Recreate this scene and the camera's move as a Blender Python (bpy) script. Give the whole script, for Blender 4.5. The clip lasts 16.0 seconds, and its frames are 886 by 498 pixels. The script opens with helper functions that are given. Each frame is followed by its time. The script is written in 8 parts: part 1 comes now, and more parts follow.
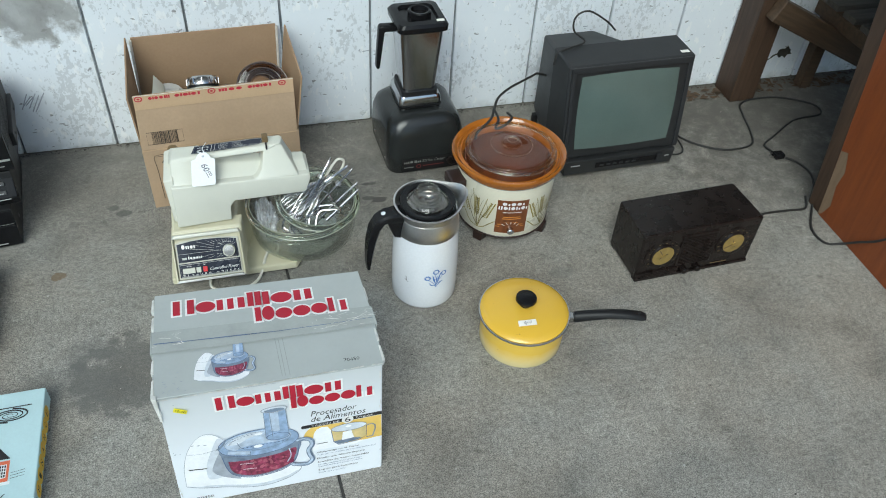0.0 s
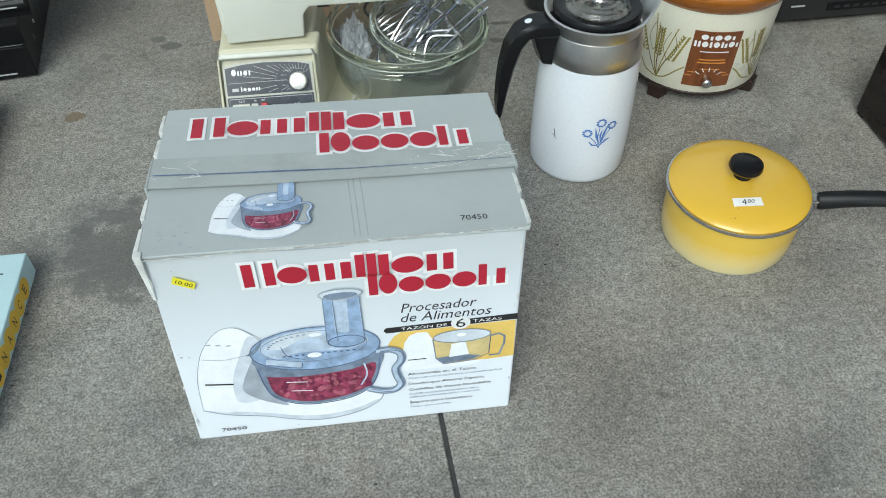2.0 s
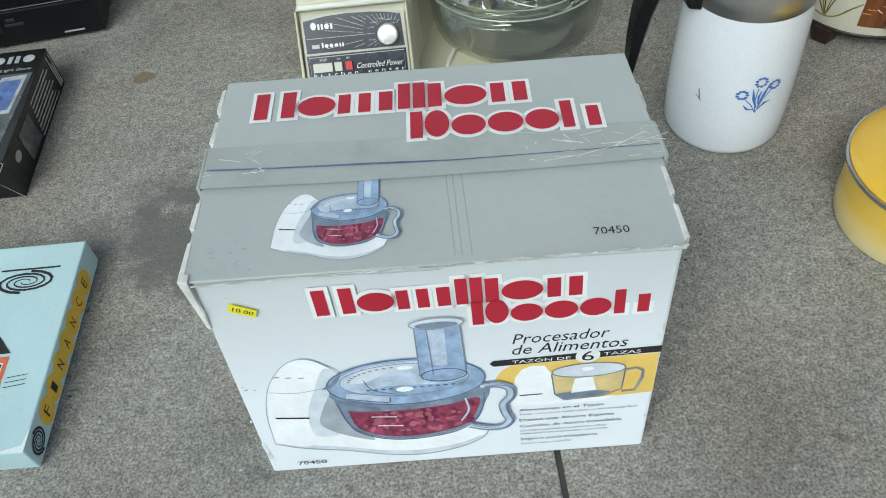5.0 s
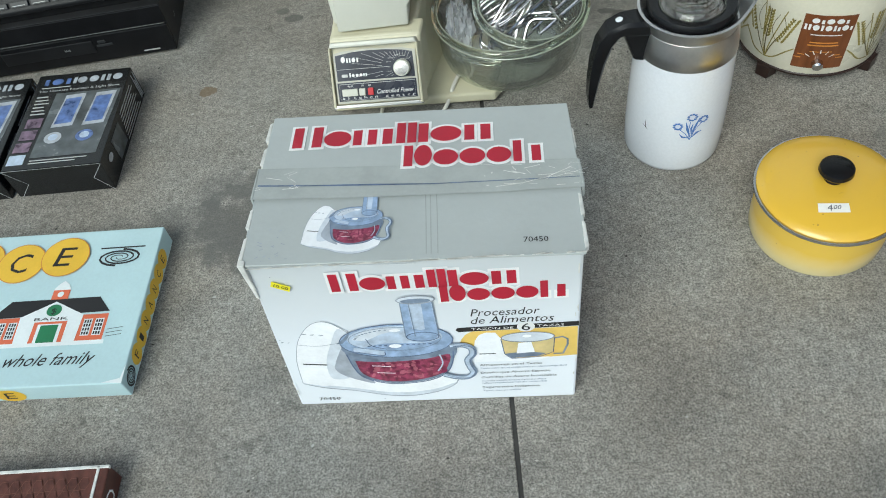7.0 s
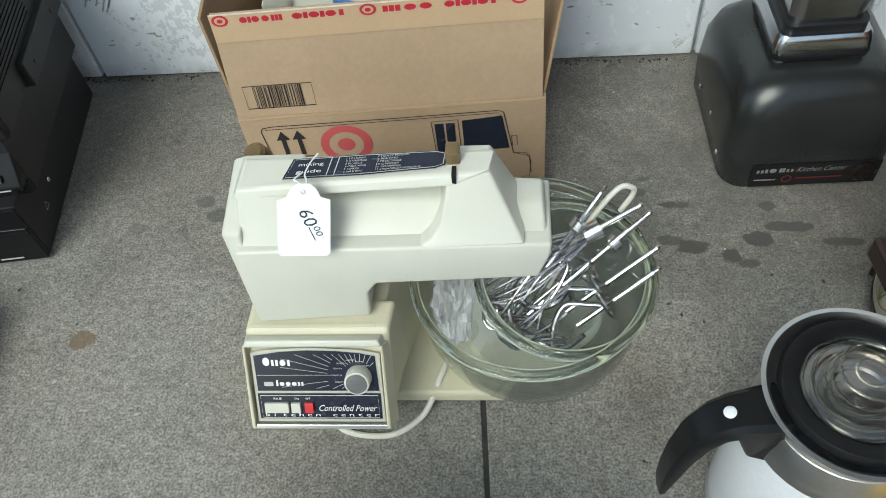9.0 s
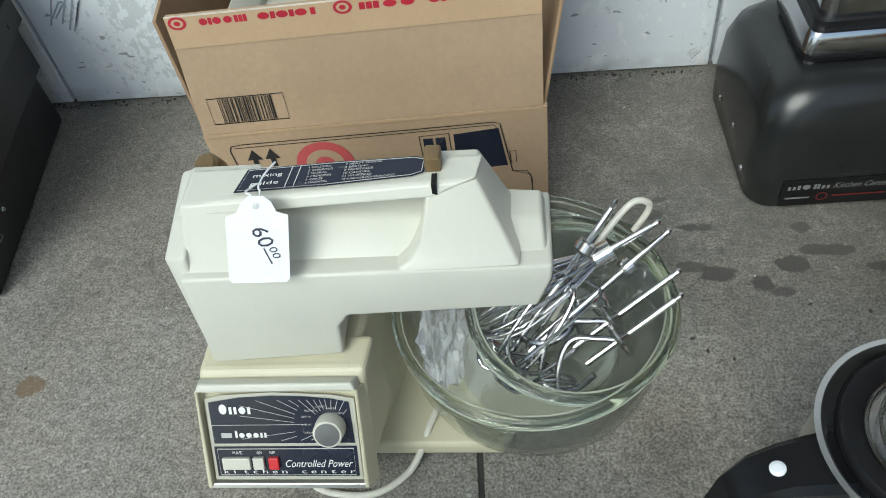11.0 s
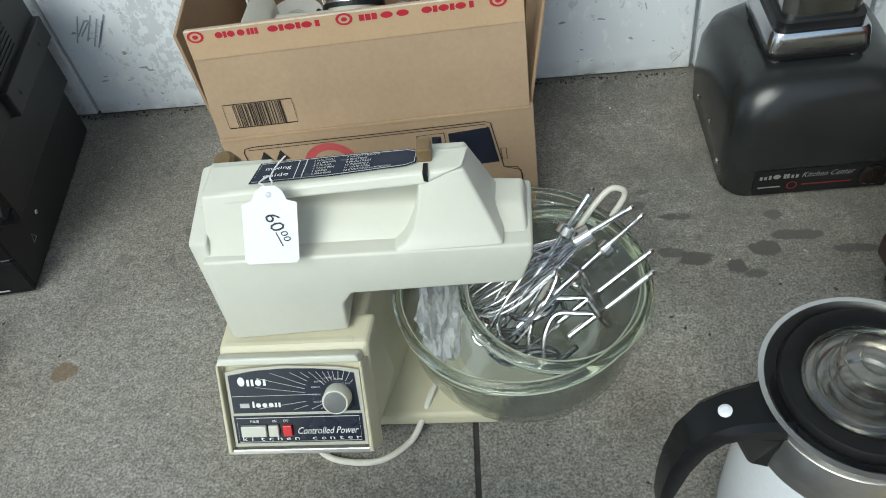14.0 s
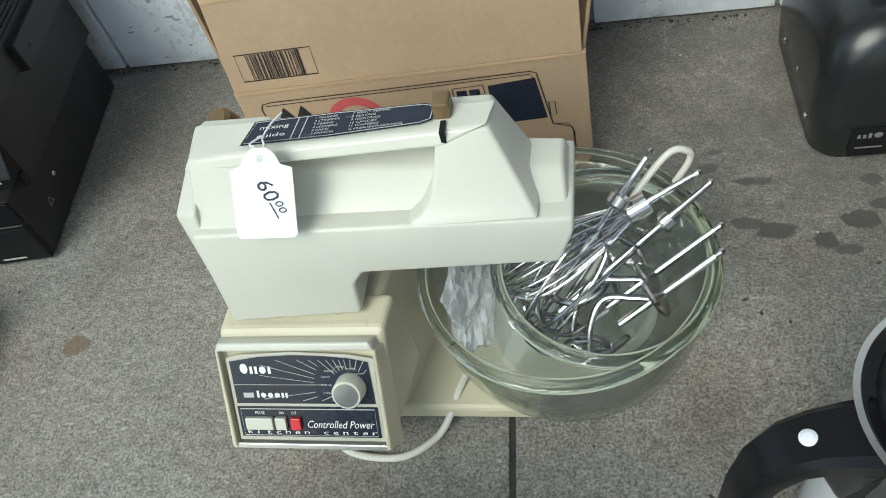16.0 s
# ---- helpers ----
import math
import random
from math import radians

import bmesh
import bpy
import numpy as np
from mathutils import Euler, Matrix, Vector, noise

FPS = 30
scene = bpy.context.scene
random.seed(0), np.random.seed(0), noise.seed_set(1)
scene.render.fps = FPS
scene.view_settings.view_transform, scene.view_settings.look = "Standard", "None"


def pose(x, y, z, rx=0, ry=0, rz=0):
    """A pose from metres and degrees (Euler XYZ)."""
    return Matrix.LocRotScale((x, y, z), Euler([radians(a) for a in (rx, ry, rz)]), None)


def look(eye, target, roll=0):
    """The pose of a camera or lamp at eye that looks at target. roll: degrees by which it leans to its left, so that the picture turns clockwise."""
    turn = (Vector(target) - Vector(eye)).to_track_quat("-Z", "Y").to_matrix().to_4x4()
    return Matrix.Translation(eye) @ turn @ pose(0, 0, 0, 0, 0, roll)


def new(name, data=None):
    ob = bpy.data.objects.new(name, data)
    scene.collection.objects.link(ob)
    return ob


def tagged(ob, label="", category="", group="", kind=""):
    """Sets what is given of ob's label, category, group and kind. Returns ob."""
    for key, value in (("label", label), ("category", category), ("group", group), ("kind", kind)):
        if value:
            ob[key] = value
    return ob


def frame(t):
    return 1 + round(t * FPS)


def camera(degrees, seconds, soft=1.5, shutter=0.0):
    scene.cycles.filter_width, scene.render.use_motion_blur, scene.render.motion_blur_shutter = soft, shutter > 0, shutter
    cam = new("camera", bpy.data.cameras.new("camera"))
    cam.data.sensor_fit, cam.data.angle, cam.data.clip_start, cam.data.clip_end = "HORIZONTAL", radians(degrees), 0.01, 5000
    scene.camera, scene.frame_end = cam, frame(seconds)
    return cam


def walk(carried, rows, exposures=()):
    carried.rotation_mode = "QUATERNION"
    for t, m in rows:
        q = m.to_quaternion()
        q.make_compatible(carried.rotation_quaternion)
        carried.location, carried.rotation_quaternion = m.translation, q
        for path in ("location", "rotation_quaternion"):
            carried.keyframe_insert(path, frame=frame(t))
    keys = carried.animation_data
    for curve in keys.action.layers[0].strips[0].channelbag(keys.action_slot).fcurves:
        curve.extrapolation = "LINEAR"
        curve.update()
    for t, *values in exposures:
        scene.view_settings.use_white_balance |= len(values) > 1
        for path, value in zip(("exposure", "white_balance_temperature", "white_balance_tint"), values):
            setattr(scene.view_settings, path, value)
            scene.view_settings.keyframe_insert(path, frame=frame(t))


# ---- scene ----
cam = camera(57.8, 16.0, 1.0)
PATH = [
    (0, (-0.166, -2.007, 1.4), (0.267, -0.619, 0.026), 4.1),
    (0.5, (-0.171, -2.004, 1.383), (0.261, -0.618, 0.008), 4.2),
    (1, (-0.184, -1.99, 1.346), (0.215, -0.601, -0.036), 4.8),
    (1.5, (-0.16, -1.846, 1.132), (0.135, -0.448, -0.267), 3.3),
    (2, (-0.144, -1.695, 0.863), (0.02, -0.341, -0.6), -0.2),
    (2.5, (-0.135, -1.63, 0.78), (0.011, -0.315, -0.721), 0.3),
    (3, (-0.144, -1.599, 0.757), (-0.019, -0.334, -0.787), 1),
    (3.5, (-0.146, -1.589, 0.758), (-0.072, -0.331, -0.795), -0.9),
    (4, (-0.179, -1.54, 0.804), (-0.139, -0.312, -0.775), -1.8),
    (4.5, (-0.185, -1.486, 0.775), (-0.185, -0.249, -0.796), -3.4),
    (4.7, (-0.171, -1.492, 0.759), (-0.214, -0.245, -0.803), -6),
    (6.8, (-0.065, -1.679, 1.011), (-0.26, -0.486, -0.583), -11.3),
    (7, (-0.057, -1.662, 0.997), (-0.257, -0.467, -0.595), -10.7),
    (7.2, (-0.068, -1.637, 0.973), (-0.238, -0.415, -0.601), -9.1),
    (7.5, (-0.062, -1.475, 0.906), (-0.247, -0.328, -0.723), -9),
    (8, (-0.099, -1.171, 0.857), (-0.29, -0.106, -0.825), -10.7),
    (8.5, (-0.092, -1.036, 0.856), (-0.291, 0.095, -0.781), -9.8),
    (8.7, (-0.077, -1.02, 0.88), (-0.273, 0.132, -0.743), -8.8),
    (10.8, (-0.054, -0.974, 0.731), (-0.264, 0.288, -0.806), -9),
    (11, (-0.053, -0.95, 0.764), (-0.284, 0.315, -0.768), -9.95),
    (11.5, (-0.047, -0.893, 0.853), (-0.291, 0.498, -0.563), -9.2),
    (12, (-0.039, -0.879, 0.903), (-0.286, 0.569, -0.455), -8.15),
    (12.5, (-0.04, -0.905, 0.887), (-0.285, 0.552, -0.461), -7.95),
    (13, (-0.037, -0.952, 0.861), (-0.285, 0.481, -0.512), -8.6),
    (13.5, (-0.032, -0.996, 0.827), (-0.288, 0.353, -0.627), -10.6),
    (14, (-0.027, -1.02, 0.805), (-0.287, 0.267, -0.704), -11.7),
    (14.5, (-0.031, -1.025, 0.798), (-0.291, 0.232, -0.735), -11.95),
    (15, (-0.055, -0.964, 0.765), (-0.352, 0.282, -0.771), -13.3),
    (15.5, (-0.043, -0.935, 0.74), (-0.431, 0.3, -0.784), -15.8),
    (16, (-0.004, -0.934, 0.722), (-0.446, 0.254, -0.825), -18.1),
]
walk(cam, [(t, look(eye, target, roll)) for t, eye, target, roll in PATH], [(0, 0.83, 6010, -4), (2.5, 0.84, 6060, -4), (4.2, 0.74, 6080, -4), (7, 0.83, 6170, -3.5), (7.5, 0.79, 6090, -3.5), (8, 0.88, 6220, -3), (8.5, 0.95, 6260, -3), (11, 0.87, 6180, -3), (12.2, 0.82, 5830, -5), (13.2, 0.8, 6080, -4), (14.5, 0.92, 6230, -3), (16, 0.95, 6260, -3)])


# ---- world and light ----
world = bpy.data.worlds.new("overcast_sky")
scene.world = world
world.use_nodes = True
wn, wl = world.node_tree.nodes, world.node_tree.links
sky = wn.new("ShaderNodeTexSky")
sky.sky_type = "NISHITA"
sky.sun_disc = False
sky.sun_elevation, sky.sun_rotation = radians(46), radians(205)
sky.dust_density, sky.air_density = 2.0, 1.0
wn["Background"].inputs["Strength"].default_value = 0.085
wl.new(sky.outputs["Color"], wn["Background"].inputs["Color"])
sun = new("sun", bpy.data.lights.new("sun", "SUN"))
sun.data.energy, sun.data.angle, sun.data.color = 1.12, radians(35), (1.0, 0.985, 0.96)
sun.matrix_world = look((-1.2, -3.4, 3.45), (0.2, -0.4, 0))


# ---- materials ----
def ramp_factor(nt, fac, lo, hi):
    r = nt.nodes.new("ShaderNodeMapRange")
    r.inputs["From Min"].default_value, r.inputs["From Max"].default_value = lo, hi
    nt.links.new(fac, r.inputs["Value"])
    return r.outputs["Result"]


def noise_out(nt, coord, scale, detail=4.0, rough=0.55, stretch=None):
    n = nt.nodes.new("ShaderNodeTexNoise")
    n.inputs["Scale"].default_value, n.inputs["Detail"].default_value, n.inputs["Roughness"].default_value = scale, detail, rough
    if stretch:
        m = nt.nodes.new("ShaderNodeMapping")
        m.inputs["Scale"].default_value = stretch
        nt.links.new(coord, m.inputs["Vector"])
        coord = m.outputs["Vector"]
    nt.links.new(coord, n.inputs["Vector"])
    return n.outputs["Fac"]


def mix_col(nt, fac, a, b, mode="MIX"):
    m = nt.nodes.new("ShaderNodeMix")
    m.data_type, m.blend_type = "RGBA", mode
    for sock, v in ((m.inputs["Factor"], fac), (m.inputs["A"], a), (m.inputs["B"], b)):
        if isinstance(v, bpy.types.NodeSocket):
            nt.links.new(v, sock)
        elif isinstance(v, (tuple, list)):
            sock.default_value = (*v[:3], 1)
        else:
            sock.default_value = v
    return m.outputs["Result"]


def base_mat(name):
    m = bpy.data.materials.new(name)
    m.use_nodes = True
    nt = m.node_tree
    return m, nt, nt.nodes["Principled BSDF"]


def pos_of(nt, obj=True):
    if obj:
        return nt.nodes.new("ShaderNodeTexCoord").outputs["Object"]
    return nt.nodes.new("ShaderNodeNewGeometry").outputs["Position"]


def add_bump(nt, bsdf, height, strength, dist=0.002):
    b = nt.nodes.new("ShaderNodeBump")
    b.inputs["Strength"].default_value, b.inputs["Distance"].default_value = strength, dist
    nt.links.new(height, b.inputs["Height"])
    nt.links.new(b.outputs["Normal"], bsdf.inputs["Normal"])


def surf(name, col, rough=0.5, metal=0.0, var=0.12, scale=18.0, grain=220.0, gvar=0.06, bump=0.08, coat=0.0, rvar=0.12, spec=0.5, crease=0.0):
    """A surface with two scales of variation in colour, uneven gloss and fine relief."""
    m, nt, b = base_mat(name)
    p = pos_of(nt)
    big, fine = noise_out(nt, p, scale, 5), noise_out(nt, p, grain, 2)
    dark = tuple(c * (1 - var) for c in col)
    light = tuple(min(1.0, c * (1 + var)) for c in col)
    c1 = mix_col(nt, ramp_factor(nt, big, 0.3, 0.7), dark, light)
    g = mix_col(nt, fine, (1 - gvar,) * 3, (1 + gvar,) * 3)
    c2 = mix_col(nt, 1.0, c1, g, "MULTIPLY")
    nt.links.new(c2, b.inputs["Base Color"])
    r = nt.nodes.new("ShaderNodeMapRange")
    r.inputs["To Min"].default_value, r.inputs["To Max"].default_value = max(0.02, rough - rvar), min(1, rough + rvar)
    nt.links.new(big, r.inputs["Value"])
    nt.links.new(r.outputs["Result"], b.inputs["Roughness"])
    b.inputs["Metallic"].default_value = metal
    b.inputs["Coat Weight"].default_value = coat
    b.inputs["Specular IOR Level"].default_value = spec
    if crease:
        wide = nt.nodes.new("ShaderNodeMath")
        wide.operation = "MULTIPLY_ADD"
        nt.links.new(noise_out(nt, p, 11, 4, 0.55, (1.0, 1.0, 1.3)), wide.inputs[0])
        wide.inputs[1].default_value = 6.0
        nt.links.new(fine, wide.inputs[2])
        add_bump(nt, b, wide.outputs[0], crease, 0.0012)
    elif bump:
        add_bump(nt, b, fine, bump, 0.0006)
    return m


def clear(name, col, ior=1.45, haze=0.0, edge=0.55):
    """Thin clear glass or film: what is behind it shows, with a gloss that grows towards grazing angles."""
    m, nt, b = base_mat(name)
    nt.nodes.remove(b)
    t, g, f, x, r = (nt.nodes.new("ShaderNode" + k) for k in ("BsdfTransparent", "BsdfGlossy", "LayerWeight", "MixShader", "MapRange"))
    t.inputs["Color"].default_value = (*col, 1)
    g.inputs["Roughness"].default_value = 0.03 + haze
    f.inputs["Blend"].default_value = 0.25
    r.inputs["To Min"].default_value, r.inputs["To Max"].default_value = ((ior - 1) / (ior + 1)) ** 2 * 1.6, edge
    nt.links.new(f.outputs["Facing"], r.inputs["Value"])
    nt.links.new(r.outputs[0], x.inputs[0])
    nt.links.new(t.outputs[0], x.inputs[1])
    nt.links.new(g.outputs[0], x.inputs[2])
    nt.links.new(x.outputs[0], nt.nodes["Material Output"].inputs["Surface"])
    return m


def film(name, col, cover):
    """Crumpled clear film: part lets through, part scatters pale light."""
    m, nt, b = base_mat(name)
    t, x = nt.nodes.new("ShaderNodeBsdfTransparent"), nt.nodes.new("ShaderNodeMixShader")
    b.inputs["Base Color"].default_value, b.inputs["Roughness"].default_value = (*col, 1), 0.22
    x.inputs[0].default_value = cover
    nt.links.new(t.outputs[0], x.inputs[1])
    nt.links.new(b.outputs[0], x.inputs[2])
    nt.links.new(x.outputs[0], nt.nodes["Material Output"].inputs["Surface"])
    return m


def glassy(name, col, rough=0.02, ior=1.45):
    m, nt, b = base_mat(name)
    b.inputs["Base Color"].default_value = (*col, 1)
    b.inputs["Roughness"].default_value = rough
    b.inputs["Transmission Weight"].default_value = 1.0
    b.inputs["IOR"].default_value = ior
    return m


def concrete():
    m, nt, b = base_mat("concrete")
    p = pos_of(nt, False)
    big = noise_out(nt, p, 2.2, 6, 0.62)
    mid = noise_out(nt, p, 26, 5, 0.6)
    fine = noise_out(nt, p, 330, 3, 0.7)
    pore = noise_out(nt, p, 160, 2, 0.5)
    grit = noise_out(nt, p, 95, 4, 0.7)
    col = mix_col(nt, ramp_factor(nt, big, 0.32, 0.68), (0.240, 0.226, 0.199), (0.334, 0.315, 0.281))
    col = mix_col(nt, 1.0, col, mix_col(nt, ramp_factor(nt, mid, 0.3, 0.7), (0.86,) * 3, (1.10,) * 3), "MULTIPLY")
    col = mix_col(nt, 1.0, col, mix_col(nt, ramp_factor(nt, fine, 0.38, 0.62), (0.55,) * 3, (1.40,) * 3), "MULTIPLY")
    col = mix_col(nt, 1.0, col, mix_col(nt, ramp_factor(nt, grit, 0.36, 0.62), (0.72,) * 3, (1.14,) * 3), "MULTIPLY")
    sand = noise_out(nt, p, 620, 2, 0.6)
    col = mix_col(nt, ramp_factor(nt, sand, 0.65, 0.70), col, (0.46, 0.44, 0.39))
    col = mix_col(nt, ramp_factor(nt, noise_out(nt, p, 540, 2, 0.6), 0.655, 0.70), col, (0.10, 0.095, 0.085))
    col = mix_col(nt, ramp_factor(nt, pore, 0.66, 0.71), col, (0.13, 0.125, 0.115))
    col = mix_col(nt, ramp_factor(nt, noise_out(nt, p, 75, 1, 0.4), 0.78, 0.80), col, (0.42, 0.41, 0.38))
    hue = ramp_factor(nt, noise_out(nt, p, 3.4, 4, 0.6), 0.38, 0.62)
    col = mix_col(nt, 1.0, col, mix_col(nt, hue, (0.985, 1.0, 1.01), (1.025, 0.995, 0.965)), "MULTIPLY")
    # soft damp blotches and small scattered spots
    col = mix_col(nt, 1.0, col, mix_col(nt, ramp_factor(nt, noise_out(nt, p, 6.5, 6, 0.62), 0.52, 0.72), (1.03,) * 3, (0.66,) * 3), "MULTIPLY")
    col = mix_col(nt, 1.0, col, mix_col(nt, ramp_factor(nt, noise_out(nt, p, 19, 5, 0.65), 0.61, 0.69), (1.0,) * 3, (0.66,) * 3), "MULTIPLY")
    # spills, stains and painted shade: centre, half sizes, strength, colour
    spills_and_shade = [
        (-0.485, -0.835, 0.115, 0.105, 0.66, (0.112, 0.109, 0.102)), (-0.56, -0.76, 0.06, 0.04, 0.45, (0.13, 0.128, 0.12)), (-0.60, -0.85, 0.10, 0.06, 0.4, (0.13, 0.128, 0.12)),
        (0.141, -0.298, 0.030, 0.009, 0.85, (0.075, 0.072, 0.066)), (0.156, -0.372, 0.024, 0.013, 0.9, (0.065, 0.062, 0.058)), (0.127, -0.361, 0.016, 0.009, 0.75, (0.08, 0.078, 0.07)), (0.093, -0.275, 0.012, 0.008, 0.7, (0.09, 0.088, 0.08)), (0.102, -0.251, 0.010, 0.006, 0.7, (0.09, 0.088, 0.08)),
        (0.202, -0.386, 0.020, 0.012, 0.9, (0.065, 0.062, 0.058)), (0.222, -0.398, 0.014, 0.008, 0.8, (0.075, 0.072, 0.066)), (0.238, -0.359, 0.020, 0.012, 0.9, (0.06, 0.058, 0.054)), (0.262, -0.305, 0.012, 0.008, 0.8, (0.07, 0.068, 0.062)), (0.282, -0.340, 0.030, 0.009, 0.85, (0.065, 0.062, 0.058)), (0.345, -0.366, 0.026, 0.009, 0.85, (0.065, 0.062, 0.058)),
        (-0.641, -0.505, 0.017, 0.013, 0.75, (0.17, 0.115, 0.065)), (-0.50, -0.298, 0.02, 0.012, 0.7, (0.09, 0.09, 0.085)), (-0.53, -0.275, 0.014, 0.01, 0.65, (0.1, 0.1, 0.09)),
        # Long bands at y -0.03 and -0.10 darken the floor towards the wall.
        # Patches from x 1.3 paint in shade by the rack on top of dirt.
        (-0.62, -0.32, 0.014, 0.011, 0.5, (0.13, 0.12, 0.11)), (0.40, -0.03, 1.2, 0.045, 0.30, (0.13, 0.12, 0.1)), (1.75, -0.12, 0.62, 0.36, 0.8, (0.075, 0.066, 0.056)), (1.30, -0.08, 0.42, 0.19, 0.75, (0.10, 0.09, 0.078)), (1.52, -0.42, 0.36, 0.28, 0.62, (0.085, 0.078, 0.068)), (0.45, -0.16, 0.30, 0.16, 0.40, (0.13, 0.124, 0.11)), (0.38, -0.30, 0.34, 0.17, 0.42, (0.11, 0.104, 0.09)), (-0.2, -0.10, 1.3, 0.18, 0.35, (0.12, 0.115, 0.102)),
        (0.55, -0.73, 0.035, 0.02, 0.35, (0.14, 0.14, 0.13)), (-0.83, -0.62, 0.03, 0.02, 0.35, (0.15, 0.15, 0.14)),
    ]
    sep = nt.nodes.new("ShaderNodeSeparateXYZ")
    nt.links.new(p, sep.inputs[0])
    wob = noise_out(nt, p, 22, 4, 0.6)

    def mth(op, a, c):
        n = nt.nodes.new("ShaderNodeMath")
        n.operation = op
        for i, v in enumerate((a, c)):
            if isinstance(v, bpy.types.NodeSocket):
                nt.links.new(v, n.inputs[i])
            else:
                n.inputs[i].default_value = v
        return n.outputs[0]

    for x, y, a, c, k, tint in spills_and_shade:
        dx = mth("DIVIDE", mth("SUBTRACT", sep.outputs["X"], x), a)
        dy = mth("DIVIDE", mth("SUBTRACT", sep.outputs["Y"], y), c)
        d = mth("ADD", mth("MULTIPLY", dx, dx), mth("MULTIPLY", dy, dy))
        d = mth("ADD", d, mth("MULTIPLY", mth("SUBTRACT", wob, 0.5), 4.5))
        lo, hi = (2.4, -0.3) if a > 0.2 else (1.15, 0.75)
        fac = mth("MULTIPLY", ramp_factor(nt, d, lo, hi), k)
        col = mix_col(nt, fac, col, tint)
    nt.links.new(col, b.inputs["Base Color"])
    b.inputs["Roughness"].default_value = 0.88
    h = mth("ADD", mth("MULTIPLY", fine, 0.7), mth("MULTIPLY", mid, 0.8))
    add_bump(nt, b, h, 0.6, 0.0022)
    return m


def siding_paint():
    m, nt, b = base_mat("weathered_white_paint")
    p = pos_of(nt, False)
    sep = nt.nodes.new("ShaderNodeSeparateXYZ")
    nt.links.new(p, sep.inputs[0])
    big = noise_out(nt, p, 3.0, 5, 0.6)
    flake = noise_out(nt, p, 105, 5, 0.62, (1.0, 1.0, 0.62))
    area = noise_out(nt, p, 4.5, 3, 0.5)
    col = mix_col(nt, ramp_factor(nt, big, 0.35, 0.65), (0.75, 0.79, 0.84), (0.80, 0.835, 0.875))

    def mth(op, a, c):
        n = nt.nodes.new("ShaderNodeMath")
        n.operation = op
        for i, v in enumerate((a, c)):
            if isinstance(v, bpy.types.NodeSocket):
                nt.links.new(v, n.inputs[i])
            else:
                n.inputs[i].default_value = v
        return n.outputs[0]

    # peeled flakes where the paint is thin, most of them higher up
    height = ramp_factor(nt, sep.outputs["Z"], 0.05, 0.5)
    thr = mth("ADD", flake, mth("MULTIPLY", mth("SUBTRACT", area, 0.5), 0.75))
    thr = mth("ADD", thr, mth("MULTIPLY", height, 0.10))
    col = mix_col(nt, mth("MULTIPLY", ramp_factor(nt, thr, 0.625, 0.65), 0.62), col, (0.52, 0.545, 0.57))
    white = noise_out(nt, p, 45, 4, 0.6, (1.0, 1.0, 0.5))
    col = mix_col(nt, mth("MULTIPLY", ramp_factor(nt, white, 0.60, 0.63), 0.7), col, (0.87, 0.885, 0.90))
    scuff = noise_out(nt, p, 38, 3, 0.5, (1.0, 1.0, 2.2))
    col = mix_col(nt, mth("MULTIPLY", ramp_factor(nt, scuff, 0.685, 0.70), 0.7), col, (0.17, 0.17, 0.17))
    # one bare grey-brown patch
    dx = mth("DIVIDE", mth("SUBTRACT", sep.outputs["X"], -0.64), 0.125)
    dz = mth("DIVIDE", mth("SUBTRACT", sep.outputs["Z"], 0.43), 0.105)
    d = mth("ADD", mth("MULTIPLY", dx, dx), mth("MULTIPLY", dz, dz))
    d = mth("ADD", d, mth("MULTIPLY", mth("SUBTRACT", noise_out(nt, p, 16, 6, 0.7), 0.5), 3.4))
    bare = mix_col(nt, ramp_factor(nt, noise_out(nt, p, 14, 5), 0.35, 0.65), (0.20, 0.195, 0.18), (0.36, 0.36, 0.35))
    col = mix_col(nt, mth("MULTIPLY", ramp_factor(nt, d, 1.1, 0.5), 0.85), col, bare)
    # splashed dirt just above the floor
    low = mth("MULTIPLY", ramp_factor(nt, sep.outputs["Z"], 0.035, 0.0), ramp_factor(nt, noise_out(nt, p, 30, 4), 0.35, 0.7))
    col = mix_col(nt, mth("MULTIPLY", low, 0.6), col, (0.22, 0.20, 0.17))
    nt.links.new(col, b.inputs["Base Color"])
    b.inputs["Roughness"].default_value = 0.55
    add_bump(nt, b, mth("ADD", flake, white), 0.35, 0.0015)
    return m


def wood(name, dark, light, axis=(1, 14, 14), rough=0.6):
    m, nt, b = base_mat(name)
    p = pos_of(nt)
    g = noise_out(nt, p, 6, 6, 0.65, axis)
    f = noise_out(nt, p, 90, 2, 0.5, axis)
    col = mix_col(nt, ramp_factor(nt, g, 0.3, 0.7), dark, light)
    col = mix_col(nt, 1.0, col, mix_col(nt, f, (0.8,) * 3, (1.15,) * 3), "MULTIPLY")
    nt.links.new(col, b.inputs["Base Color"])
    b.inputs["Roughness"].default_value = rough
    add_bump(nt, b, g, 0.3, 0.002)
    return m


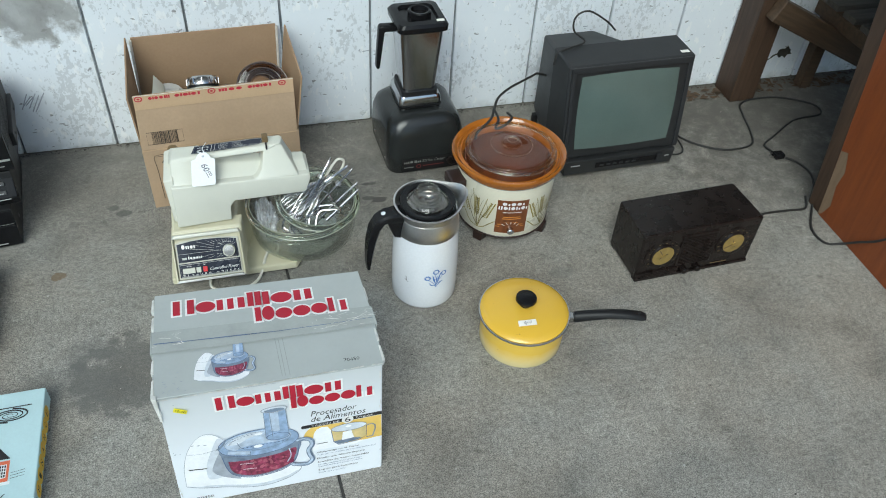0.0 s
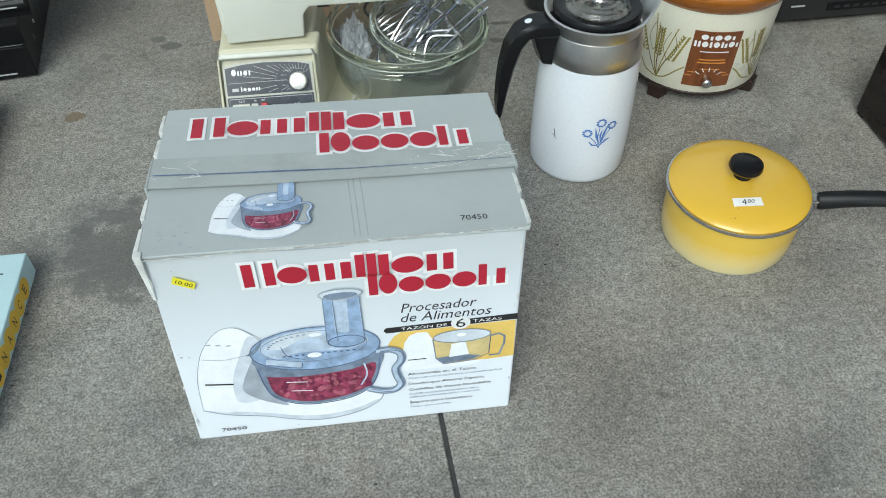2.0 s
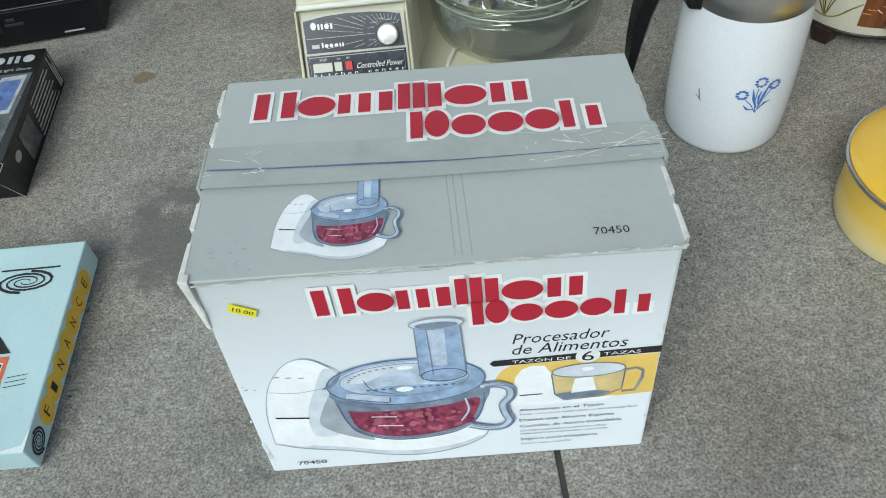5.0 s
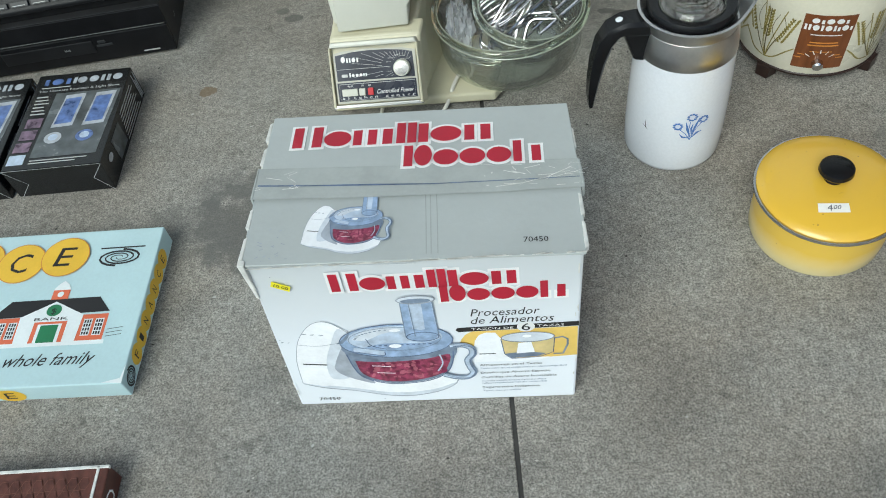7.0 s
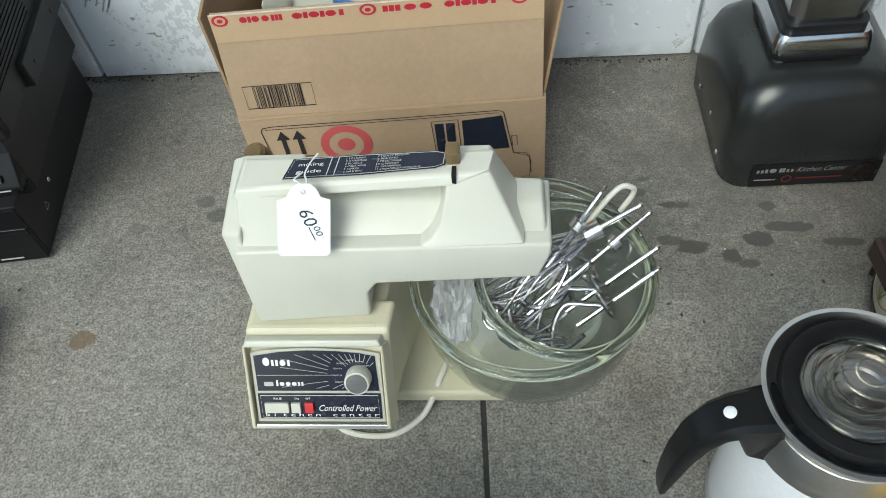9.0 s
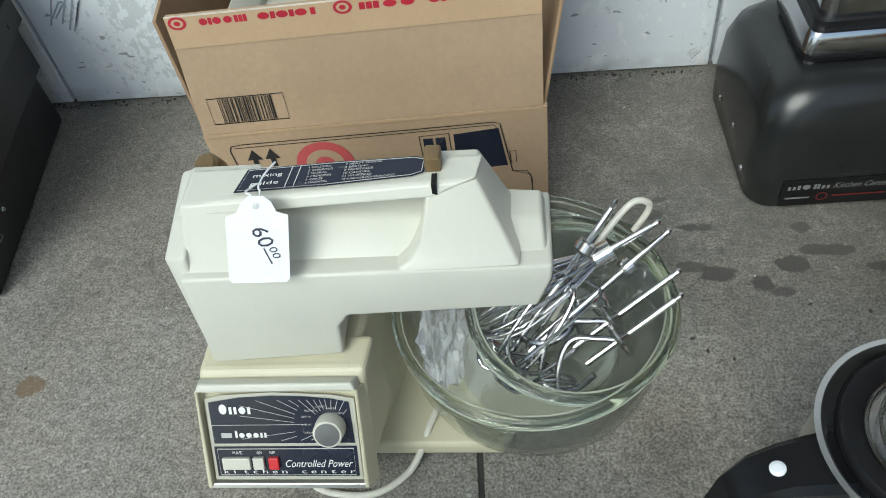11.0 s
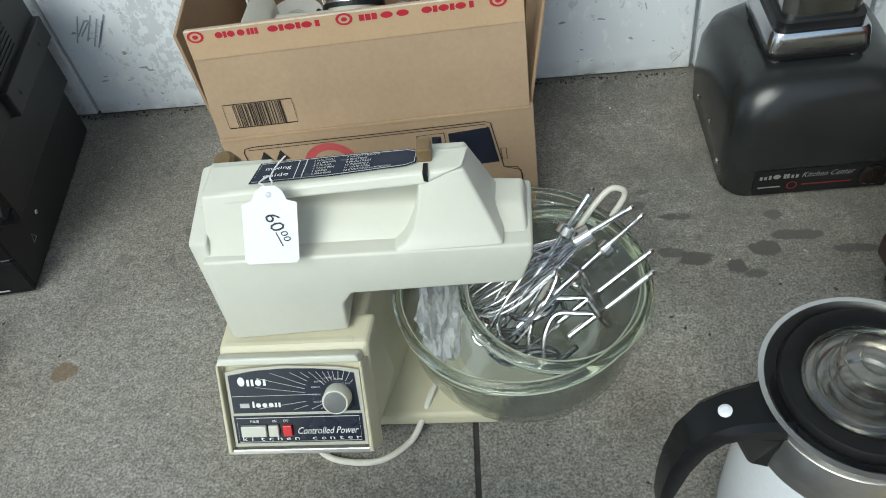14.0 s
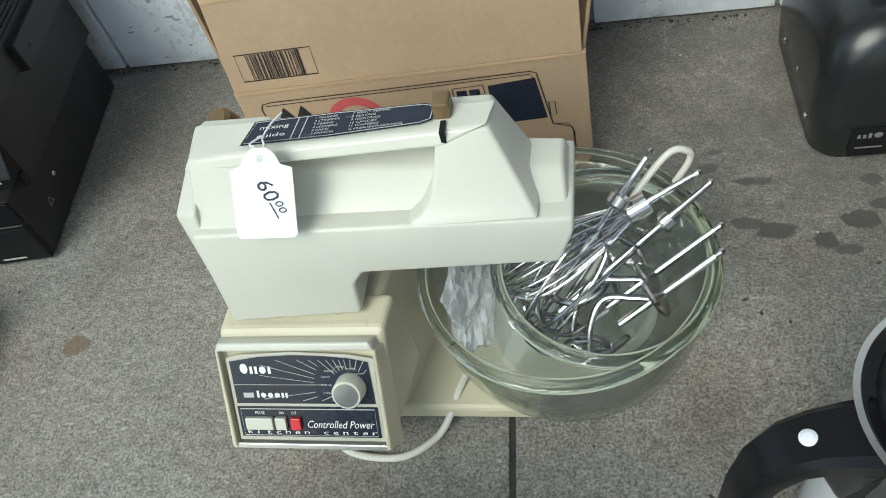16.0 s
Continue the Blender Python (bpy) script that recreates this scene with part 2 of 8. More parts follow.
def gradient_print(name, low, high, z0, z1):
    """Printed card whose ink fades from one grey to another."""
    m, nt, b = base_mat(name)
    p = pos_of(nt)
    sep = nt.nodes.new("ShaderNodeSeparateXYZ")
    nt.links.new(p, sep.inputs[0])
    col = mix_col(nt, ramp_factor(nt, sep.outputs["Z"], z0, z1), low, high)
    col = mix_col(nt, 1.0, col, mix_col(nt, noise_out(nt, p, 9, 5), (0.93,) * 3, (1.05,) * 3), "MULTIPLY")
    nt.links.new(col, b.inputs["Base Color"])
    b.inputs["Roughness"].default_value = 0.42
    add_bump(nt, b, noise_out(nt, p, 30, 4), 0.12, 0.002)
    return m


def enamel(name, top, low, z0, z1):
    """Enamel that fades from one colour at the rim to a paler one at the foot, with chips."""
    m, nt, b = base_mat(name)
    p = pos_of(nt)
    sep = nt.nodes.new("ShaderNodeSeparateXYZ")
    nt.links.new(p, sep.inputs[0])
    f = nt.nodes.new("ShaderNodeMath")
    f.operation = "MULTIPLY_ADD"
    nt.links.new(noise_out(nt, p, 35, 4), f.inputs[0])
    f.inputs[1].default_value = 0.02
    nt.links.new(sep.outputs["Z"], f.inputs[2])
    col = mix_col(nt, ramp_factor(nt, f.outputs[0], z0, z1), low, top)
    col = mix_col(nt, ramp_factor(nt, noise_out(nt, p, 130, 3), 0.72, 0.75), col, (0.25, 0.14, 0.05))
    nt.links.new(col, b.inputs["Base Color"])
    b.inputs["Roughness"].default_value = 0.22
    b.inputs["Coat Weight"].default_value = 0.3
    return m


M = dict(
    concrete=concrete(), siding=siding_paint(),
    dirt=surf("dark_dirt", (0.05, 0.045, 0.038), 0.95, var=0.4, scale=40, bump=0.4),
    mid_grey=surf("mid_grey_paint", (0.30, 0.315, 0.33), 0.8, var=0.4, scale=25, bump=0.3), grout=surf("joint_filler", (0.045, 0.043, 0.04), 0.9, var=0.3, scale=40),
    leaf=surf("dead_leaf", (0.075, 0.046, 0.026), 0.8, var=0.5, scale=30), chip=surf("paint_chip", (0.5, 0.47, 0.42), 0.8, var=0.3),
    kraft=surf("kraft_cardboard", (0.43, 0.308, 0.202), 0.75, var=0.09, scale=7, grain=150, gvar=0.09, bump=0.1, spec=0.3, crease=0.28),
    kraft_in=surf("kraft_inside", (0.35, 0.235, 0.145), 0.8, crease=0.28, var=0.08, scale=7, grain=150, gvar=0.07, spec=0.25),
    tape=surf("gummed_tape", (0.50, 0.35, 0.215), 0.45, var=0.05, scale=10),
    torn=surf("torn_paper_edge", (0.62, 0.58, 0.52), 0.9, var=0.15, scale=60),
    red_print=surf("red_ink", (0.42, 0.013, 0.035), 0.5, var=0.1), pink_print=surf("bullseye_ink", (0.50, 0.085, 0.095), 0.6, var=0.1),
    black_print=surf("black_ink", (0.016, 0.015, 0.016), 0.55, var=0.2), shade_print=surf("brown_ink", (0.24, 0.15, 0.085), 0.7, var=0.1),
    white_print=surf("white_ink", (0.82, 0.82, 0.81), 0.45, var=0.05), yellow_print=surf("yellow_ink", (0.80, 0.55, 0.14), 0.45, var=0.08),
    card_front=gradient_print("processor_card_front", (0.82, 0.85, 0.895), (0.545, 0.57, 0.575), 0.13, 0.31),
    card_top=surf("processor_card_top", (0.45, 0.475, 0.465), 0.42, var=0.05, scale=8, grain=120, gvar=0.03, crease=0.18),
    clear_tape=surf("clear_parcel_tape", (0.40, 0.42, 0.405), 0.16, var=0.08, scale=25),
    edge_wear=surf("worn_card_edge", (0.66, 0.655, 0.62), 0.85, var=0.2, scale=60),
    pic_white=surf("picture_white", (0.90, 0.91, 0.935), 0.45, var=0.07, scale=30), pic_grey=surf("picture_grey", (0.36, 0.39, 0.44), 0.45, var=0.25, scale=40),
    pic_blue=surf("picture_blue", (0.30, 0.40, 0.57), 0.45, var=0.3, scale=70), pic_pale=surf("picture_pale_blue", (0.50, 0.58, 0.70), 0.45, var=0.25, scale=60),
    pic_dark=surf("picture_dark_blue", (0.10, 0.14, 0.24), 0.45, var=0.4, scale=60), pic_red=surf("picture_berry", (0.25, 0.040, 0.085), 0.45, var=0.65, scale=110),
    pic_steel=surf("picture_steel_blue", (0.20, 0.25, 0.33), 0.45, var=0.3, scale=70), pic_mist=surf("picture_mist", (0.66, 0.70, 0.76), 0.45, var=0.12, scale=50), pic_gold=surf("picture_gold_glass", (0.66, 0.52, 0.24), 0.45, var=0.15, scale=60),
    pic_plum=surf("picture_plum", (0.17, 0.018, 0.06), 0.45, var=0.3, scale=110), pic_rose=surf("picture_rose", (0.40, 0.11, 0.155), 0.45, var=0.3, scale=110),
    sticker=surf("yellow_sticker", (0.86, 0.76, 0.03), 0.5, var=0.05), label=surf("white_label", (0.86, 0.84, 0.79), 0.6, var=0.05), ink=surf("pen_ink", (0.03, 0.03, 0.06), 0.6),
    tag_card=surf("white_tag_card", (0.84, 0.85, 0.87), 0.7, var=0.03),
    cream=surf("cream_plastic", (0.63, 0.625, 0.545), 0.34, var=0.05, scale=9, grain=300, gvar=0.02, bump=0.03),
    cream_old=surf("yellowed_cream_plastic", (0.60, 0.565, 0.41), 0.38, var=0.08, scale=9, grain=300, gvar=0.02, bump=0.03),
    navy=surf("control_panel_face", (0.018, 0.022, 0.038), 0.25, var=0.2), silver_line=surf("silver_trim", (0.66, 0.66, 0.64), 0.3, 0.7, var=0.08),
    red_key=surf("red_button", (0.62, 0.035, 0.045), 0.35), bronze=surf("bronze_clip", (0.17, 0.115, 0.055), 0.35, 0.2, var=0.3),
    chrome=surf("chrome", (0.52, 0.52, 0.535), 0.19, 1.0, var=0.05, rvar=0.05, bump=0.0), steel=surf("brushed_steel", (0.60, 0.59, 0.58), 0.22, 1.0, var=0.1, scale=40, rvar=0.08),
    pot_steel=surf("satin_steel", (0.66, 0.65, 0.635), 0.34, 1.0, var=0.08, scale=30, rvar=0.06),
    # cream_part and white_part are darkened for the shade inside the cardboard box.
    cream_part=surf("dimmed_cream_plastic", (0.50, 0.49, 0.42), 0.35, var=0.05, scale=12), white_part=surf("dimmed_white_plastic", (0.62, 0.61, 0.59), 0.4, var=0.05, scale=12), glass=clear("clear_glass", (0.90, 0.92, 0.90), 1.6, 0.0, 0.62), bowl_glass=film("hazy_bowl_layer", (0.50, 0.53, 0.52), 0.07), glass_edge=surf("green_glass_edge", (0.36, 0.38, 0.31), 0.08, var=0.35, scale=12, bump=0.0, coat=0.5), glass_amber=clear("smoked_plastic", (0.55, 0.42, 0.33), 1.35, 0.0, 0.2), smoked_rim=surf("smoked_rim", (0.10, 0.075, 0.06), 0.15, var=0.1, bump=0.0), glass_rim=glassy("thick_glass_rim", (0.84, 0.88, 0.80), 0.04, 1.30), cover_glass=clear("cover_glass", (0.86, 0.79, 0.74), 1.45, 0.0, 0.27), lid_glass=clear("lid_glass", (0.76, 0.73, 0.70), 1.4, 0.0, 0.20),
    bag=film("clear_bag", (0.72, 0.74, 0.78), 0.34),
    white_glass=surf("white_glass_ceramic", (0.80, 0.82, 0.86), 0.16, var=0.02, scale=5, bump=0.0, coat=0.3), blue_print=surf("cornflower_ink", (0.065, 0.165, 0.44), 0.3, var=0.2),
    black=surf("black_plastic", (0.010, 0.010, 0.011), 0.24, var=0.25, scale=20, bump=0.03, spec=0.22, rvar=0.06), black_matt=surf("matt_black_plastic", (0.011, 0.011, 0.012), 0.45, var=0.25, scale=15, spec=0.3),
    vinyl=surf("black_vinyl_case", (0.020, 0.020, 0.021), 0.5, var=0.35, scale=25, bump=0.2, spec=0.38),
    tv=surf("charcoal_plastic", (0.020, 0.021, 0.023), 0.55, var=0.1, scale=12, bump=0.1), tv_dark=surf("tv_bezel_black", (0.02, 0.021, 0.022), 0.4, var=0.2),
    screen=surf("tv_tube_glass", (0.10, 0.135, 0.125), 0.12, var=0.12, scale=4, bump=0.0, coat=0.5, rvar=0.03),
    gunmetal=surf("gunmetal_enamel", (0.018, 0.0195, 0.0195), 0.24, 0.0, var=0.15, scale=10, bump=0.02, rvar=0.05, spec=0.5),
    bakelite=surf("dark_bakelite", (0.012, 0.0085, 0.0075), 0.28, var=0.4, scale=30, bump=0.03, rvar=0.15, spec=0.35), gold=surf("dial_gold", (0.42, 0.30, 0.10), 0.35, 0.55, var=0.2, scale=60),
    crock_rim=surf("amber_stoneware", (0.36, 0.118, 0.014), 0.14, var=0.3, scale=14, bump=0.02, coat=0.5), crock_body=surf("ivory_enamel", (0.74, 0.71, 0.58), 0.26, var=0.03, scale=8, bump=0.01),
    crock_in=surf("brown_glaze", (0.15, 0.045, 0.016), 0.2, var=0.2, coat=0.3), brown_plastic=surf("dark_brown_plastic", (0.026, 0.013, 0.010), 0.4, var=0.2),
    woodgrain=wood("printed_woodgrain", (0.13, 0.04, 0.012), (0.22, 0.075, 0.025), (12, 12, 1), 0.35), wheat=surf("wheat_ink", (0.27, 0.22, 0.055), 0.4, var=0.25, scale=60), wheat_dark=surf("dark_wheat_ink", (0.13, 0.105, 0.035), 0.4, var=0.3, scale=60),
    orange_print=surf("orange_ink", (0.62, 0.25, 0.05), 0.5), pan_lid=enamel("yellow_lid_enamel", (0.76, 0.47, 0.055), (0.76, 0.47, 0.055), 0.0, 0.05),
    pan_body=enamel("yellow_body_enamel", (0.76, 0.50, 0.075), (0.76, 0.68, 0.40), 0.008, 0.062),
    post=wood("dark_stained_post", (0.035, 0.019, 0.011), (0.075, 0.042, 0.024), (14, 14, 1)), brace=wood("brown_timber", (0.045, 0.026, 0.014), (0.095, 0.058, 0.032), (1, 14, 14)), old_wood=wood("grey_timber", (0.05, 0.042, 0.034), (0.10, 0.085, 0.068), (1, 14, 14), 0.85),
    orange_ply=wood("orange_varnished_plywood", (0.17, 0.040, 0.010), (0.24, 0.062, 0.014), (9, 9, 0.8), 0.42), bare_ply=wood("bare_plywood", (0.17, 0.11, 0.065), (0.25, 0.17, 0.105), (9, 9, 1), 0.8),
    cord=surf("black_cord", (0.02, 0.019, 0.018), 0.55), cord_white=surf("white_cord", (0.72, 0.70, 0.62), 0.5, var=0.05),
    game=surf("pale_blue_game_card", (0.50, 0.66, 0.68), 0.5, var=0.05, scale=9, bump=0.05), game_yellow=surf("game_yellow", (0.78, 0.48, 0.045), 0.5, var=0.06), game_red=surf("game_red", (0.68, 0.15, 0.07), 0.5, var=0.05), game_white=surf("game_white", (0.78, 0.82, 0.82), 0.5, var=0.04), game_green=surf("game_green", (0.03, 0.19, 0.08), 0.5),
    dj=surf("glossy_black_card", (0.010, 0.011, 0.012), 0.2, var=0.3, scale=12), dj_grey=surf("card_grey_print", (0.10, 0.11, 0.115), 0.25, var=0.5, scale=25), dj_silver=surf("card_silver_print", (0.42, 0.44, 0.47), 0.3, var=0.3, scale=50), dj_blue=surf("card_blue_print", (0.10, 0.16, 0.36), 0.3, var=0.6, scale=60), dj_violet=surf("card_violet_print", (0.17, 0.11, 0.16), 0.3, var=0.7, scale=70),
    snake=surf("maroon_patterned_card", (0.10, 0.035, 0.025), 0.5, var=0.4, scale=70), teal=surf("green_display", (0.04, 0.36, 0.17), 0.3, var=0.4, scale=60), silver_text=surf("silver_lettering", (0.5, 0.5, 0.49), 0.4, var=0.05),
    dim_text=surf("dull_grey_lettering", (0.24, 0.24, 0.23), 0.5, var=0.1), red_text=surf("dark_red_lettering", (0.15, 0.018, 0.018), 0.4),
)


# ---- building helpers ----
def part(name, bm, material, parent, label="", smooth=None):
    """Link a bmesh as one mesh object under a thing or a part. smooth: the angle up to which edges are shaded round."""
    me = bpy.data.meshes.new(name)
    bmesh.ops.recalc_face_normals(bm, faces=bm.faces)
    if smooth:
        for f in bm.faces:
            f.smooth = True
        for e in bm.edges:
            e.smooth = len(e.link_faces) == 2 and e.calc_face_angle(9) < radians(smooth)
    bm.to_mesh(me)
    bm.free()
    me.materials.append(M[material] if isinstance(material, str) else material)
    ob = new(name, me)
    ob.parent = parent
    return tagged(ob, label)


def thing(name, m, label, category, group="", kind=""):
    ob = new(name)
    ob.empty_display_size = 0.05
    ob.matrix_world = m
    return tagged(ob, label, category, group, kind)


def hexa(corners, r=0.0, seg=2, bm=None):
    """A six-sided block from its eight corners: the four below and the four above, each anticlockwise, its edges rounded by r."""
    bm = bm or bmesh.new()
    v = [bm.verts.new(c) for c in corners]
    fs = [bm.faces.new([v[i] for i in f]) for f in ((3, 2, 1, 0), (4, 5, 6, 7), (0, 1, 5, 4), (1, 2, 6, 5), (2, 3, 7, 6), (3, 0, 4, 7))]
    if r:
        es = list({e for f in fs for e in f.edges})
        bmesh.ops.bevel(bm, geom=es, offset=r, segments=seg, affect="EDGES", profile=0.5)
    return bm


def block(x0, x1, y0, y1, z0, z1, r=0.0, seg=2, bm=None):
    return hexa([(x0, y0, z0), (x1, y0, z0), (x1, y1, z0), (x0, y1, z0), (x0, y0, z1), (x1, y0, z1), (x1, y1, z1), (x0, y1, z1)], r, seg, bm)


def lathe(profile, n=48, bm=None, centre=(0, 0), m=None):
    """A turned body from (radius, height) pairs; ends at radius 0 close it."""
    bm = bm or bmesh.new()
    rings = []
    for r, z in profile:
        if r < 1e-6:
            rings.append([bm.verts.new((centre[0], centre[1], z))])
        else:
            rings.append([bm.verts.new((centre[0] + r * math.cos(2 * math.pi * i / n), centre[1] + r * math.sin(2 * math.pi * i / n), z)) for i in range(n)])
    made = [v for r in rings for v in r]
    for a, c in zip(rings, rings[1:]):
        for i in range(n):
            j = (i + 1) % n
            if len(a) == 1 and len(c) == 1:
                continue
            if len(a) == 1:
                bm.faces.new((a[0], c[i], c[j]))
            elif len(c) == 1:
                bm.faces.new((a[i], a[j], c[0]))
            else:
                bm.faces.new((a[i], a[j], c[j], c[i]))
    if m:
        bmesh.ops.transform(bm, matrix=m, verts=made)
    return bm


def spline(pts, steps=8):
    """Points along a smooth curve through pts."""
    p = [Vector(q) for q in pts]
    p = [2 * p[0] - p[1], *p, 2 * p[-1] - p[-2]]
    out = []
    for i in range(1, len(p) - 2):
        a, b, c, d = p[i - 1:i + 3]
        for k in range(steps):
            t = k / steps
            out.append(0.5 * (2 * b + (c - a) * t + (2 * a - 5 * b + 4 * c - d) * t * t + (3 * b - a - 3 * c + d) * t ** 3))
    return out + [p[-2]]


def tube(pts, r, n=8, bm=None, closed=False, taper=None):
    """A round bar along pts; taper gives a radius for each point."""
    bm = bm or bmesh.new()
    pts = [Vector(q) for q in pts]
    rings, side = [], None
    for i, q in enumerate(pts):
        if closed:
            d = (pts[(i + 1) % len(pts)] - pts[i - 1]).normalized()
        else:
            d = (pts[min(i + 1, len(pts) - 1)] - pts[max(i - 1, 0)]).normalized()
        if side is None:
            side = d.orthogonal().normalized()
        else:
            side = (side - d * side.dot(d)).normalized()
        up = d.cross(side)
        rr = taper[i] if taper else r
        rings.append([bm.verts.new(q + rr * (math.cos(2 * math.pi * k / n) * side + math.sin(2 * math.pi * k / n) * up)) for k in range(n)])
    for a, c in zip(rings, rings[1:] + ([rings[0]] if closed else [])):
        for k in range(n):
            bm.faces.new((a[k], a[(k + 1) % n], c[(k + 1) % n], c[k]))
    if not closed:
        bm.faces.new(rings[0][::-1])
        bm.faces.new(rings[-1])
    return bm


def prism(poly, y0, y1, r=0.0, seg=2, bm=None):
    """An (x, z) outline drawn out from y0 to y1."""
    bm = bm or bmesh.new()
    a = [bm.verts.new((x, y0, z)) for x, z in poly]
    b = [bm.verts.new((x, y1, z)) for x, z in poly]
    fs = [bm.faces.new(a), bm.faces.new(b[::-1])]
    for i in range(len(poly)):
        j = (i + 1) % len(poly)
        fs.append(bm.faces.new((a[i], b[i], b[j], a[j])))
    if r:
        bmesh.ops.recalc_face_normals(bm, faces=fs)
        bmesh.ops.bevel(bm, geom=list({e for f in fs for e in f.edges}), offset=r, segments=seg, affect="EDGES", profile=0.5)
    return bm


class Sheet:
    """A printed face: u to the right and v up, in metres, on a plane or wrapped round a turned body."""

    def __init__(self, origin, u, v, wrap=None):
        self.o, self.u, self.v = Vector(origin), Vector(u).normalized(), Vector(v).normalized()
        self.n, self.wrap = self.u.cross(self.v), wrap

    def at(self, u, v, lift):
        if self.wrap:
            cx, cy, turn, radius = self.wrap
            r = radius(v) + lift
            a = turn + u / radius(v)
            return Vector((cx + r * math.sin(a), cy - r * math.cos(a), v))
        return self.o + self.u * u + self.v * v + self.n * lift

    def poly(self, pts, lift=0.0003, bm=None):
        bm = bm or bmesh.new()
        bm.faces.new([bm.verts.new(self.at(u, v, lift)) for u, v in pts])
        return bm

    def rect(self, u0, u1, v0, v1, lift=0.0003, bm=None, lean=0.0):
        bm = bm or bmesh.new()
        k = max(1, round((u1 - u0) / 0.01)) if self.wrap else 1
        for i in range(k):
            a, c = u0 + (u1 - u0) * i / k, u0 + (u1 - u0) * (i + 1) / k
            self.poly([(a, v0), (c, v0), (c + lean, v1), (a + lean, v1)], lift, bm)
        return bm

    def oval(self, u, v, a, b=None, lift=0.0003, bm=None, n=28, turn=0.0):
        b = b or a
        c, s = math.cos(turn), math.sin(turn)
        return self.poly([(u + a * math.cos(2 * math.pi * i / n) * c - b * math.sin(2 * math.pi * i / n) * s, v + a * math.cos(2 * math.pi * i / n) * s + b * math.sin(2 * math.pi * i / n) * c) for i in range(n)], lift, bm)

    def line(self, pts, w, lift=0.0003, bm=None):
        bm = bm or bmesh.new()
        q = [Vector(p) for p in pts]
        left, right = [], []
        for i, p in enumerate(q):
            d = (q[min(i + 1, len(q) - 1)] - q[max(i - 1, 0)]).normalized()
            s = Vector((-d.y, d.x)) * (w[i] if isinstance(w, (list, tuple)) else w) / 2
            left.append(bm.verts.new(self.at(*(p + s), lift)))
            right.append(bm.verts.new(self.at(*(p - s), lift)))
        for i in range(len(q) - 1):
            bm.faces.new((right[i], right[i + 1], left[i + 1], left[i]))
        return bm

    def loop(self, pts, w, lift=0.0003, bm=None):
        return self.line([*pts, pts[0], pts[1]], w, lift, bm)

    def words(self, text, u0, u1, v0, height=0.0, lift=0.0003, bm=None, slant=0.0):
        """Lettering from u0 to u1 with its foot at v0; height: of a capital, else as the width gives it."""
        bm = bm or bmesh.new()
        cu = bpy.data.curves.new("lettering", "FONT")
        cu.body, cu.resolution_u, cu.shear = text, 2, slant
        ob = bpy.data.objects.new("lettering", cu)
        scene.collection.objects.link(ob)
        me = bpy.data.meshes.new_from_object(ob.evaluated_get(bpy.context.evaluated_depsgraph_get()))
        bpy.data.objects.remove(ob)
        xs = [v.co.x for v in me.vertices]
        k = (u1 - u0) / (max(xs) - min(xs))
        kv = height / 0.69 if height else k
        vs = [bm.verts.new(self.at(u0 + (v.co.x - min(xs)) * k, v0 + v.co.y * kv, lift)) for v in me.vertices]
        for f in me.polygons:
            try:
                bm.faces.new([vs[i] for i in f.vertices])
            except ValueError:
                pass
        bpy.data.meshes.remove(me)
        return bm

    def bars(self, u0, u1, v0, h, pattern, grow=0.0, lift=0.0003, bm=None, only=None):
        """A name as plain strokes: I tall stroke, i short stroke, o short oval, O tall oval, . a gap."""
        bm = bm or bmesh.new()
        wid = {"I": 0.9, "i": 0.9, "o": 1.9, "O": 2.2, ".": 0.35, "t": 0.9}
        k = (u1 - u0) / sum(wid[c] for c in pattern)
        u = u0
        for i, c in enumerate(pattern):
            w = wid[c] * k
            if only is not None and i != only:
                u += w
                continue
            if c in "IiT":
                self.rect(u + w * 0.08 - grow, u + w * 0.92 + grow, v0 - grow, v0 + h * (1 if c == "I" else 0.72) + grow, lift, bm)
            elif c == "t":
                self.rect(u + w * 0.08 - grow, u + w * 0.92 + grow, v0 - grow, v0 + h * 0.9 + grow, lift, bm)
            elif c in "oO":
                hh = h * (0.72 if c == "o" else 1)
                self.oval(u + w / 2, v0 + hh / 2, w * 0.46 + grow, hh / 2 + grow, lift, bm)
            u += w
        return bm


# ---- the setting ----
def setting(name, label, category):
    return thing(name, Matrix(), label, category, kind="structure")


ground = part("ground", block(-60, 60, -60, 60, -0.2, -0.012), "grout", None)
tagged(ground, "dark compacted ground under the concrete slabs", "ground", kind="structure")
floor = setting("floor", "worn grey concrete floor slabs with stains", "floor")
JX = lambda y: -0.151 - 0.057 * y
for xa, xb in ((-3.2, -0.003), (0.003, 3.2)):
    y0, y1 = -4.2, 0.02
    c = [(xa if xa < -1 else JX(y0) + xa, y0), (xb if xb > 1 else JX(y0) + xb, y0), (xb if xb > 1 else JX(y1) + xb, y1), (xa if xa < -1 else JX(y1) + xa, y1)]
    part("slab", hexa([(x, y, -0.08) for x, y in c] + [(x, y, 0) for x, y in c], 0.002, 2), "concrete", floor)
part("joint_filler", hexa([(JX(y) + s, y, z) for z in (-0.02, -0.003) for y, s in ((-4.2, -0.006), (-4.2, 0.006), (0.02, 0.006), (0.02, -0.006))]), "grout", floor)

wall = setting("wall_north", "weathered white painted board wall with peeling paint", "wall")
# Greyer than the boards, so the grooves between them read darker.
part("sheathing", block(-3.2, 3.2, 0.0165, 0.10, -0.05, 2.6), "mid_grey", wall)
for k in range(-12, 13):
    x = 0.205 + 0.243 * k
    part("board", block(x + 0.003, x + 0.2395, 0.004, 0.0164, 0.004, 2.6, 0.002, 2), "siding", wall)
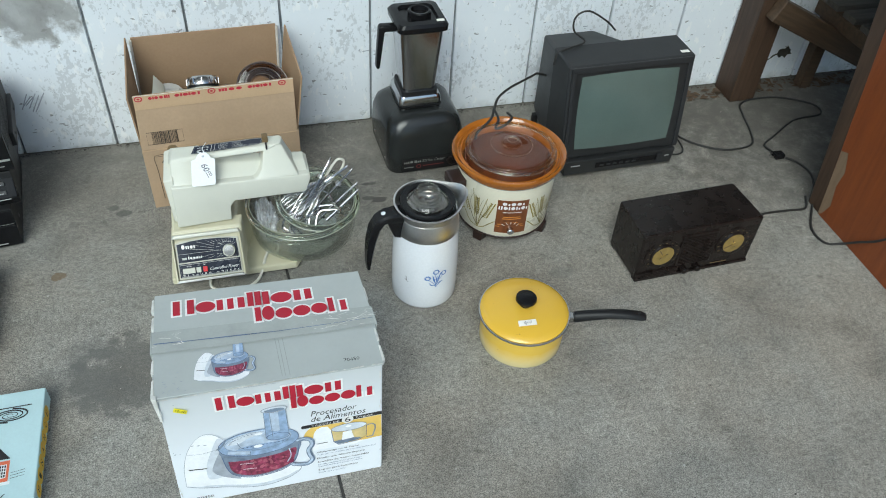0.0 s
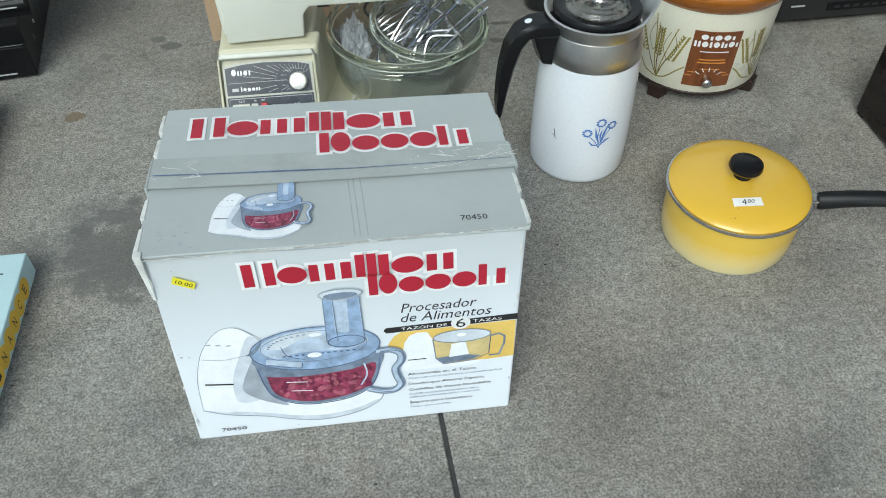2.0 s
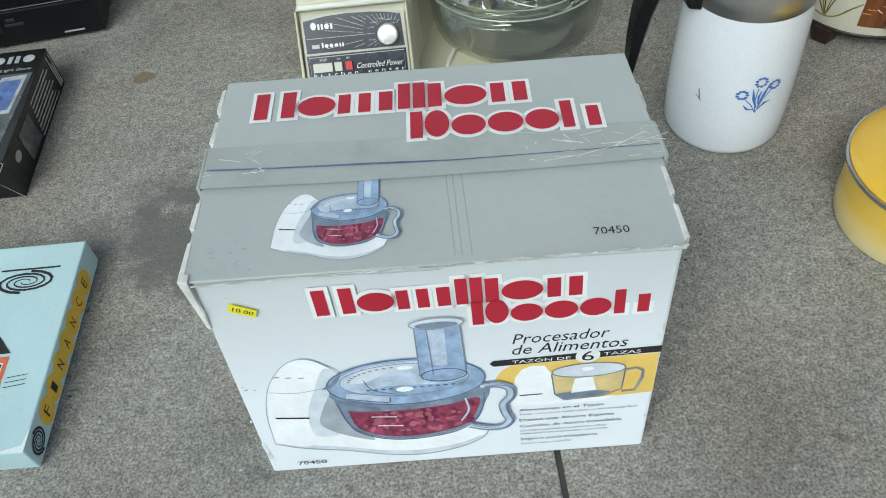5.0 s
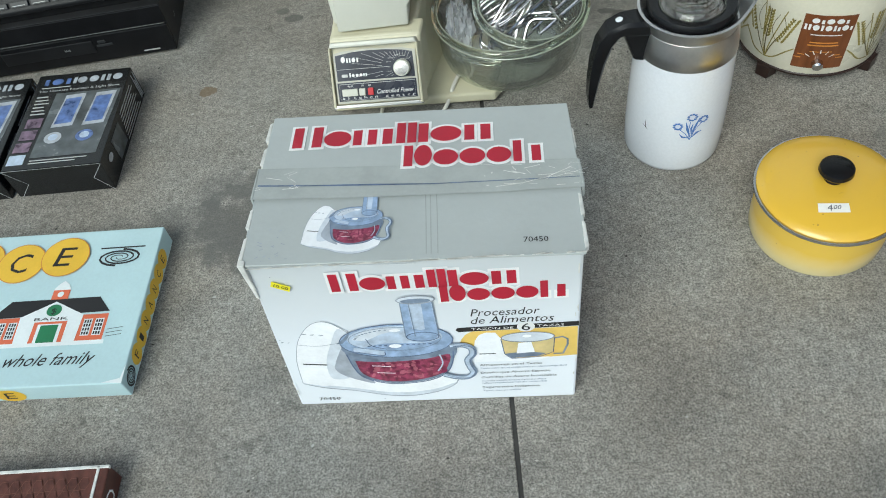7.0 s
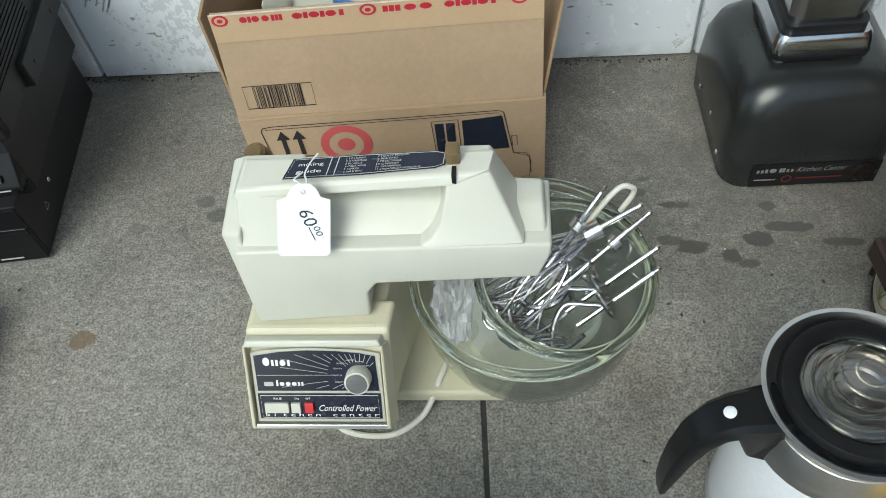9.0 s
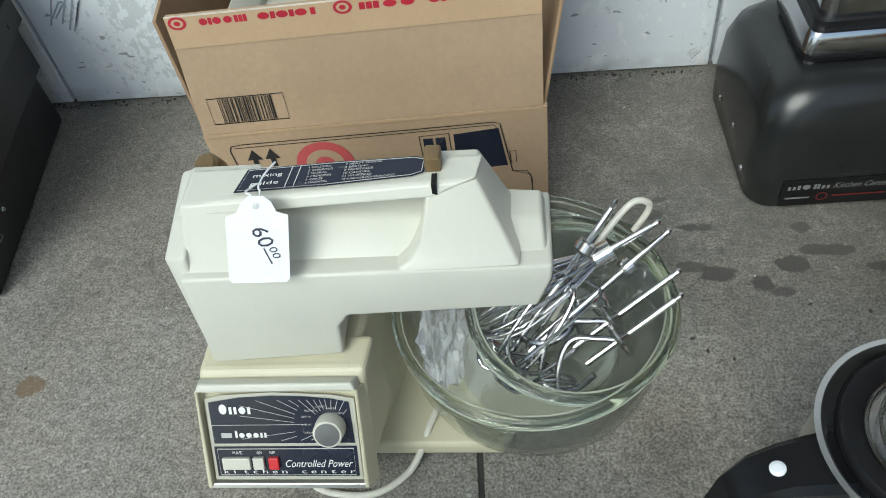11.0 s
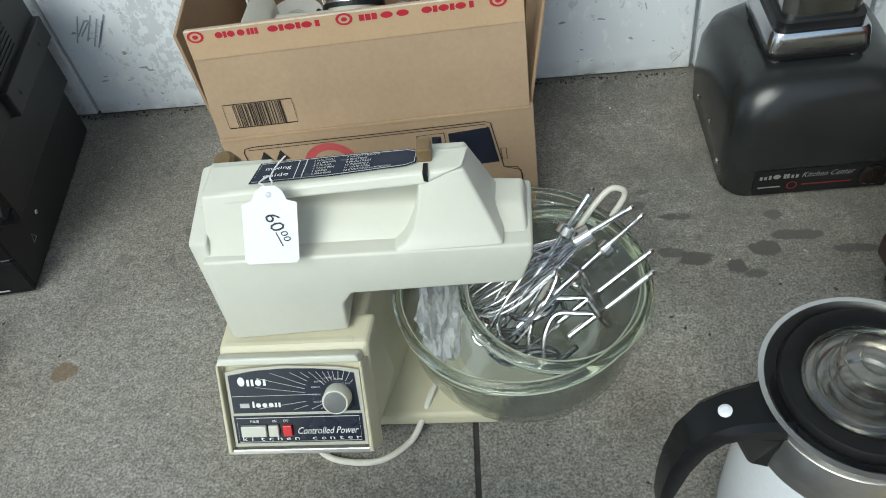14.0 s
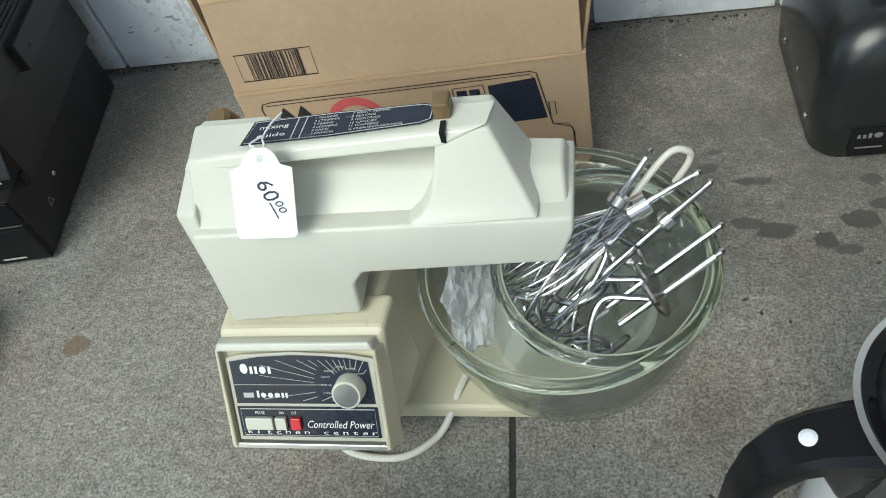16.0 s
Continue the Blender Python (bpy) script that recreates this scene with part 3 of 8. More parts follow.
# Out of view; added to cut overhead sky light near the wall.
sky_screen = setting("ceiling", "unseen board screen added above the wall to hold back sky", "ceiling")
part("boards", block(-3.2, 3.2, -1.25, 0.12, 2.62, 2.66), "mid_grey", sky_screen)
# broken hole in the foot of one board
hole = Sheet((1.60, 0.0035, 0.10), (1, 0, 0), (0, 0, 1))
rnd = random.Random(3)
part("hole", hole.poly([(0.026 * math.cos(a) * rnd.uniform(0.6, 1.3), 0.022 * math.sin(a) * rnd.uniform(0.5, 1.3)) for a in [i * 0.45 for i in range(14)]], 0.0012), "dirt", wall)
part("crack", hole.line([(-0.075, -0.018), (-0.055, -0.022), (-0.04, -0.008), (-0.02, 0.0)], [0.010, 0.004, 0.007, 0.004], 0.0012), "dirt", wall)
bm = bmesh.new()
rnd = random.Random(11)
for i in range(46):
    x, z = rnd.uniform(-0.5, 1.2), rnd.uniform(0.01, 0.35) ** 1.2
    a, l = rnd.uniform(-1, 1.9), rnd.uniform(0.004, 0.02)
    hole.line([(x - 1.6, z - 0.1), (x - 1.6 + l * math.cos(a), z - 0.1 + l * math.sin(a))], rnd.uniform(0.0008, 0.003), 0.001, bm)
for i in range(7):
    hole.line([(-2.335 + i * 0.006, 0.045 + 0.012 * math.sin(i)), (-2.312 + i * 0.007, 0.085 + 0.006 * math.cos(i * 2))], 0.0025, 0.001, bm)
part("scuff", bm, M["pic_grey"], wall, "dark scuffs and scratches")


def litter(name, mat, label, n, box, size, seed, curl=0.5):
    rnd = random.Random(seed)
    bm = bmesh.new()
    for i in range(n):
        x, y, s = rnd.uniform(box[0], box[1]), rnd.uniform(box[2], box[3]), rnd.uniform(*size)
        a = rnd.uniform(0, 6.28)
        c, q = math.cos(a) * s, math.sin(a) * s
        z = [0.001 + rnd.uniform(0, curl) * s for _ in range(4)]
        v = [bm.verts.new((x + px, y + py, pz)) for (px, py), pz in zip(((c, q), (-q * 0.5, c * 0.5), (-c, -q), (q * 0.6, -c * 0.6)), z)]
        bm.faces.new((v[0], v[1], v[2]))
        bm.faces.new((v[0], v[2], v[3]))
    ob = part(name, bm, mat, None)
    return tagged(ob, label, "litter", kind="stuff")


litter("dead_leaves", "leaf", "small brown dead leaves along the foot of the wall", 240, (1.12, 2.0, -0.075, -0.004), (0.005, 0.018), 5)
litter("wall_grit", "dirt", "dark grit and soil in the gap below the wall", 700, (-1.5, 2.2, -0.009, 0.002), (0.0012, 0.0045), 6)
litter("paint_chips", "chip", "pale paint chips and crumbs scattered on concrete", 230, (-1.4, 1.6, -1.5, -0.01), (0.0008, 0.003), 7, 0.2)
litter("dark_crumbs", "dirt", "dark crumbs scattered over the concrete", 110, (-1.2, 1.4, -1.5, -0.03), (0.0012, 0.004), 8, 0.3)

# ---- timber frame and plywood cabinet beyond the radio ----
post = thing("timber_post", pose(1.41, -0.055, 0), "dark brown stained square timber post against the wall", "post")
part("post", hexa([(-0.045, -0.05, 0), (0.043, -0.05, 0), (0.043, 0.05, 0), (-0.045, 0.05, 0), (-0.045, -0.05, 1.9), (0.043, -0.05, 1.9), (0.043, 0.05, 1.9), (-0.045, 0.05, 1.9)], 0.004), "post", post)
brace = thing("timber_brace", pose(1.425, -0.126, 0.322, 0, 26.3, 0), "brown diagonal timber brace nailed to the post", "brace")
part("brace", block(-0.03, 0.44, -0.02, 0.02, -0.034, 0.036, 0.004), "brace", brace)
shelf = thing("timber_rack", pose(1.75, -0.35, 0), "dark timber rack with rough slats in the shade", "rack")
for i in range(4):
    part("slat", block(-0.12, 0.7, -0.02 + i * 0.085, 0.04 + i * 0.085, 0.30, 0.32, 0.003), "old_wood", shelf)
part("rail", block(-0.12, -0.08, -0.2, 0.33, 0.255, 0.30, 0.003), "brace", shelf)
for yy in (-0.18, 0.3):
    part("leg", block(0.55, 0.6, yy - 0.02, yy + 0.02, 0, 0.30, 0.003), "brace", shelf)
    part("leg", block(-0.10, -0.06, yy - 0.02, yy + 0.02, 0, 0.255, 0.003), "brace", shelf)
# Unseen board on tall legs, added over the rack to shade this corner.
part("top_board", block(-0.3, 1.0, -0.5, 0.34, 0.95, 0.98, 0.003), "brace", shelf)
part("leg", block(0.85, 0.9, 0.28, 0.33, 0, 0.95, 0.003), "brace", shelf)
part("leg", block(0.85, 0.9, -0.48, -0.43, 0, 0.95, 0.003), "brace", shelf)

cabinet = thing("plywood_cabinet", pose(1.33, -0.66, 0), "orange varnished plywood cabinet with a dark frame and chipped corner", "cabinet")
# Its unseen upper height is added to keep sky off the right side.
part("side_panel", hexa([(0, -1.2, 0), (0.012, -1.2, 0), (0.012, 0.0, 0), (0, 0.0, 0), (0, -1.2, 1.7), (0.012, -1.2, 1.7), (0.012, 0.20, 1.7), (0, 0.20, 1.7)], 0.0015), "orange_ply", cabinet)
part("frame_stile", hexa([(0.002, 0.0, 0), (0.05, 0.0, 0), (0.05, 0.05, 0), (0.002, 0.05, 0), (0.002, 0.20, 1.7), (0.05, 0.20, 1.7), (0.05, 0.25, 1.7), (0.002, 0.25, 1.7)], 0.003), "post", cabinet)
part("back_panel", block(0.012, 0.6, -0.012, -0.002, 0.02, 1.7), "post", cabinet)
part("top_panel", block(0, 0.62, -1.2, 0.20, 1.70, 1.72, 0.003), "orange_ply", cabinet)
side = Sheet((-0.0005, 0, 0), (0, -1, 0), (0, 0, 1))
part("chipped_veneer", side.poly([(0.0, 0.0), (0.012, 0.012), (0.028, 0.05), (0.016, 0.11), (0.022, 0.16), (0.004, 0.21), (-0.02, 0.2)], 0.0006), "bare_ply", cabinet, "bare patch of chipped veneer")


# ---- printed picture of a food processor, shared by the faces of its carton ----
def processor_picture(sh, u, v, k, carton, z=0.0):
    """Drawn in its own millimetres; (u, v) is their origin on the face and k their size."""
    def P(pts):
        return [(u + a * k, v + b * k) for a, b in pts]

    def blob(name, mat, pts, lift, label=""):
        q = spline([(a, b, 0) for a, b in [*pts, pts[0]]], 4)[:-1]
        return part(name, sh.poly(P([p[:2] for p in q]), lift * 1e-4 + z), mat, carton, label)

    def ring(name, mat, c, a, b, w, lift, lo=0, hi=360):
        pts = [(c[0] + a * math.cos(radians(x)), c[1] + b * math.sin(radians(x))) for x in range(lo, hi + 1, 8)]
        return part(name, sh.line(P(pts), w * k, lift * 1e-4 + z), mat, carton)

    def disc(name, mat, c, a, b, lift):
        return part(name, sh.oval(u + c[0] * k, v + c[1] * k, a * k, b * k, lift * 1e-4 + z), mat, carton)

    def stroke(name, mat, pts, w, lift):
        q = [p[:2] for p in spline([(a, b, 0) for a, b in pts], 5)]
        return part(name, sh.line(P(q), w * k, lift * 1e-4 + z), mat, carton)

    blob("picture_base", "pic_white", [(16, 57), (43, 46), (85, 36), (120, 24), (156, 19), (194, 27), (216, 41), (226, 56), (210, 66), (150, 62), (90, 74), (40, 84)], 3)
    blob("picture_base_edge", "pic_mist", [(16, 56), (43, 44), (85, 34), (120, 22), (156, 17), (194, 25), (218, 40), (216, 43), (194, 32), (156, 25), (120, 29), (85, 40), (43, 50)], 4)
    blob("picture_tower", "pic_white", [(16, 57), (20, 107), (31, 148), (46, 174), (61, 187), (76, 187), (88, 177), (99, 163), (86, 140), (70, 104), (66, 82), (82, 66), (50, 48)], 5)
    blob("picture_tower_shade", "pic_mist", [(99, 163), (88, 140), (72, 104), (67, 82), (82, 66), (60, 64), (56, 84), (60, 110), (72, 142), (86, 172)], 6)
    blob("picture_shadow", "pic_grey", [(86, 138), (71, 104), (67, 84), (82, 66), (112, 50), (108, 62), (96, 80), (91, 104)], 7)
    stroke("picture_outline", "pic_grey", [(16, 57), (20, 107), (31, 148), (46, 174), (61, 187), (76, 187), (88, 177), (99, 163)], 0.8, 8)
    stroke("picture_outline", "pic_grey", [(16, 56), (43, 44), (85, 34), (120, 22), (156, 17), (194, 25), (218, 40), (226, 56)], 1.6, 8)
    stroke("picture_seam", "pic_grey", [(31, 143), (55, 139), (80, 143)], 0.8, 8)
    for a, b in ((43, 165), (53, 163), (64, 161)):
        disc("picture_button", "pic_grey", (a, b), 3, 0.9, 8)
    stroke("picture_name_bar", "black_print", [(27, 101), (58, 97)], 2.4, 8)
    # clear bowl with chopped fruit
    blob("picture_bowl", "pic_steel", [(85, 132), (88, 108), (92, 88), (101, 66), (124, 53), (151, 49), (188, 55), (211, 71), (221, 94), (225, 130), (150, 120)], 9)
    blob("picture_fruit", "pic_red", [(96, 104), (101, 74), (124, 57), (155, 53), (188, 60), (209, 74), (219, 110), (191, 103), (150, 99), (120, 100)], 10)
    rnd = random.Random(31)
    for name, mat, count in (("picture_fruit_dark", "pic_plum", 26), ("picture_fruit_pale", "pic_rose", 34)):
        bm = bmesh.new()
        for i in range(count):
            a, r = rnd.uniform(0, 6.28), rnd.random() ** 0.5
            c, w = (157 + 53 * r * math.cos(a), 79 + 20 * r * math.sin(a)), rnd.uniform(2.0, 6.0)
            sh.oval(u + c[0] * k, v + c[1] * k, w * k, w * k * rnd.uniform(0.4, 0.8), (11 if mat == "pic_plum" else 12) * 1e-4 + z, bm, 7, rnd.uniform(0, 3))
        part(name, bm, mat, carton)["kind"] = "stuff"
    stroke("picture_bowl_line", "pic_dark", [(88, 118), (92, 88), (101, 66), (124, 52), (151, 48), (188, 54), (211, 70), (221, 94), (224, 118)], 1.6, 13)
    stroke("picture_bowl_shine", "pic_pale", [(206, 112), (208, 92), (200, 74)], 2.0, 14)
    stroke("picture_mark", "pic_white", [(116, 92), (140, 89)], 1.2, 14)
    stroke("picture_mark", "pic_white", [(120, 76), (144, 73)], 1.2, 14)
    # clear lid
    disc("picture_lid_skirt", "pic_steel", (155, 134), 71, 31, 14)
    disc("picture_lid", "pic_blue", (155, 144), 71, 34, 15)
    disc("picture_lid_top", "pic_pale", (154, 150), 60, 25, 16)
    blob("picture_lid_mist", "pic_mist", [(100, 150), (120, 168), (150, 173), (166, 168), (140, 160), (118, 148)], 17)
    blob("picture_lid_shade", "pic_blue", [(112, 132), (140, 140), (190, 138), (212, 146), (196, 128), (150, 124)], 17)
    ring("picture_lid_line", "pic_dark", (155, 144), 71, 34, 1.2, 18)
    ring("picture_lid_line", "pic_steel", (155, 134), 71, 31, 1.4, 18, 184, 356)
    ring("picture_lid_line", "pic_steel", (154, 148), 58, 24, 0.9, 18)
    for a0 in range(100, 175, 8):
        disc("picture_lid_text", "pic_steel", (154 + 50 * math.cos(radians(a0)), 148 + 20 * math.sin(radians(a0))), 1.8, 0.9, 18)
    for x in range(120, 200, 7):
        disc("picture_lid_dot", "pic_dark", (x, 131 + 5 * math.sin(x * 0.9)), 2.2, 1.0, 18)
    disc("picture_lid_hole", "pic_white", (157, 166), 7, 2.8, 19)
    disc("picture_hub", "pic_white", (153, 134), 8, 4, 19)
    stroke("picture_lid_rib", "pic_dark", [(118, 152), (124, 136), (142, 128)], 1.0, 19)
    part("picture_latch", sh.poly(P([(98, 126), (136, 115), (138, 124), (100, 134)]), 19e-4 + z), "pic_pale", carton)
    stroke("picture_latch_line", "pic_dark", [(98, 126), (118, 119), (136, 115), (138, 123)], 0.8, 20)
    blob("picture_clip", "pic_steel", [(79, 143), (90, 153), (99, 164), (97, 156), (88, 144)], 19)
    # feed tube
    part("picture_tube", sh.poly(P([(171, 222), (169, 152), (177, 143), (191, 140), (205, 145), (210, 155), (209, 222)]), 20e-4 + z), "pic_pale", carton)
    part("picture_tube_side", sh.poly(P([(171, 220), (169, 152), (175, 146), (179, 146), (180, 217)]), 21e-4 + z), "pic_blue", carton)
    part("picture_tube_side", sh.poly(P([(196, 216), (194, 146), (205, 147), (209, 155), (208, 219)]), 21e-4 + z), "pic_blue", carton)
    part("picture_tube_foot", sh.poly(P([(170, 172), (169, 152), (177, 143), (191, 140), (205, 145), (210, 155), (209, 172), (190, 165)]), 22e-4 + z), "pic_blue", carton)
    disc("picture_tube_mouth", "pic_mist", (190, 224), 22.5, 7, 23)
    disc("picture_tube_inside", "pic_steel", (190, 222), 18, 4.2, 24)
    ring("picture_tube_rim", "pic_grey", (190, 224), 22.5, 7, 1.6, 25)
    ring("picture_tube_ring", "pic_dark", (190, 152), 20, 9, 1.2, 25)
    for x0, x1 in ((171, 169), (209, 210), (181, 181)):
        stroke("picture_tube_line", "pic_steel", [(x0, 219), (x0 * 0.5 + x1 * 0.5, 185), (x1, 153)], 1.1, 25)
    # handle
    grip = [(222, 130), (236, 131), (247, 124), (248, 111), (241, 98), (243, 82), (246, 70), (238, 60), (224, 60), (208, 67)]
    stroke("picture_handle", "pic_steel", grip, 10, 26)
    stroke("picture_handle_shine", "pic_pale", [(a - 1, b) for a, b in grip], 4.5, 27)
    stroke("picture_handle_line", "pic_dark", [(a + 3, b - 1) for a, b in grip], 1.0, 28)


# maker's name as plain strokes: start and end along the row, height, round or straight
ROW_ONE = ((0, 0.05, 1, 0), (0.10, 0.15, 1, 0), (0.16, 0.30, 0.74, 1), (0.31, 0.355, 0.74, 0), (0.385, 0.43, 0.74, 0), (0.46, 0.51, 0.74, 0), (0.53, 0.575, 1, 0), (0.585, 0.63, 1, 0), (0.64, 0.69, 0.92, 0), (0.70, 0.855, 0.74, 1), (0.87, 0.92, 0.74, 0), (0.95, 1, 0.74, 0))
ROW_TWO = ((0, 0.065, 1, 0), (0.075, 0.205, 1, 1), (0.215, 0.395, 0.74, 1), (0.405, 0.59, 0.74, 1), (0.60, 0.775, 0.74, 1), (0.79, 0.85, 1, 0), (0.92, 0.985, 0.74, 0))


def processor_carton():
    # front foot from (-0.376, -1.172) to (0.001, -1.172); the top dips towards the back
    t = thing("processor_carton", pose(-0.376, -1.172, 0), "grey and white printed food processor carton taped shut", "box")
    W, DT, LF = 0.377, 0.2435, 0.293
    c = [(0, 0, 0), (W, 0, 0), (W + 0.004, 0.262, 0), (-0.002, 0.262, 0), (0.006, 0.031, 0.292), (W + 0.007, 0.027, 0.287), (W + 0.008, 0.273, 0.272), (0.002, 0.272, 0.280)]
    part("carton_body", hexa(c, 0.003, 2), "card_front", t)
    fr = Sheet((0, -0.0006, 0), (1, 0, 0), (0, 0.029, 0.2915))
    tp = Sheet((0.006, 0.031, 0.2925), (0.378, -0.004, -0.005), (-0.0015, 0.2435, -0.0135))
    # two lids that meet under the tape
    part("front_flap", hexa([tp.at(a, b, z) for z in (-0.001, 0.0022) for a, b in ((-0.005, -0.003), (W + 0.003, -0.002), (W + 0.007, 0.110), (-0.006, 0.117))], 0.001), "card_top", t)
    part("rear_flap", hexa([tp.at(a, b, z) for z in (-0.001, 0.0046) for a, b in ((-0.004, 0.120), (W + 0.007, 0.112), (W + 0.002, DT), (-0.002, DT + 0.001))], 0.001), "card_top", t)
    part("tape", tp.poly([(-0.008, 0.097), (W * 0.3, 0.093), (W * 0.7, 0.092), (W + 0.010, 0.0945), (W + 0.006, 0.142), (W * 0.5, 0.143), (-0.008, 0.149)], 0.0052), "clear_tape", t, "wrinkled clear parcel tape")
    part("seam", tp.line([(-0.003, 0.1190), (0.06, 0.1155), (0.14, 0.1125), (0.21, 0.1095), (0.30, 0.110), (W + 0.006, 0.1110)], [0.0022, 0.0016, 0.0026, 0.0013, 0.0011, 0.0008], 0.0058), "pic_dark", t)
    part("tape_end", hexa([tp.at(a, b, z) for z in (-0.010, 0.0058) for a, b in ((-0.0095, 0.098), (-0.006, 0.097), (-0.006, 0.148), (-0.0085, 0.147))], 0.001), "clear_tape", t)
    part("tape_end", hexa([tp.at(a, b, z) for z in (-0.012, 0.0058) for a, b in ((W + 0.007, 0.094), (W + 0.011, 0.096), (W + 0.009, 0.140), (W + 0.005, 0.142))], 0.001), "clear_tape", t)
    bm = bmesh.new()
    rnd = random.Random(2)
    for i in range(46):
        a = rnd.choice([rnd.uniform(0.0, 0.05), rnd.uniform(0.27, 0.38), rnd.uniform(0.27, 0.38)])
        b = rnd.uniform(0.096, 0.140)
        tp.line([(a, b), (a + rnd.uniform(-0.010, 0.022), b + rnd.uniform(-0.006, 0.008))], rnd.uniform(0.0004, 0.0011), 0.0058, bm)
    tp.line([(0.285, 0.100), (0.315, 0.104), (0.345, 0.112), (0.375, 0.128)], 0.0010, 0.0058, bm)
    part("tape_wrinkle", bm, "edge_wear", t)["kind"] = "stuff"
    # worn and split edges
    bm = bmesh.new()
    for i in range(90):
        a = rnd.uniform(0.004, W + 0.004)
        fr.line([(a, LF - 0.001), (a + rnd.uniform(0.002, 0.02), LF - rnd.uniform(-0.001, 0.0018))], rnd.uniform(0.001, 0.0034), 0.0022, bm)
    for i in range(12):
        a, b = rnd.choice((0.003, W - 0.003)) + rnd.uniform(-0.002, 0.002), rnd.uniform(0.01, 0.27)
        fr.line([(a + b * 0.02, b), (a + b * 0.02 + rnd.uniform(-0.001, 0.001), b + rnd.uniform(0.004, 0.02))], rnd.uniform(0.0008, 0.002), 0.0020, bm)
    part("worn_edge", bm, "edge_wear", t)["kind"] = "stuff"
    part("split_corner", hexa([(x, y, z) for z, k in ((0.235, 0.4), (0.297, 1)) for x, y in ((0.006 - 0.008 * k, 0.023 + 0.004 * k), (0.007, 0.021 + 0.004 * k), (0.007, 0.034), (0.006 - 0.006 * k, 0.036))], 0.001), "edge_wear", t)
    for b0, b1 in ((-0.004, 0.04), (0.05, 0.085), (0.155, 0.19), (0.20, 0.238)):
        part("torn_flap_edge", hexa([tp.at(a, b, z) for z in (-0.006, 0.003) for a, b in ((-0.0085, b0 + 0.004), (-0.003, b0), (-0.003, b1), (-0.0070, b1 - 0.003))], 0.001), "edge_wear", t)
    for b0, b1 in ((0.004, 0.045), (0.052, 0.088), (0.16, 0.20)):
        part("torn_flap_edge", hexa([tp.at(a, b, z) for z in (-0.005, 0.003) for a, b in ((W + 0.002, b0), (W + 0.007, b0 + 0.004), (W + 0.006, b1 - 0.003), (W + 0.002, b1))], 0.001), "edge_wear", t)
    for sh, rows, z in ((fr, ((0.096, 0.309, 0.2440, 0.0305, ROW_ONE), (0.220, 0.366, 0.2165, 0.0295, ROW_TWO)), 0.0006), (tp, ((0.030, 0.281, 0.1825, 0.0375, ROW_ONE), (0.174, 0.343, 0.1405, 0.0365, ROW_TWO)), 0.0056)):
        for u0, u1, v0, h, row in rows:
            for a, b, tall, round_end in row:
                p, q = u0 + (u1 - u0) * a, u0 + (u1 - u0) * b
                back = None
                for g, mat, up in ((0.0036, "white_print", 0.0), (0.0, "red_print", 0.0005)):
                    if round_end:
                        bm = sh.oval((p + q) / 2, v0 + h * tall / 2, (q - p) / 2 + g, h * tall / 2 + g, z + up)
                    else:
                        bm = sh.rect(p - g, q + g, v0 - g, v0 + h * tall + g, z + up)
                    back = part("maker_stroke" if back else "maker_stroke_outline", bm, mat, back or t)
    processor_picture(fr, 0.0, 0.0, 0.001, t)
    processor_picture(tp, 0.0543, 0.001, 0.00044, t, 0.0022)
    part("model_number", fr.words("70450", 0.0291, 0.0585, 0.0130, 0.0065, 0.0006), "black_print", t)
    part("model_number", tp.words("70450", 0.3134, 0.3407, 0.0165, 0.0075, 0.0028), "black_print", t)
    part("title", fr.words("Procesador", 0.2515, 0.3340, 0.1855, 0.0135, 0.0006, slant=0.25), "black_print", t)
    part("title", fr.words("de Alimentos", 0.2510, 0.3505, 0.1705, 0.0135, 0.0006, slant=0.25), "black_print", t)
    part("title_band", fr.poly([(0.234, 0.1555), (0.380, 0.1585), (0.380, 0.1675), (0.234, 0.1640), (0.231, 0.160)], 0.0007), "black_print", t)
    part("band_text", fr.words("TAZÓN DE", 0.2505, 0.3015, 0.1585, 0.0042, 0.0011), "white_print", t)
    part("band_text", fr.words("TAZAS", 0.330, 0.3625, 0.1603, 0.0042, 0.0011), "white_print", t)
    part("band_disc", fr.oval(0.3165, 0.1615, 0.0108, 0.0098, 0.0011), "white_print", t)
    part("band_number", fr.words("6", 0.3110, 0.3220, 0.1550, 0.0135, 0.0015), "black_print", t)
    part("yellow_panel", fr.poly([(0.233, 0.1300), (0.2365, 0.140), (0.2420, 0.149), (0.2500, 0.1550), (0.3785, 0.1570), (0.3785, 0.0975), (0.2965, 0.0915)], 0.0003), "yellow_print", t)
    part("small_picture", fr.poly([(0.249, 0.0900), (0.2495, 0.115), (0.2530, 0.137), (0.2590, 0.1480), (0.268, 0.152), (0.2790, 0.1510), (0.2850, 0.1380), (0.2880, 0.1060), (0.300, 0.096), (0.3450, 0.096), (0.330, 0.0885)], 0.0005), "pic_white", t)
    part("small_picture_jar", fr.poly([(0.2850, 0.1360), (0.2880, 0.1060), (0.2965, 0.0965), (0.3320, 0.0985), (0.3490, 0.1080), (0.3506, 0.1360)], 0.0007), "pic_gold", t)
    part("small_picture_shade", fr.poly([(0.288, 0.106), (0.2965, 0.0965), (0.330, 0.0985), (0.340, 0.104), (0.315, 0.110)], 0.0009), "pic_steel", t)
    part("small_picture_blade", fr.poly([(0.306, 0.128), (0.322, 0.130), (0.326, 0.108), (0.303, 0.106)], 0.0010), "pic_white", t)
    part("small_picture_jar_lid", fr.oval(0.3180, 0.1405, 0.0325, 0.0100, 0.0011), "pic_mist", t)
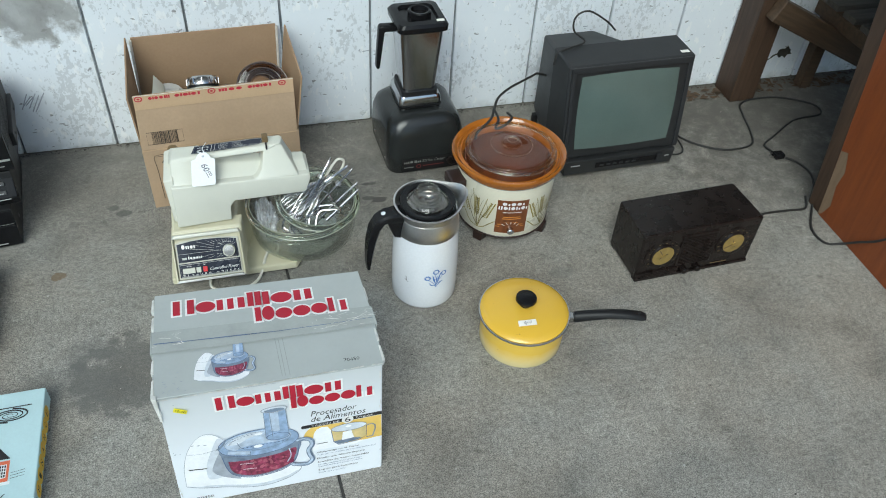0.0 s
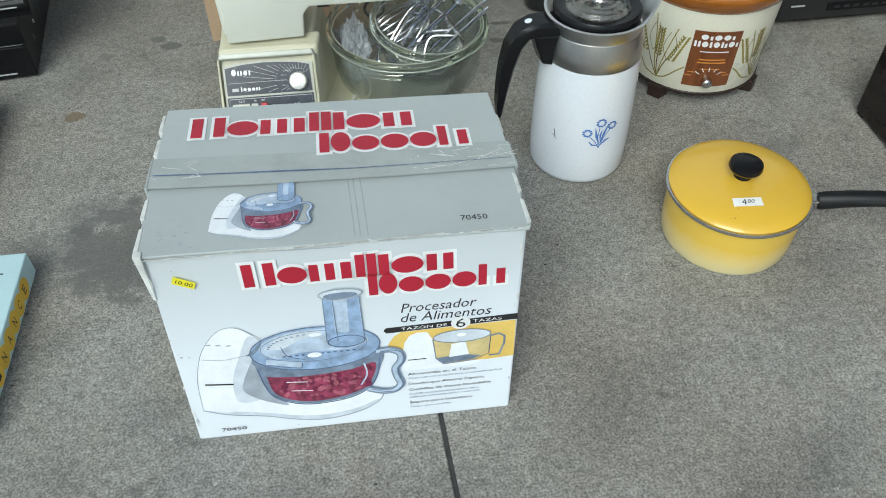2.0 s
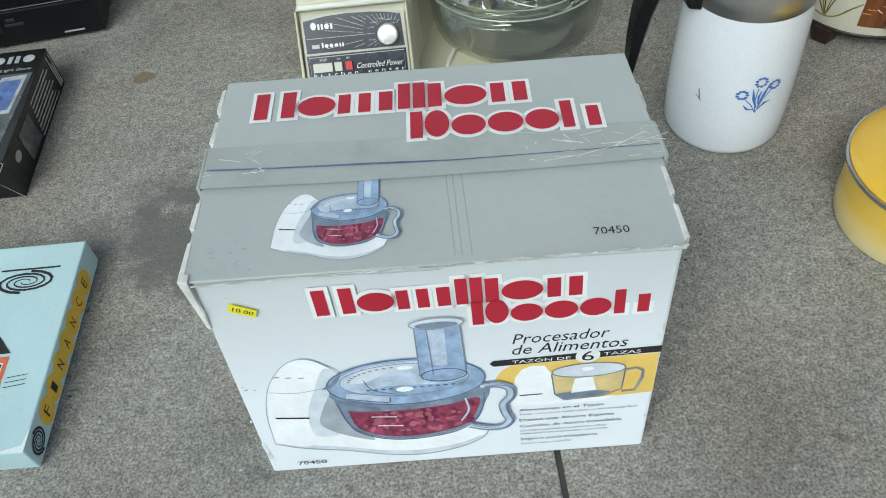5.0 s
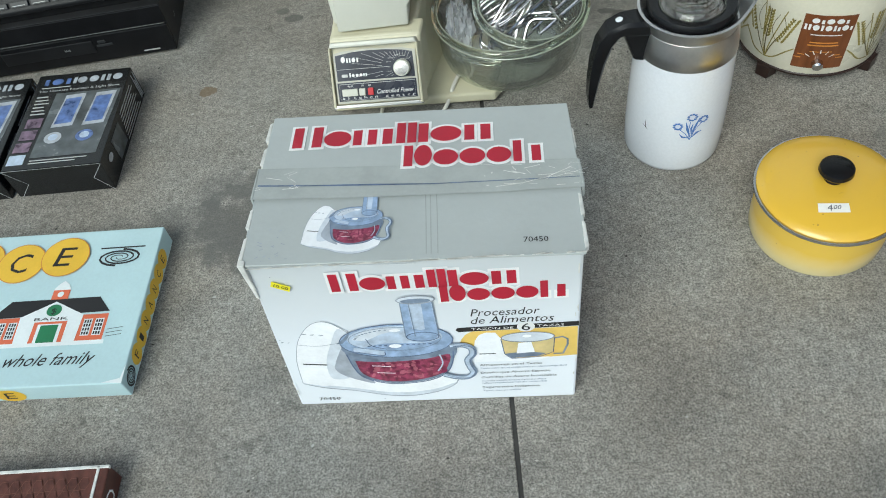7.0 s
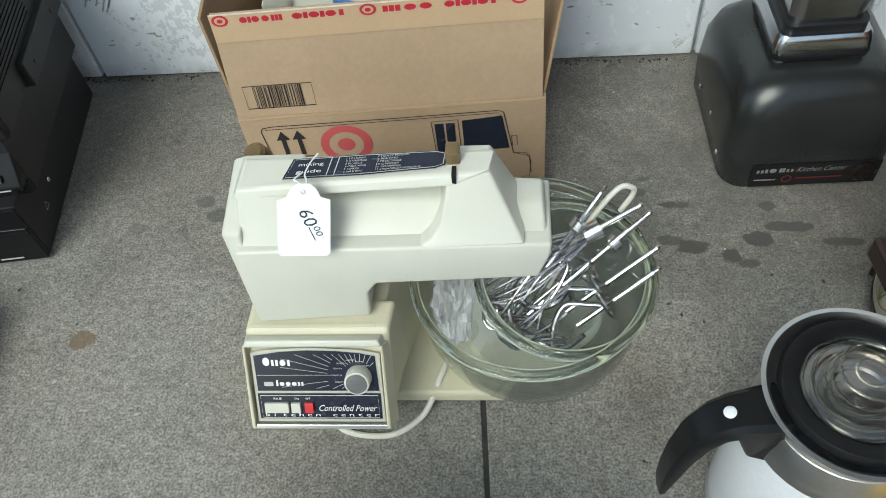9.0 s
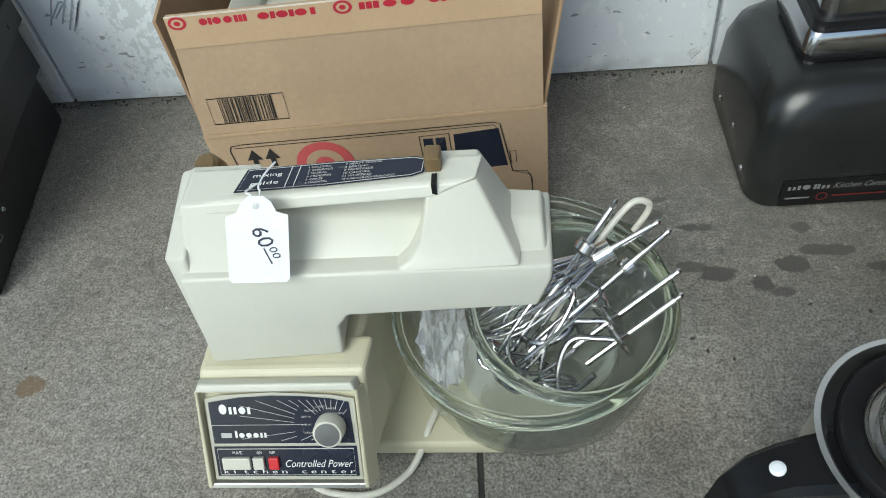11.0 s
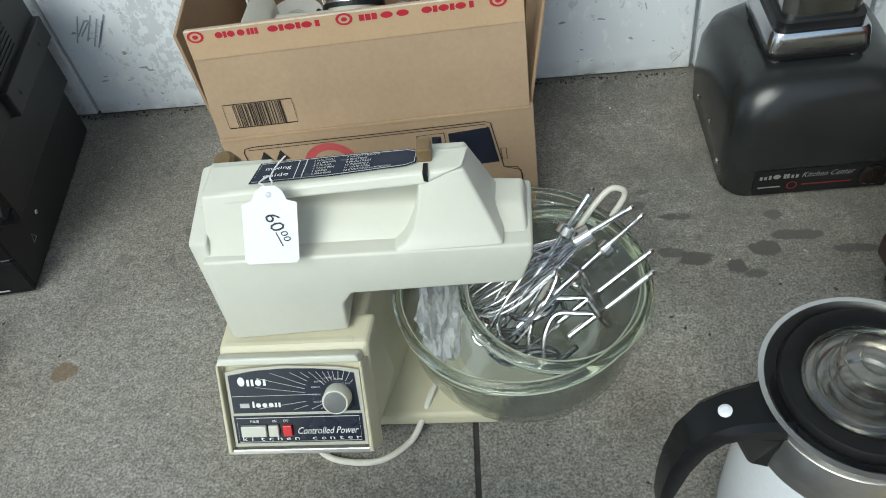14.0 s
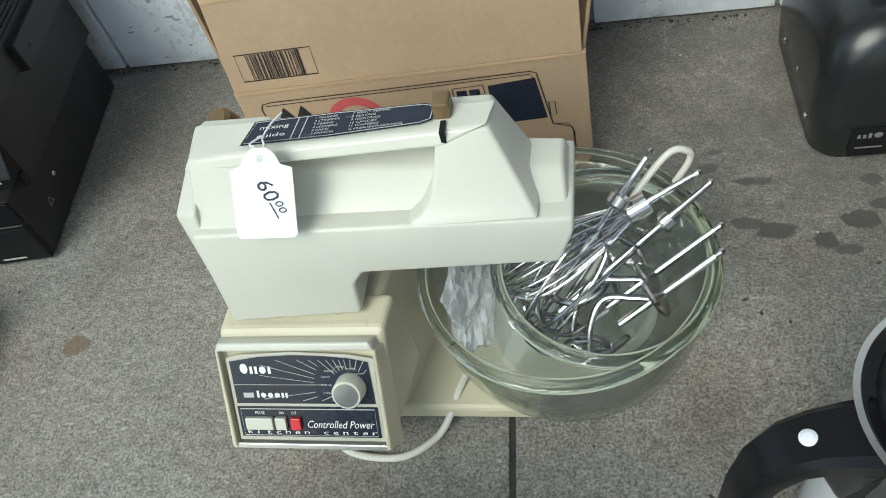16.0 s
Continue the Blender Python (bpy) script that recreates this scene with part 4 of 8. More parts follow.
    part("small_picture_lid_line", fr.loop([(0.318 + 0.0325 * math.cos(a * 0.3), 0.1405 + 0.010 * math.sin(a * 0.3)) for a in range(21)], 0.0012, 0.0014), "pic_steel", t)
    part("small_picture_knob", fr.oval(0.317, 0.1425, 0.0055, 0.0030, 0.0014), "pic_white", t)
    part("small_picture_jar_line", fr.line([(0.2850, 0.1380), (0.2880, 0.1060), (0.2965, 0.0955), (0.3320, 0.0975), (0.3490, 0.1070), (0.3506, 0.1370)], 0.0011, 0.0012), "pic_dark", t)
    part("small_picture_handle", fr.line([(0.3506, 0.136), (0.3605, 0.1380), (0.3665, 0.1330), (0.3665, 0.1220), (0.3610, 0.1030), (0.3490, 0.1030)], 0.0026, 0.0012), "pic_steel", t)
    part("small_picture_name_bar", fr.rect(0.256, 0.277, 0.107, 0.1085, 0.0009), "black_print", t)
    for i, (w, x1, v) in enumerate((("Almacenaje en el Tazón", 0.3342, 0.0805), ("Diseño que Ahorra Espacio", 0.3448, 0.0630), ("Cuchillas de Acero Inoxidable", 0.3528, 0.0523), ("Seguro para lavaplatos", 0.3303, 0.0285))):
        part("feature_text", fr.words(w, 0.2548, x1, v, 0.0044, 0.0006), "black_print", t)
    for w, x1, v in (("Todo cabe en el tazón para un almacenaje fácil", 0.3658, 0.0738), ("Cuchilla mezcladora/cortadora y disco", 0.3384, 0.0448), ("rebanador/desmenuzador reversible", 0.3399, 0.0392), ("Tazón, tapa y cuchillas", 0.3052, 0.0208)):
        part("small_print", fr.words(w, 0.2548, x1, v, 0.0030, 0.0006, slant=0.2), "pic_dark", t)
    part("price_sticker", fr.poly([(0.0265, 0.2590), (0.0465, 0.2485), (0.0500, 0.2570), (0.0300, 0.2680)], 0.0012), "sticker", t, "small yellow price sticker")
    part("price", Sheet(fr.at(0.0265, 0.2590, 0), fr.u - fr.v * 0.5, fr.v + fr.u * 0.5).words("10.00", 0.003, 0.020, 0.0022, 0.0046, 0.0016), "black_print", t)
    rnd = random.Random(9)
    bm = bmesh.new()
    for a, b, l in ((0.006, 0.178, 0.0014), (0.010, 0.155, 0.001), (0.012, 0.150, 0.002), (0.020, 0.149, 0.0012), (0.120, 0.012, 0.001), (0.03, 0.275, 0.001)):
        fr.oval(a, b, l, l * 0.5, 0.0010, bm, 8, 0.4)
    fr.line([(0.12, 0.2905), (0.16, 0.288), (0.20, 0.287)], 0.0006, 0.0010, bm)
    for i in range(16):
        a, b = rnd.uniform(0.01, 0.05), rnd.uniform(0.002, 0.06)
        tp.line([(a, b), (a + rnd.uniform(0.001, 0.006), b + rnd.uniform(-0.003, 0.003))], 0.001, 0.0026, bm)
    part("speck", bm, "pic_grey", t)["kind"] = "stuff"
    bm = bmesh.new()
    for a in (0.206, 0.2115, 0.219):
        tp.line([(a, 0.005), (a - 0.002, 0.06), (a - 0.004, 0.105)], 0.0012, 0.0024, bm)
    part("rubbed_streak", bm, "clear_tape", t)["kind"] = "stuff"


processor_carton()


def cardboard_box():
    t = thing("cardboard_box", pose(-0.422, -0.293, 0, 0, 0, 3.0), "open brown cardboard delivery box of kitchen parts", "box")
    W, D, H, F, th = 0.387, 0.272, 0.182, 0.327, 0.004
    part("box_bottom", block(0, W, 0, D, 0, th), "kraft", t)
    part("front_wall", block(0, W, 0, th, 0.002, H, 0.0015), "kraft", t)
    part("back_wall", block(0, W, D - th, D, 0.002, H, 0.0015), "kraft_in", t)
    part("side_wall", block(0, th, th, D - th, 0.002, H, 0.001), "kraft", t)
    part("side_wall", block(W - th, W, th, D - th, 0.002, H, 0.001), "kraft", t)
    part("front_flap", hexa([(0.001, 0.001, H), (W - 0.004, 0.001, H), (W - 0.004, 0.001 + th, H), (0.001, 0.001 + th, H), (0.008, 0.017, F), (W - 0.002, 0.017, F), (W - 0.002, 0.017 + th, F), (0.008, 0.017 + th, F)], 0.001), "kraft", t)
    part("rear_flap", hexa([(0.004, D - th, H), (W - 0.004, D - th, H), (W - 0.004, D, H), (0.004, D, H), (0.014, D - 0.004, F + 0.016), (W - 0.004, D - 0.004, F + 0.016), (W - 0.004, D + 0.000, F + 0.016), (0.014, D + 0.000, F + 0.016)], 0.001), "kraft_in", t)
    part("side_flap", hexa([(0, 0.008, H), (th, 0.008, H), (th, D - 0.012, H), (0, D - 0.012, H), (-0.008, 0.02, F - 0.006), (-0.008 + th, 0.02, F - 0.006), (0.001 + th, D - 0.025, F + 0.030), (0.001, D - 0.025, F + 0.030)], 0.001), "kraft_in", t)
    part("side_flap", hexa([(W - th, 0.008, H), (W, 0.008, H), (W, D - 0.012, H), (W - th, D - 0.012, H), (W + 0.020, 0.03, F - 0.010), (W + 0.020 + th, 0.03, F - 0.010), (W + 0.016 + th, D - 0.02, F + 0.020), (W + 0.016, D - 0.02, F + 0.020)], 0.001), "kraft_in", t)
    # torn tape at the rear corners, creased fold
    for x, s in ((0.004, 1), (W - 0.006, -1)):
        part("torn_edge", hexa([(x, D - 0.012, H - 0.01), (x + 0.006 * s, D - 0.012, H - 0.01), (x + 0.006 * s, D - 0.005, H - 0.01), (x, D - 0.005, H - 0.01), (x + 0.006, D - 0.012, F + 0.012), (x + 0.006 + 0.006 * s, D - 0.012, F + 0.012), (x + 0.006 + 0.006 * s, D - 0.005, F + 0.012), (x + 0.006, D - 0.005, F + 0.012)], 0.0005), "torn", t)
    lo = Sheet((-0.006, -0.0003, -0.004), (1, 0, 0), (0, 0, 1))
    up = Sheet((0.001, 0.0004, H), (1, 0, 0), (0, 0.016, F - H))
    part("fold_crease", lo.line([(0.008, H + 0.003), (0.1, H + 0.004), (0.25, H + 0.003), (W, H + 0.004)], 0.003, 0.0012), "tape", t)
    part("front_tape", up.rect(0.006, W - 0.004, 0.110, 0.1445, 0.0007), "tape", t, "pale gummed tape strip with red marks")
    for i in range(3):
        u = 0.018 + i * 0.169
        part("tape_mark", up.oval(u, 0.1380, 0.0095, 0.0072, 0.001), "red_print", t)
        part("tape_mark_ring", up.oval(u, 0.1380, 0.0064, 0.0048, 0.0012), "tape", t)
        part("tape_mark_dot", up.oval(u, 0.1380, 0.0034, 0.0025, 0.0014), "red_print", t)
    for a, b, pat in ((0.040, 0.090, "oio.o.iii"), (0.100, 0.160, "oioio.i"), (0.203, 0.262, "iii.o.o."), (0.272, 0.330, "oioio.i")):
        part("tape_text", up.bars(a, b, 0.1335, 0.0105, pat, 0.0, 0.001), "red_print", t)["kind"] = "stuff"
    part("corrugation_edge", up.rect(0.006, W - 0.004, 0.1440, 0.1462, 0.0004), "torn", t)
    # code bars on the front flap
    part("code_frame", up.loop([(0.018, 0.014), (0.103, 0.014), (0.103, 0.047), (0.018, 0.047)], 0.0012, 0.0004), "black_print", t)
    bm = bmesh.new()
    rnd = random.Random(4)
    u = 0.030
    while u < 0.090:
        w = rnd.choice((0.0007, 0.0012, 0.002))
        up.rect(u, u + w, 0.015, 0.046, 0.0004, bm)
        u += w + rnd.choice((0.0009, 0.0013, 0.0022))
    part("code_bar", bm, "black_print", t)["kind"] = "stuff"
    # printed van: v measured up from the foot
    V = lambda v: H - v * 0.001
    bm = bmesh.new()
    lo.line([(0.034, V(150)), (0.033, V(60)), (0.030, V(22)), (0.033, V(15)), (0.045, V(13)), (0.20, V(13)), (0.333, V(12)), (0.340, V(15)), (0.351, V(90)), (0.372, V(98)), (0.374, V(130))], 0.0013, 0.0004, bm)
    lo.line([(0.036, V(18)), (0.20, V(17)), (0.333, V(16)), (0.338, V(24))], 0.001, 0.0004, bm)
    lo.loop([(0.248, V(24)), (0.282, V(23)), (0.284, V(140)), (0.252, V(142))], 0.001, 0.0004, bm)
    lo.loop([(0.349, V(58)), (0.356, V(58)), (0.356, V(76)), (0.350, V(76))], 0.001, 0.0004, bm)
    lo.line([(0.352, V(90)), (0.368, V(92)), (0.374, V(106)), (0.372, V(138)), (0.36, V(138))], 0.001, 0.0004, bm)
    part("van_outline", bm, "black_print", t)
    bm = bmesh.new()
    for a in (0.252, 0.266):
        lo.rect(a, a + 0.0115, V(82), V(28), 0.0004, bm)
    lo.poly([(0.287, V(82)), (0.346, V(80)), (0.338, V(21)), (0.287, V(25))], 0.0004, bm)
    part("van_window", bm, "navy", t)
    for r, mat, z in ((0.034, "pink_print", 4), (0.0225, "kraft", 6), (0.0115, "pink_print", 8)):
        part("bullseye", lo.oval(0.135, V(53), r, r * 1.0, z * 0.0001), mat, t)
    for a in (0.046, 0.067):
        part("handling_arrow", lo.poly([(a, V(38)), (a + 0.009, V(22)), (a + 0.018, V(38)), (a + 0.012, V(38)), (a + 0.012, V(66)), (a + 0.006, V(66)), (a + 0.006, V(38))], 0.0004), "black_print", t)
    part("arrow_line", lo.rect(0.044, 0.088, V(71), V(69), 0.0004), "black_print", t)
    part("slogan_bar", lo.rect(0.046, 0.078, V(98), V(94), 0.0004), "black_print", t)
    for r, mat, z in ((0.021, "black_print", 4), (0.0155, "kraft", 6), (0.006, "black_print", 8), (0.003, "kraft", 10)):
        for u in (0.088, 0.322):
            part("van_wheel", lo.oval(u, V(140), r, r, z * 0.0001), mat, t)


cardboard_box()


def box_contents():
    # everything stands on the box's floor
    z0, low = 0.004, Matrix.Diagonal((1, 1, 0.865, 1))
    o = Vector((-0.262, -0.205, z0))
    W = lambda x, y, z: Vector((x, y, z)) - o
    t = thing("meat_grinder", pose(o.x, o.y + 0.045, o.z) @ low, "cream plastic meat grinder with hopper tray and chrome collar", "kitchen part")
    part("hopper_tray", hexa([W(*p) for p in ((-0.380, -0.255, 0.215), (-0.352, -0.230, 0.245), (-0.352, -0.180, 0.245), (-0.380, -0.160, 0.215), (-0.378, -0.255, 0.334), (-0.352, -0.230, 0.308), (-0.352, -0.180, 0.308), (-0.376, -0.160, 0.334))], 0.005, 3), "cream_part", t, smooth=30)
    part("hopper_neck", tube([W(-0.358, -0.203, 0.280), W(-0.31, -0.196, 0.276), W(-0.258, -0.188, 0.270)], 0.019, 24, taper=[0.020, 0.018, 0.019]), "cream_part", t, smooth=40)
    part("elbow", tube(spline([W(-0.262, -0.206, 0.200), W(-0.261, -0.198, 0.238), W(-0.260, -0.180, 0.262), W(-0.260, -0.155, 0.278)], 6), 0.034, 28), "cream_part", t, smooth=40)
    part("column", lathe([(0, 0), (0.031, 0), (0.033, 0.20), (0, 0.205)], 28), "cream_part", t, smooth=40)
    mm = Matrix.Translation(W(-0.260, -0.156, 0.276)) @ pose(0, 0, 0, -42, 0, 0)
    part("collar_washer", lathe([(0.030, -0.007), (0.0405, -0.006), (0.0405, 0.000), (0.030, 0.0)], 40, m=mm), "black_matt", t)
    part("collar", lathe([(0.036, 0.000), (0.0395, 0.0005), (0.0400, 0.003), (0.0385, 0.021), (0.0365, 0.025), (0.030, 0.026), (0, 0.024)], 44, m=mm), "steel", t, "bright chrome screw collar", smooth=35)
    for k in range(12):
        part("collar_ridge", block(-0.0012, 0.0012, 0.0385, 0.0412, 0.003, 0.020), "chrome", t).matrix_local = mm @ pose(0, 0, 0, 0, 0, k * 30)
    t = thing("grinder_disc", pose(-0.354, -0.074, z0) @ low, "round white plastic disc with a centre hole", "kitchen part")
    mm = pose(0, 0, 0.222, 9, 4, 0)
    part("disc", lathe([(0, -0.02), (0.038, -0.02), (0.041, -0.016), (0.041, 0.008), (0.038, 0.013), (0.030, 0.0145), (0.014, 0.012), (0.010, 0.006), (0, 0.006)], 44, m=mm), "white_part", t, smooth=40)
    part("disc_hole", lathe([(0, 0.0065), (0.009, 0.0065), (0.009, 0.0075), (0, 0.0075)], 20, m=mm), "black_matt", t)
    part("stem", tube([(0, 0.0, 0.0), (0, 0.0, 0.21)], 0.02, 16), "white_part", t)
    for s in (-1, 1):
        part("rivet", lathe([(0, 0.0135), (0.0035, 0.0135), (0.003, 0.015), (0, 0.0155)], 12, m=mm @ pose(0.031 * s, 0.008 * s, 0)), "black_matt", t)
    t = thing("blue_strip", pose(-0.300, -0.167, 0.2565), "blue plastic strip lying on the cream grinder neck", "strip")
    part("strip", hexa([(0, -0.002, 0), (0.05, -0.016, -0.004), (0.052, -0.011, -0.004), (0.002, 0.006, 0), (0, -0.002, 0.005), (0.05, -0.016, 0.0), (0.052, -0.011, 0.0), (0.002, 0.006, 0.005)], 0.0012), "blue_print", t)
    t = thing("parts_bag", pose(-0.205, -0.090, z0) @ low, "clear plastic bag of small white parts", "bag")
    rnd = random.Random(21)
    bm = bmesh.new()
    bmesh.ops.create_icosphere(bm, subdivisions=4, radius=1, matrix=Matrix.LocRotScale((0, 0, 0.125), None, (0.040, 0.06, 0.125)))
    for v in bm.verts:
        v.co += Vector(noise.noise_vector(v.co * 45)) * 0.007
    part("bag_film", bm, "bag", t)
    for i in range(3):
        part("small_part", block(-0.03 + 0.015 * i, -0.022 + 0.02 * i, -0.035, 0.03, 0.01, 0.21 - 0.01 * i, 0.003), "white_part", t)
    t = thing("smoked_blender_jar", pose(-0.110, -0.105, z0) @ low, "smoked brown plastic jar with stacked ribbed lids", "jar")
    mm = pose(0, -0.002, 0.252, 54, 0, 3)
    part("jar", lathe([(0.056, -0.085), (0.062, -0.05), (0.0655, -0.015), (0.066, 0.030), (0.064, 0.034)], 56, m=mm), "glass_amber", t, smooth=50)
    part("lid", lathe([(0, 0.030), (0.030, 0.031), (0.034, 0.036), (0.050, 0.037), (0.058, 0.034), (0.064, 0.034)], 56, m=mm), "glass_amber", t, smooth=30)
    for r, z, w in ((0.066, 0.033, 0.0018), (0.0655, -0.005, 0.0012), (0.064, -0.030, 0.0012), (0.050, 0.037, 0.0012), (0.033, 0.036, 0.0012), (0.060, -0.065, 0.0014)):
        part("rib", tube([mm @ Vector((r * math.cos(k * math.pi / 20), r * math.sin(k * math.pi / 20), z)) for k in range(40)], w, 6, closed=True), "smoked_rim", t)
    part("inner_hub", lathe([(0, 0.026), (0.012, 0.025), (0.017, 0.018), (0.018, -0.01), (0.026, -0.014), (0.03, -0.05), (0, -0.05)], 32, m=mm), "cream_old", t, "cream hub inside the jar", smooth=40)
    part("jar_base", lathe([(0, -0.098), (0.05, -0.098), (0.056, -0.085), (0, -0.08)], 40, m=mm), "brown_plastic", t)
    part("stand", lathe([(0, 0), (0.05, 0), (0.05, 0.16), (0, 0.16)], 32, centre=(0, 0.035)), "brown_plastic", t)


box_contents()


# ---- stand mixer with bowls ----
def stand_mixer():
    t = thing("stand_mixer", pose(-0.287, -0.50, 0), "cream plastic stand mixer with a black control panel and handle", "mixer")
    L = lambda x, y, z: (x + 0.29, y + 0.496, z)
    part("base_plate", hexa([L(-0.385, -0.592, 0.008), L(-0.095, -0.592, 0.008), L(-0.005, -0.44, 0.008), L(-0.385, -0.40, 0.008), L(-0.385, -0.590, 0.026), L(-0.095, -0.590, 0.026), L(-0.005, -0.44, 0.026), L(-0.385, -0.40, 0.026)], 0.004, 2), "cream_old", t)
    for x, y in ((-0.36, -0.57), (-0.11, -0.57), (-0.36, -0.42), (-0.03, -0.45)):
        part("rubber_foot", lathe([(0, 0), (0.010, 0), (0.011, 0.009), (0, 0.009)], 16, centre=L(x, y, 0)[:2]), "black_matt", t)
    part("turntable", lathe([(0, 0.024), (0.08, 0.024), (0.082, 0.030), (0, 0.032)], 40, centre=L(-0.06, -0.488, 0)[:2]), "cream_part", t)
    # control housing: the slanted face overhangs the foot
    part("housing", hexa([L(-0.372, -0.590, 0.02), L(-0.222, -0.590, 0.02), L(-0.175, -0.42, 0.02), L(-0.372, -0.42, 0.02), L(-0.362, -0.585, 0.164), L(-0.220, -0.585, 0.164), L(-0.205, -0.44, 0.168), L(-0.362, -0.44, 0.168)], 0.006, 3), "cream_old", t)
    part("control_hood", hexa([L(-0.369, -0.646, 0.070), L(-0.214, -0.646, 0.070), L(-0.203, -0.55, 0.060), L(-0.366, -0.55, 0.060), L(-0.364, -0.584, 0.163), L(-0.210, -0.584, 0.163), L(-0.205, -0.55, 0.168), L(-0.360, -0.55, 0.168)], 0.005, 3), "cream_old", t)
    o, e = Vector(L(-0.357, -0.6455, 0.0760)), Vector(L(-0.357, -0.5900, 0.1590))
    sh = Sheet(o + Vector((0, -0.0012, 0.0010)), (1, 0, 0), e - o)
    part("panel_frame", sh.poly([(-0.003, -0.001), (0.137, -0.001), (0.136, 0.081), (0.115, 0.0850), (0.060, 0.0880), (0.012, 0.0855), (-0.002, 0.082)], 0.0010), "cream_part", t)
    part("hood_lip", hexa([sh.at(u, v, z) for z, k in ((-0.004, 0.0), (0.011, 1.0)) for u, v in ((-0.0085 + 0.003 * k, 0.0910 + 0.002 * k), (0.1425 - 0.002 * k, 0.0910 + 0.002 * k), (0.1400 - 0.003 * k, 0.101), (-0.0060 + 0.004 * k, 0.101))], 0.002, 3), "cream", t, "pale lip over the control panel", smooth=35)
    part("hood_cheek", hexa([sh.at(u, v, z) for z, k in ((-0.004, 0.0), (0.007, 1.0)) for u, v in ((-0.0095, -0.006), (-0.0050, -0.006), (-0.0050, 0.093), (-0.0080, 0.093))], 0.0015, 2), "cream_old", t)
    part("hood_cheek", hexa([sh.at(u, v, z) for z, k in ((-0.012, 0.0), (0.008, 1.0)) for u, v in ((0.1390, -0.006), (0.1500 - 0.007 * k, -0.006), (0.1470 - 0.006 * k, 0.093), (0.1385, 0.093))], 0.0015, 2), "cream_old", t)
    part("hood_sill", hexa([sh.at(u, v, z) for z in (-0.004, 0.0045) for u, v in ((-0.0095, -0.0085), (0.1440, -0.0085), (0.1440, -0.0030), (-0.0095, -0.0030))], 0.001, 2), "silver_line", t)
    part("panel_upper", sh.poly([(0.001, 0.037), (0.133, 0.037), (0.131, 0.078), (0.115, 0.0815), (0.090, 0.0840), (0.060, 0.0850), (0.030, 0.0835), (0.001, 0.079)], 0.0016), "navy", t)
    part("panel_lower", sh.rect(0.0, 0.134, 0.003, 0.034, 0.0016), "navy", t)
    bm = sh.loop([(0.003, 0.0045), (0.131, 0.0045), (0.131, 0.0315), (0.003, 0.0315)], 0.0009, 0.002)
    sh.line([(0.002, 0.056), (0.09, 0.056)], 0.0006, 0.002, bm)
    c = Vector((0.1125, 0.0535))
    for a in (196, 188, 172, 165, 158, 150, 143, 135, 126, 116, 106, 96, 84, 72, 60, 46, 30, 205, 215, 330, 345):
        d = Vector((math.cos(radians(a)), math.sin(radians(a))))
        reach = min([0.085 if 140 < a < 200 else 0.05] + [(lim - k) / e for lim, k, e in ((0.004, c.x, d.x), (0.129, c.x, d.x), (0.040, c.y, d.y), (0.0805, c.y, d.y)) if (lim - k) / e > 0])
        start = 0.034 if 140 < a < 200 else 0.018
        if reach > start + 0.002:
            sh.line([c + d * start, c + d * reach], 0.0005, 0.002, bm)
    part("panel_line", bm, "silver_text", t)["kind"] = "stuff"
    part("maker_mark", sh.bars(0.010, 0.040, 0.067, 0.010, "O.i.i.o.i", 0, 0.002), "white_print", t)
    part("maker_mark", sh.bars(0.022, 0.052, 0.043, 0.007, "I.o.o.o.i.i", 0, 0.002), "white_print", t)
    part("maker_emblem", sh.rect(0.009, 0.019, 0.043, 0.048, 0.002), "silver_text", t)
    for w, u, v in (("CREAM", 0.090, 0.047), ("MIX", 0.090, 0.055), ("GRATE", 0.090, 0.063), ("BLEND", 0.094, 0.069), ("GRIND", 0.104, 0.073), ("FRAPPE", 0.114, 0.071), ("LIQUEFY", 0.120, 0.066)):
        part("dial_text", sh.words(w, u - 0.004, u + 0.005, v, 0.0017, 0.002), "silver_text", t)
    dm = Matrix.Translation(sh.at(0.1125, 0.0535, 0.001)) @ Matrix((sh.u, sh.v, sh.n)).transposed().to_4x4()
    part("dial", lathe([(0.0140, 0), (0.0134, 0.014), (0.0127, 0.0152), (0, 0.0152)], 40, m=dm), "cream", t, smooth=40)
    part("dial_cap", lathe([(0.0114, 0.0150), (0.0112, 0.0160), (0, 0.0162)], 32, m=dm), "steel", t, "spun metal dial cap")
    for u0, u1, mat, name in ((0.0070, 0.0335, "cream", "pulse_button"), (0.036, 0.0465, "cream", "on_button"), (0.051, 0.0605, "red_key", "off_button")):
        part(name, hexa([sh.at(u, v, z) for z in (0.001, 0.0055) for u, v in ((u0, 0.0115), (u1, 0.0115), (u1, 0.0235), (u0, 0.0235))], 0.0008), mat, t)
    for w, u0, u1 in (("PULSE", 0.017, 0.026), ("ON", 0.040, 0.0445), ("OFF", 0.052, 0.057)):
        part("button_text", sh.words(w, u0, u1, 0.0262, 0.0028, 0.002), "white_print", t)
    part("panel_script", sh.words("Controlled Power", 0.066, 0.129, 0.0125, 0.0075, 0.002, slant=0.4), "white_print", t)
    for i, ch in enumerate("kitchen center"):
        if ch != " ":
            part("panel_text", sh.words(ch, 0.0065 + i * 0.0092, 0.0065 + i * 0.0092 + (0.0015 if ch == "i" else 0.0048), 0.0060, 0.0042, 0.002), "white_print", t)
    # motor head: an arm with a slanted shoulder below a grip
    def loft(rows, r, seg=3):
        bm = bmesh.new()
        vs = [[bm.verts.new(p) for p in row] for row in rows]
        n = len(rows[0])
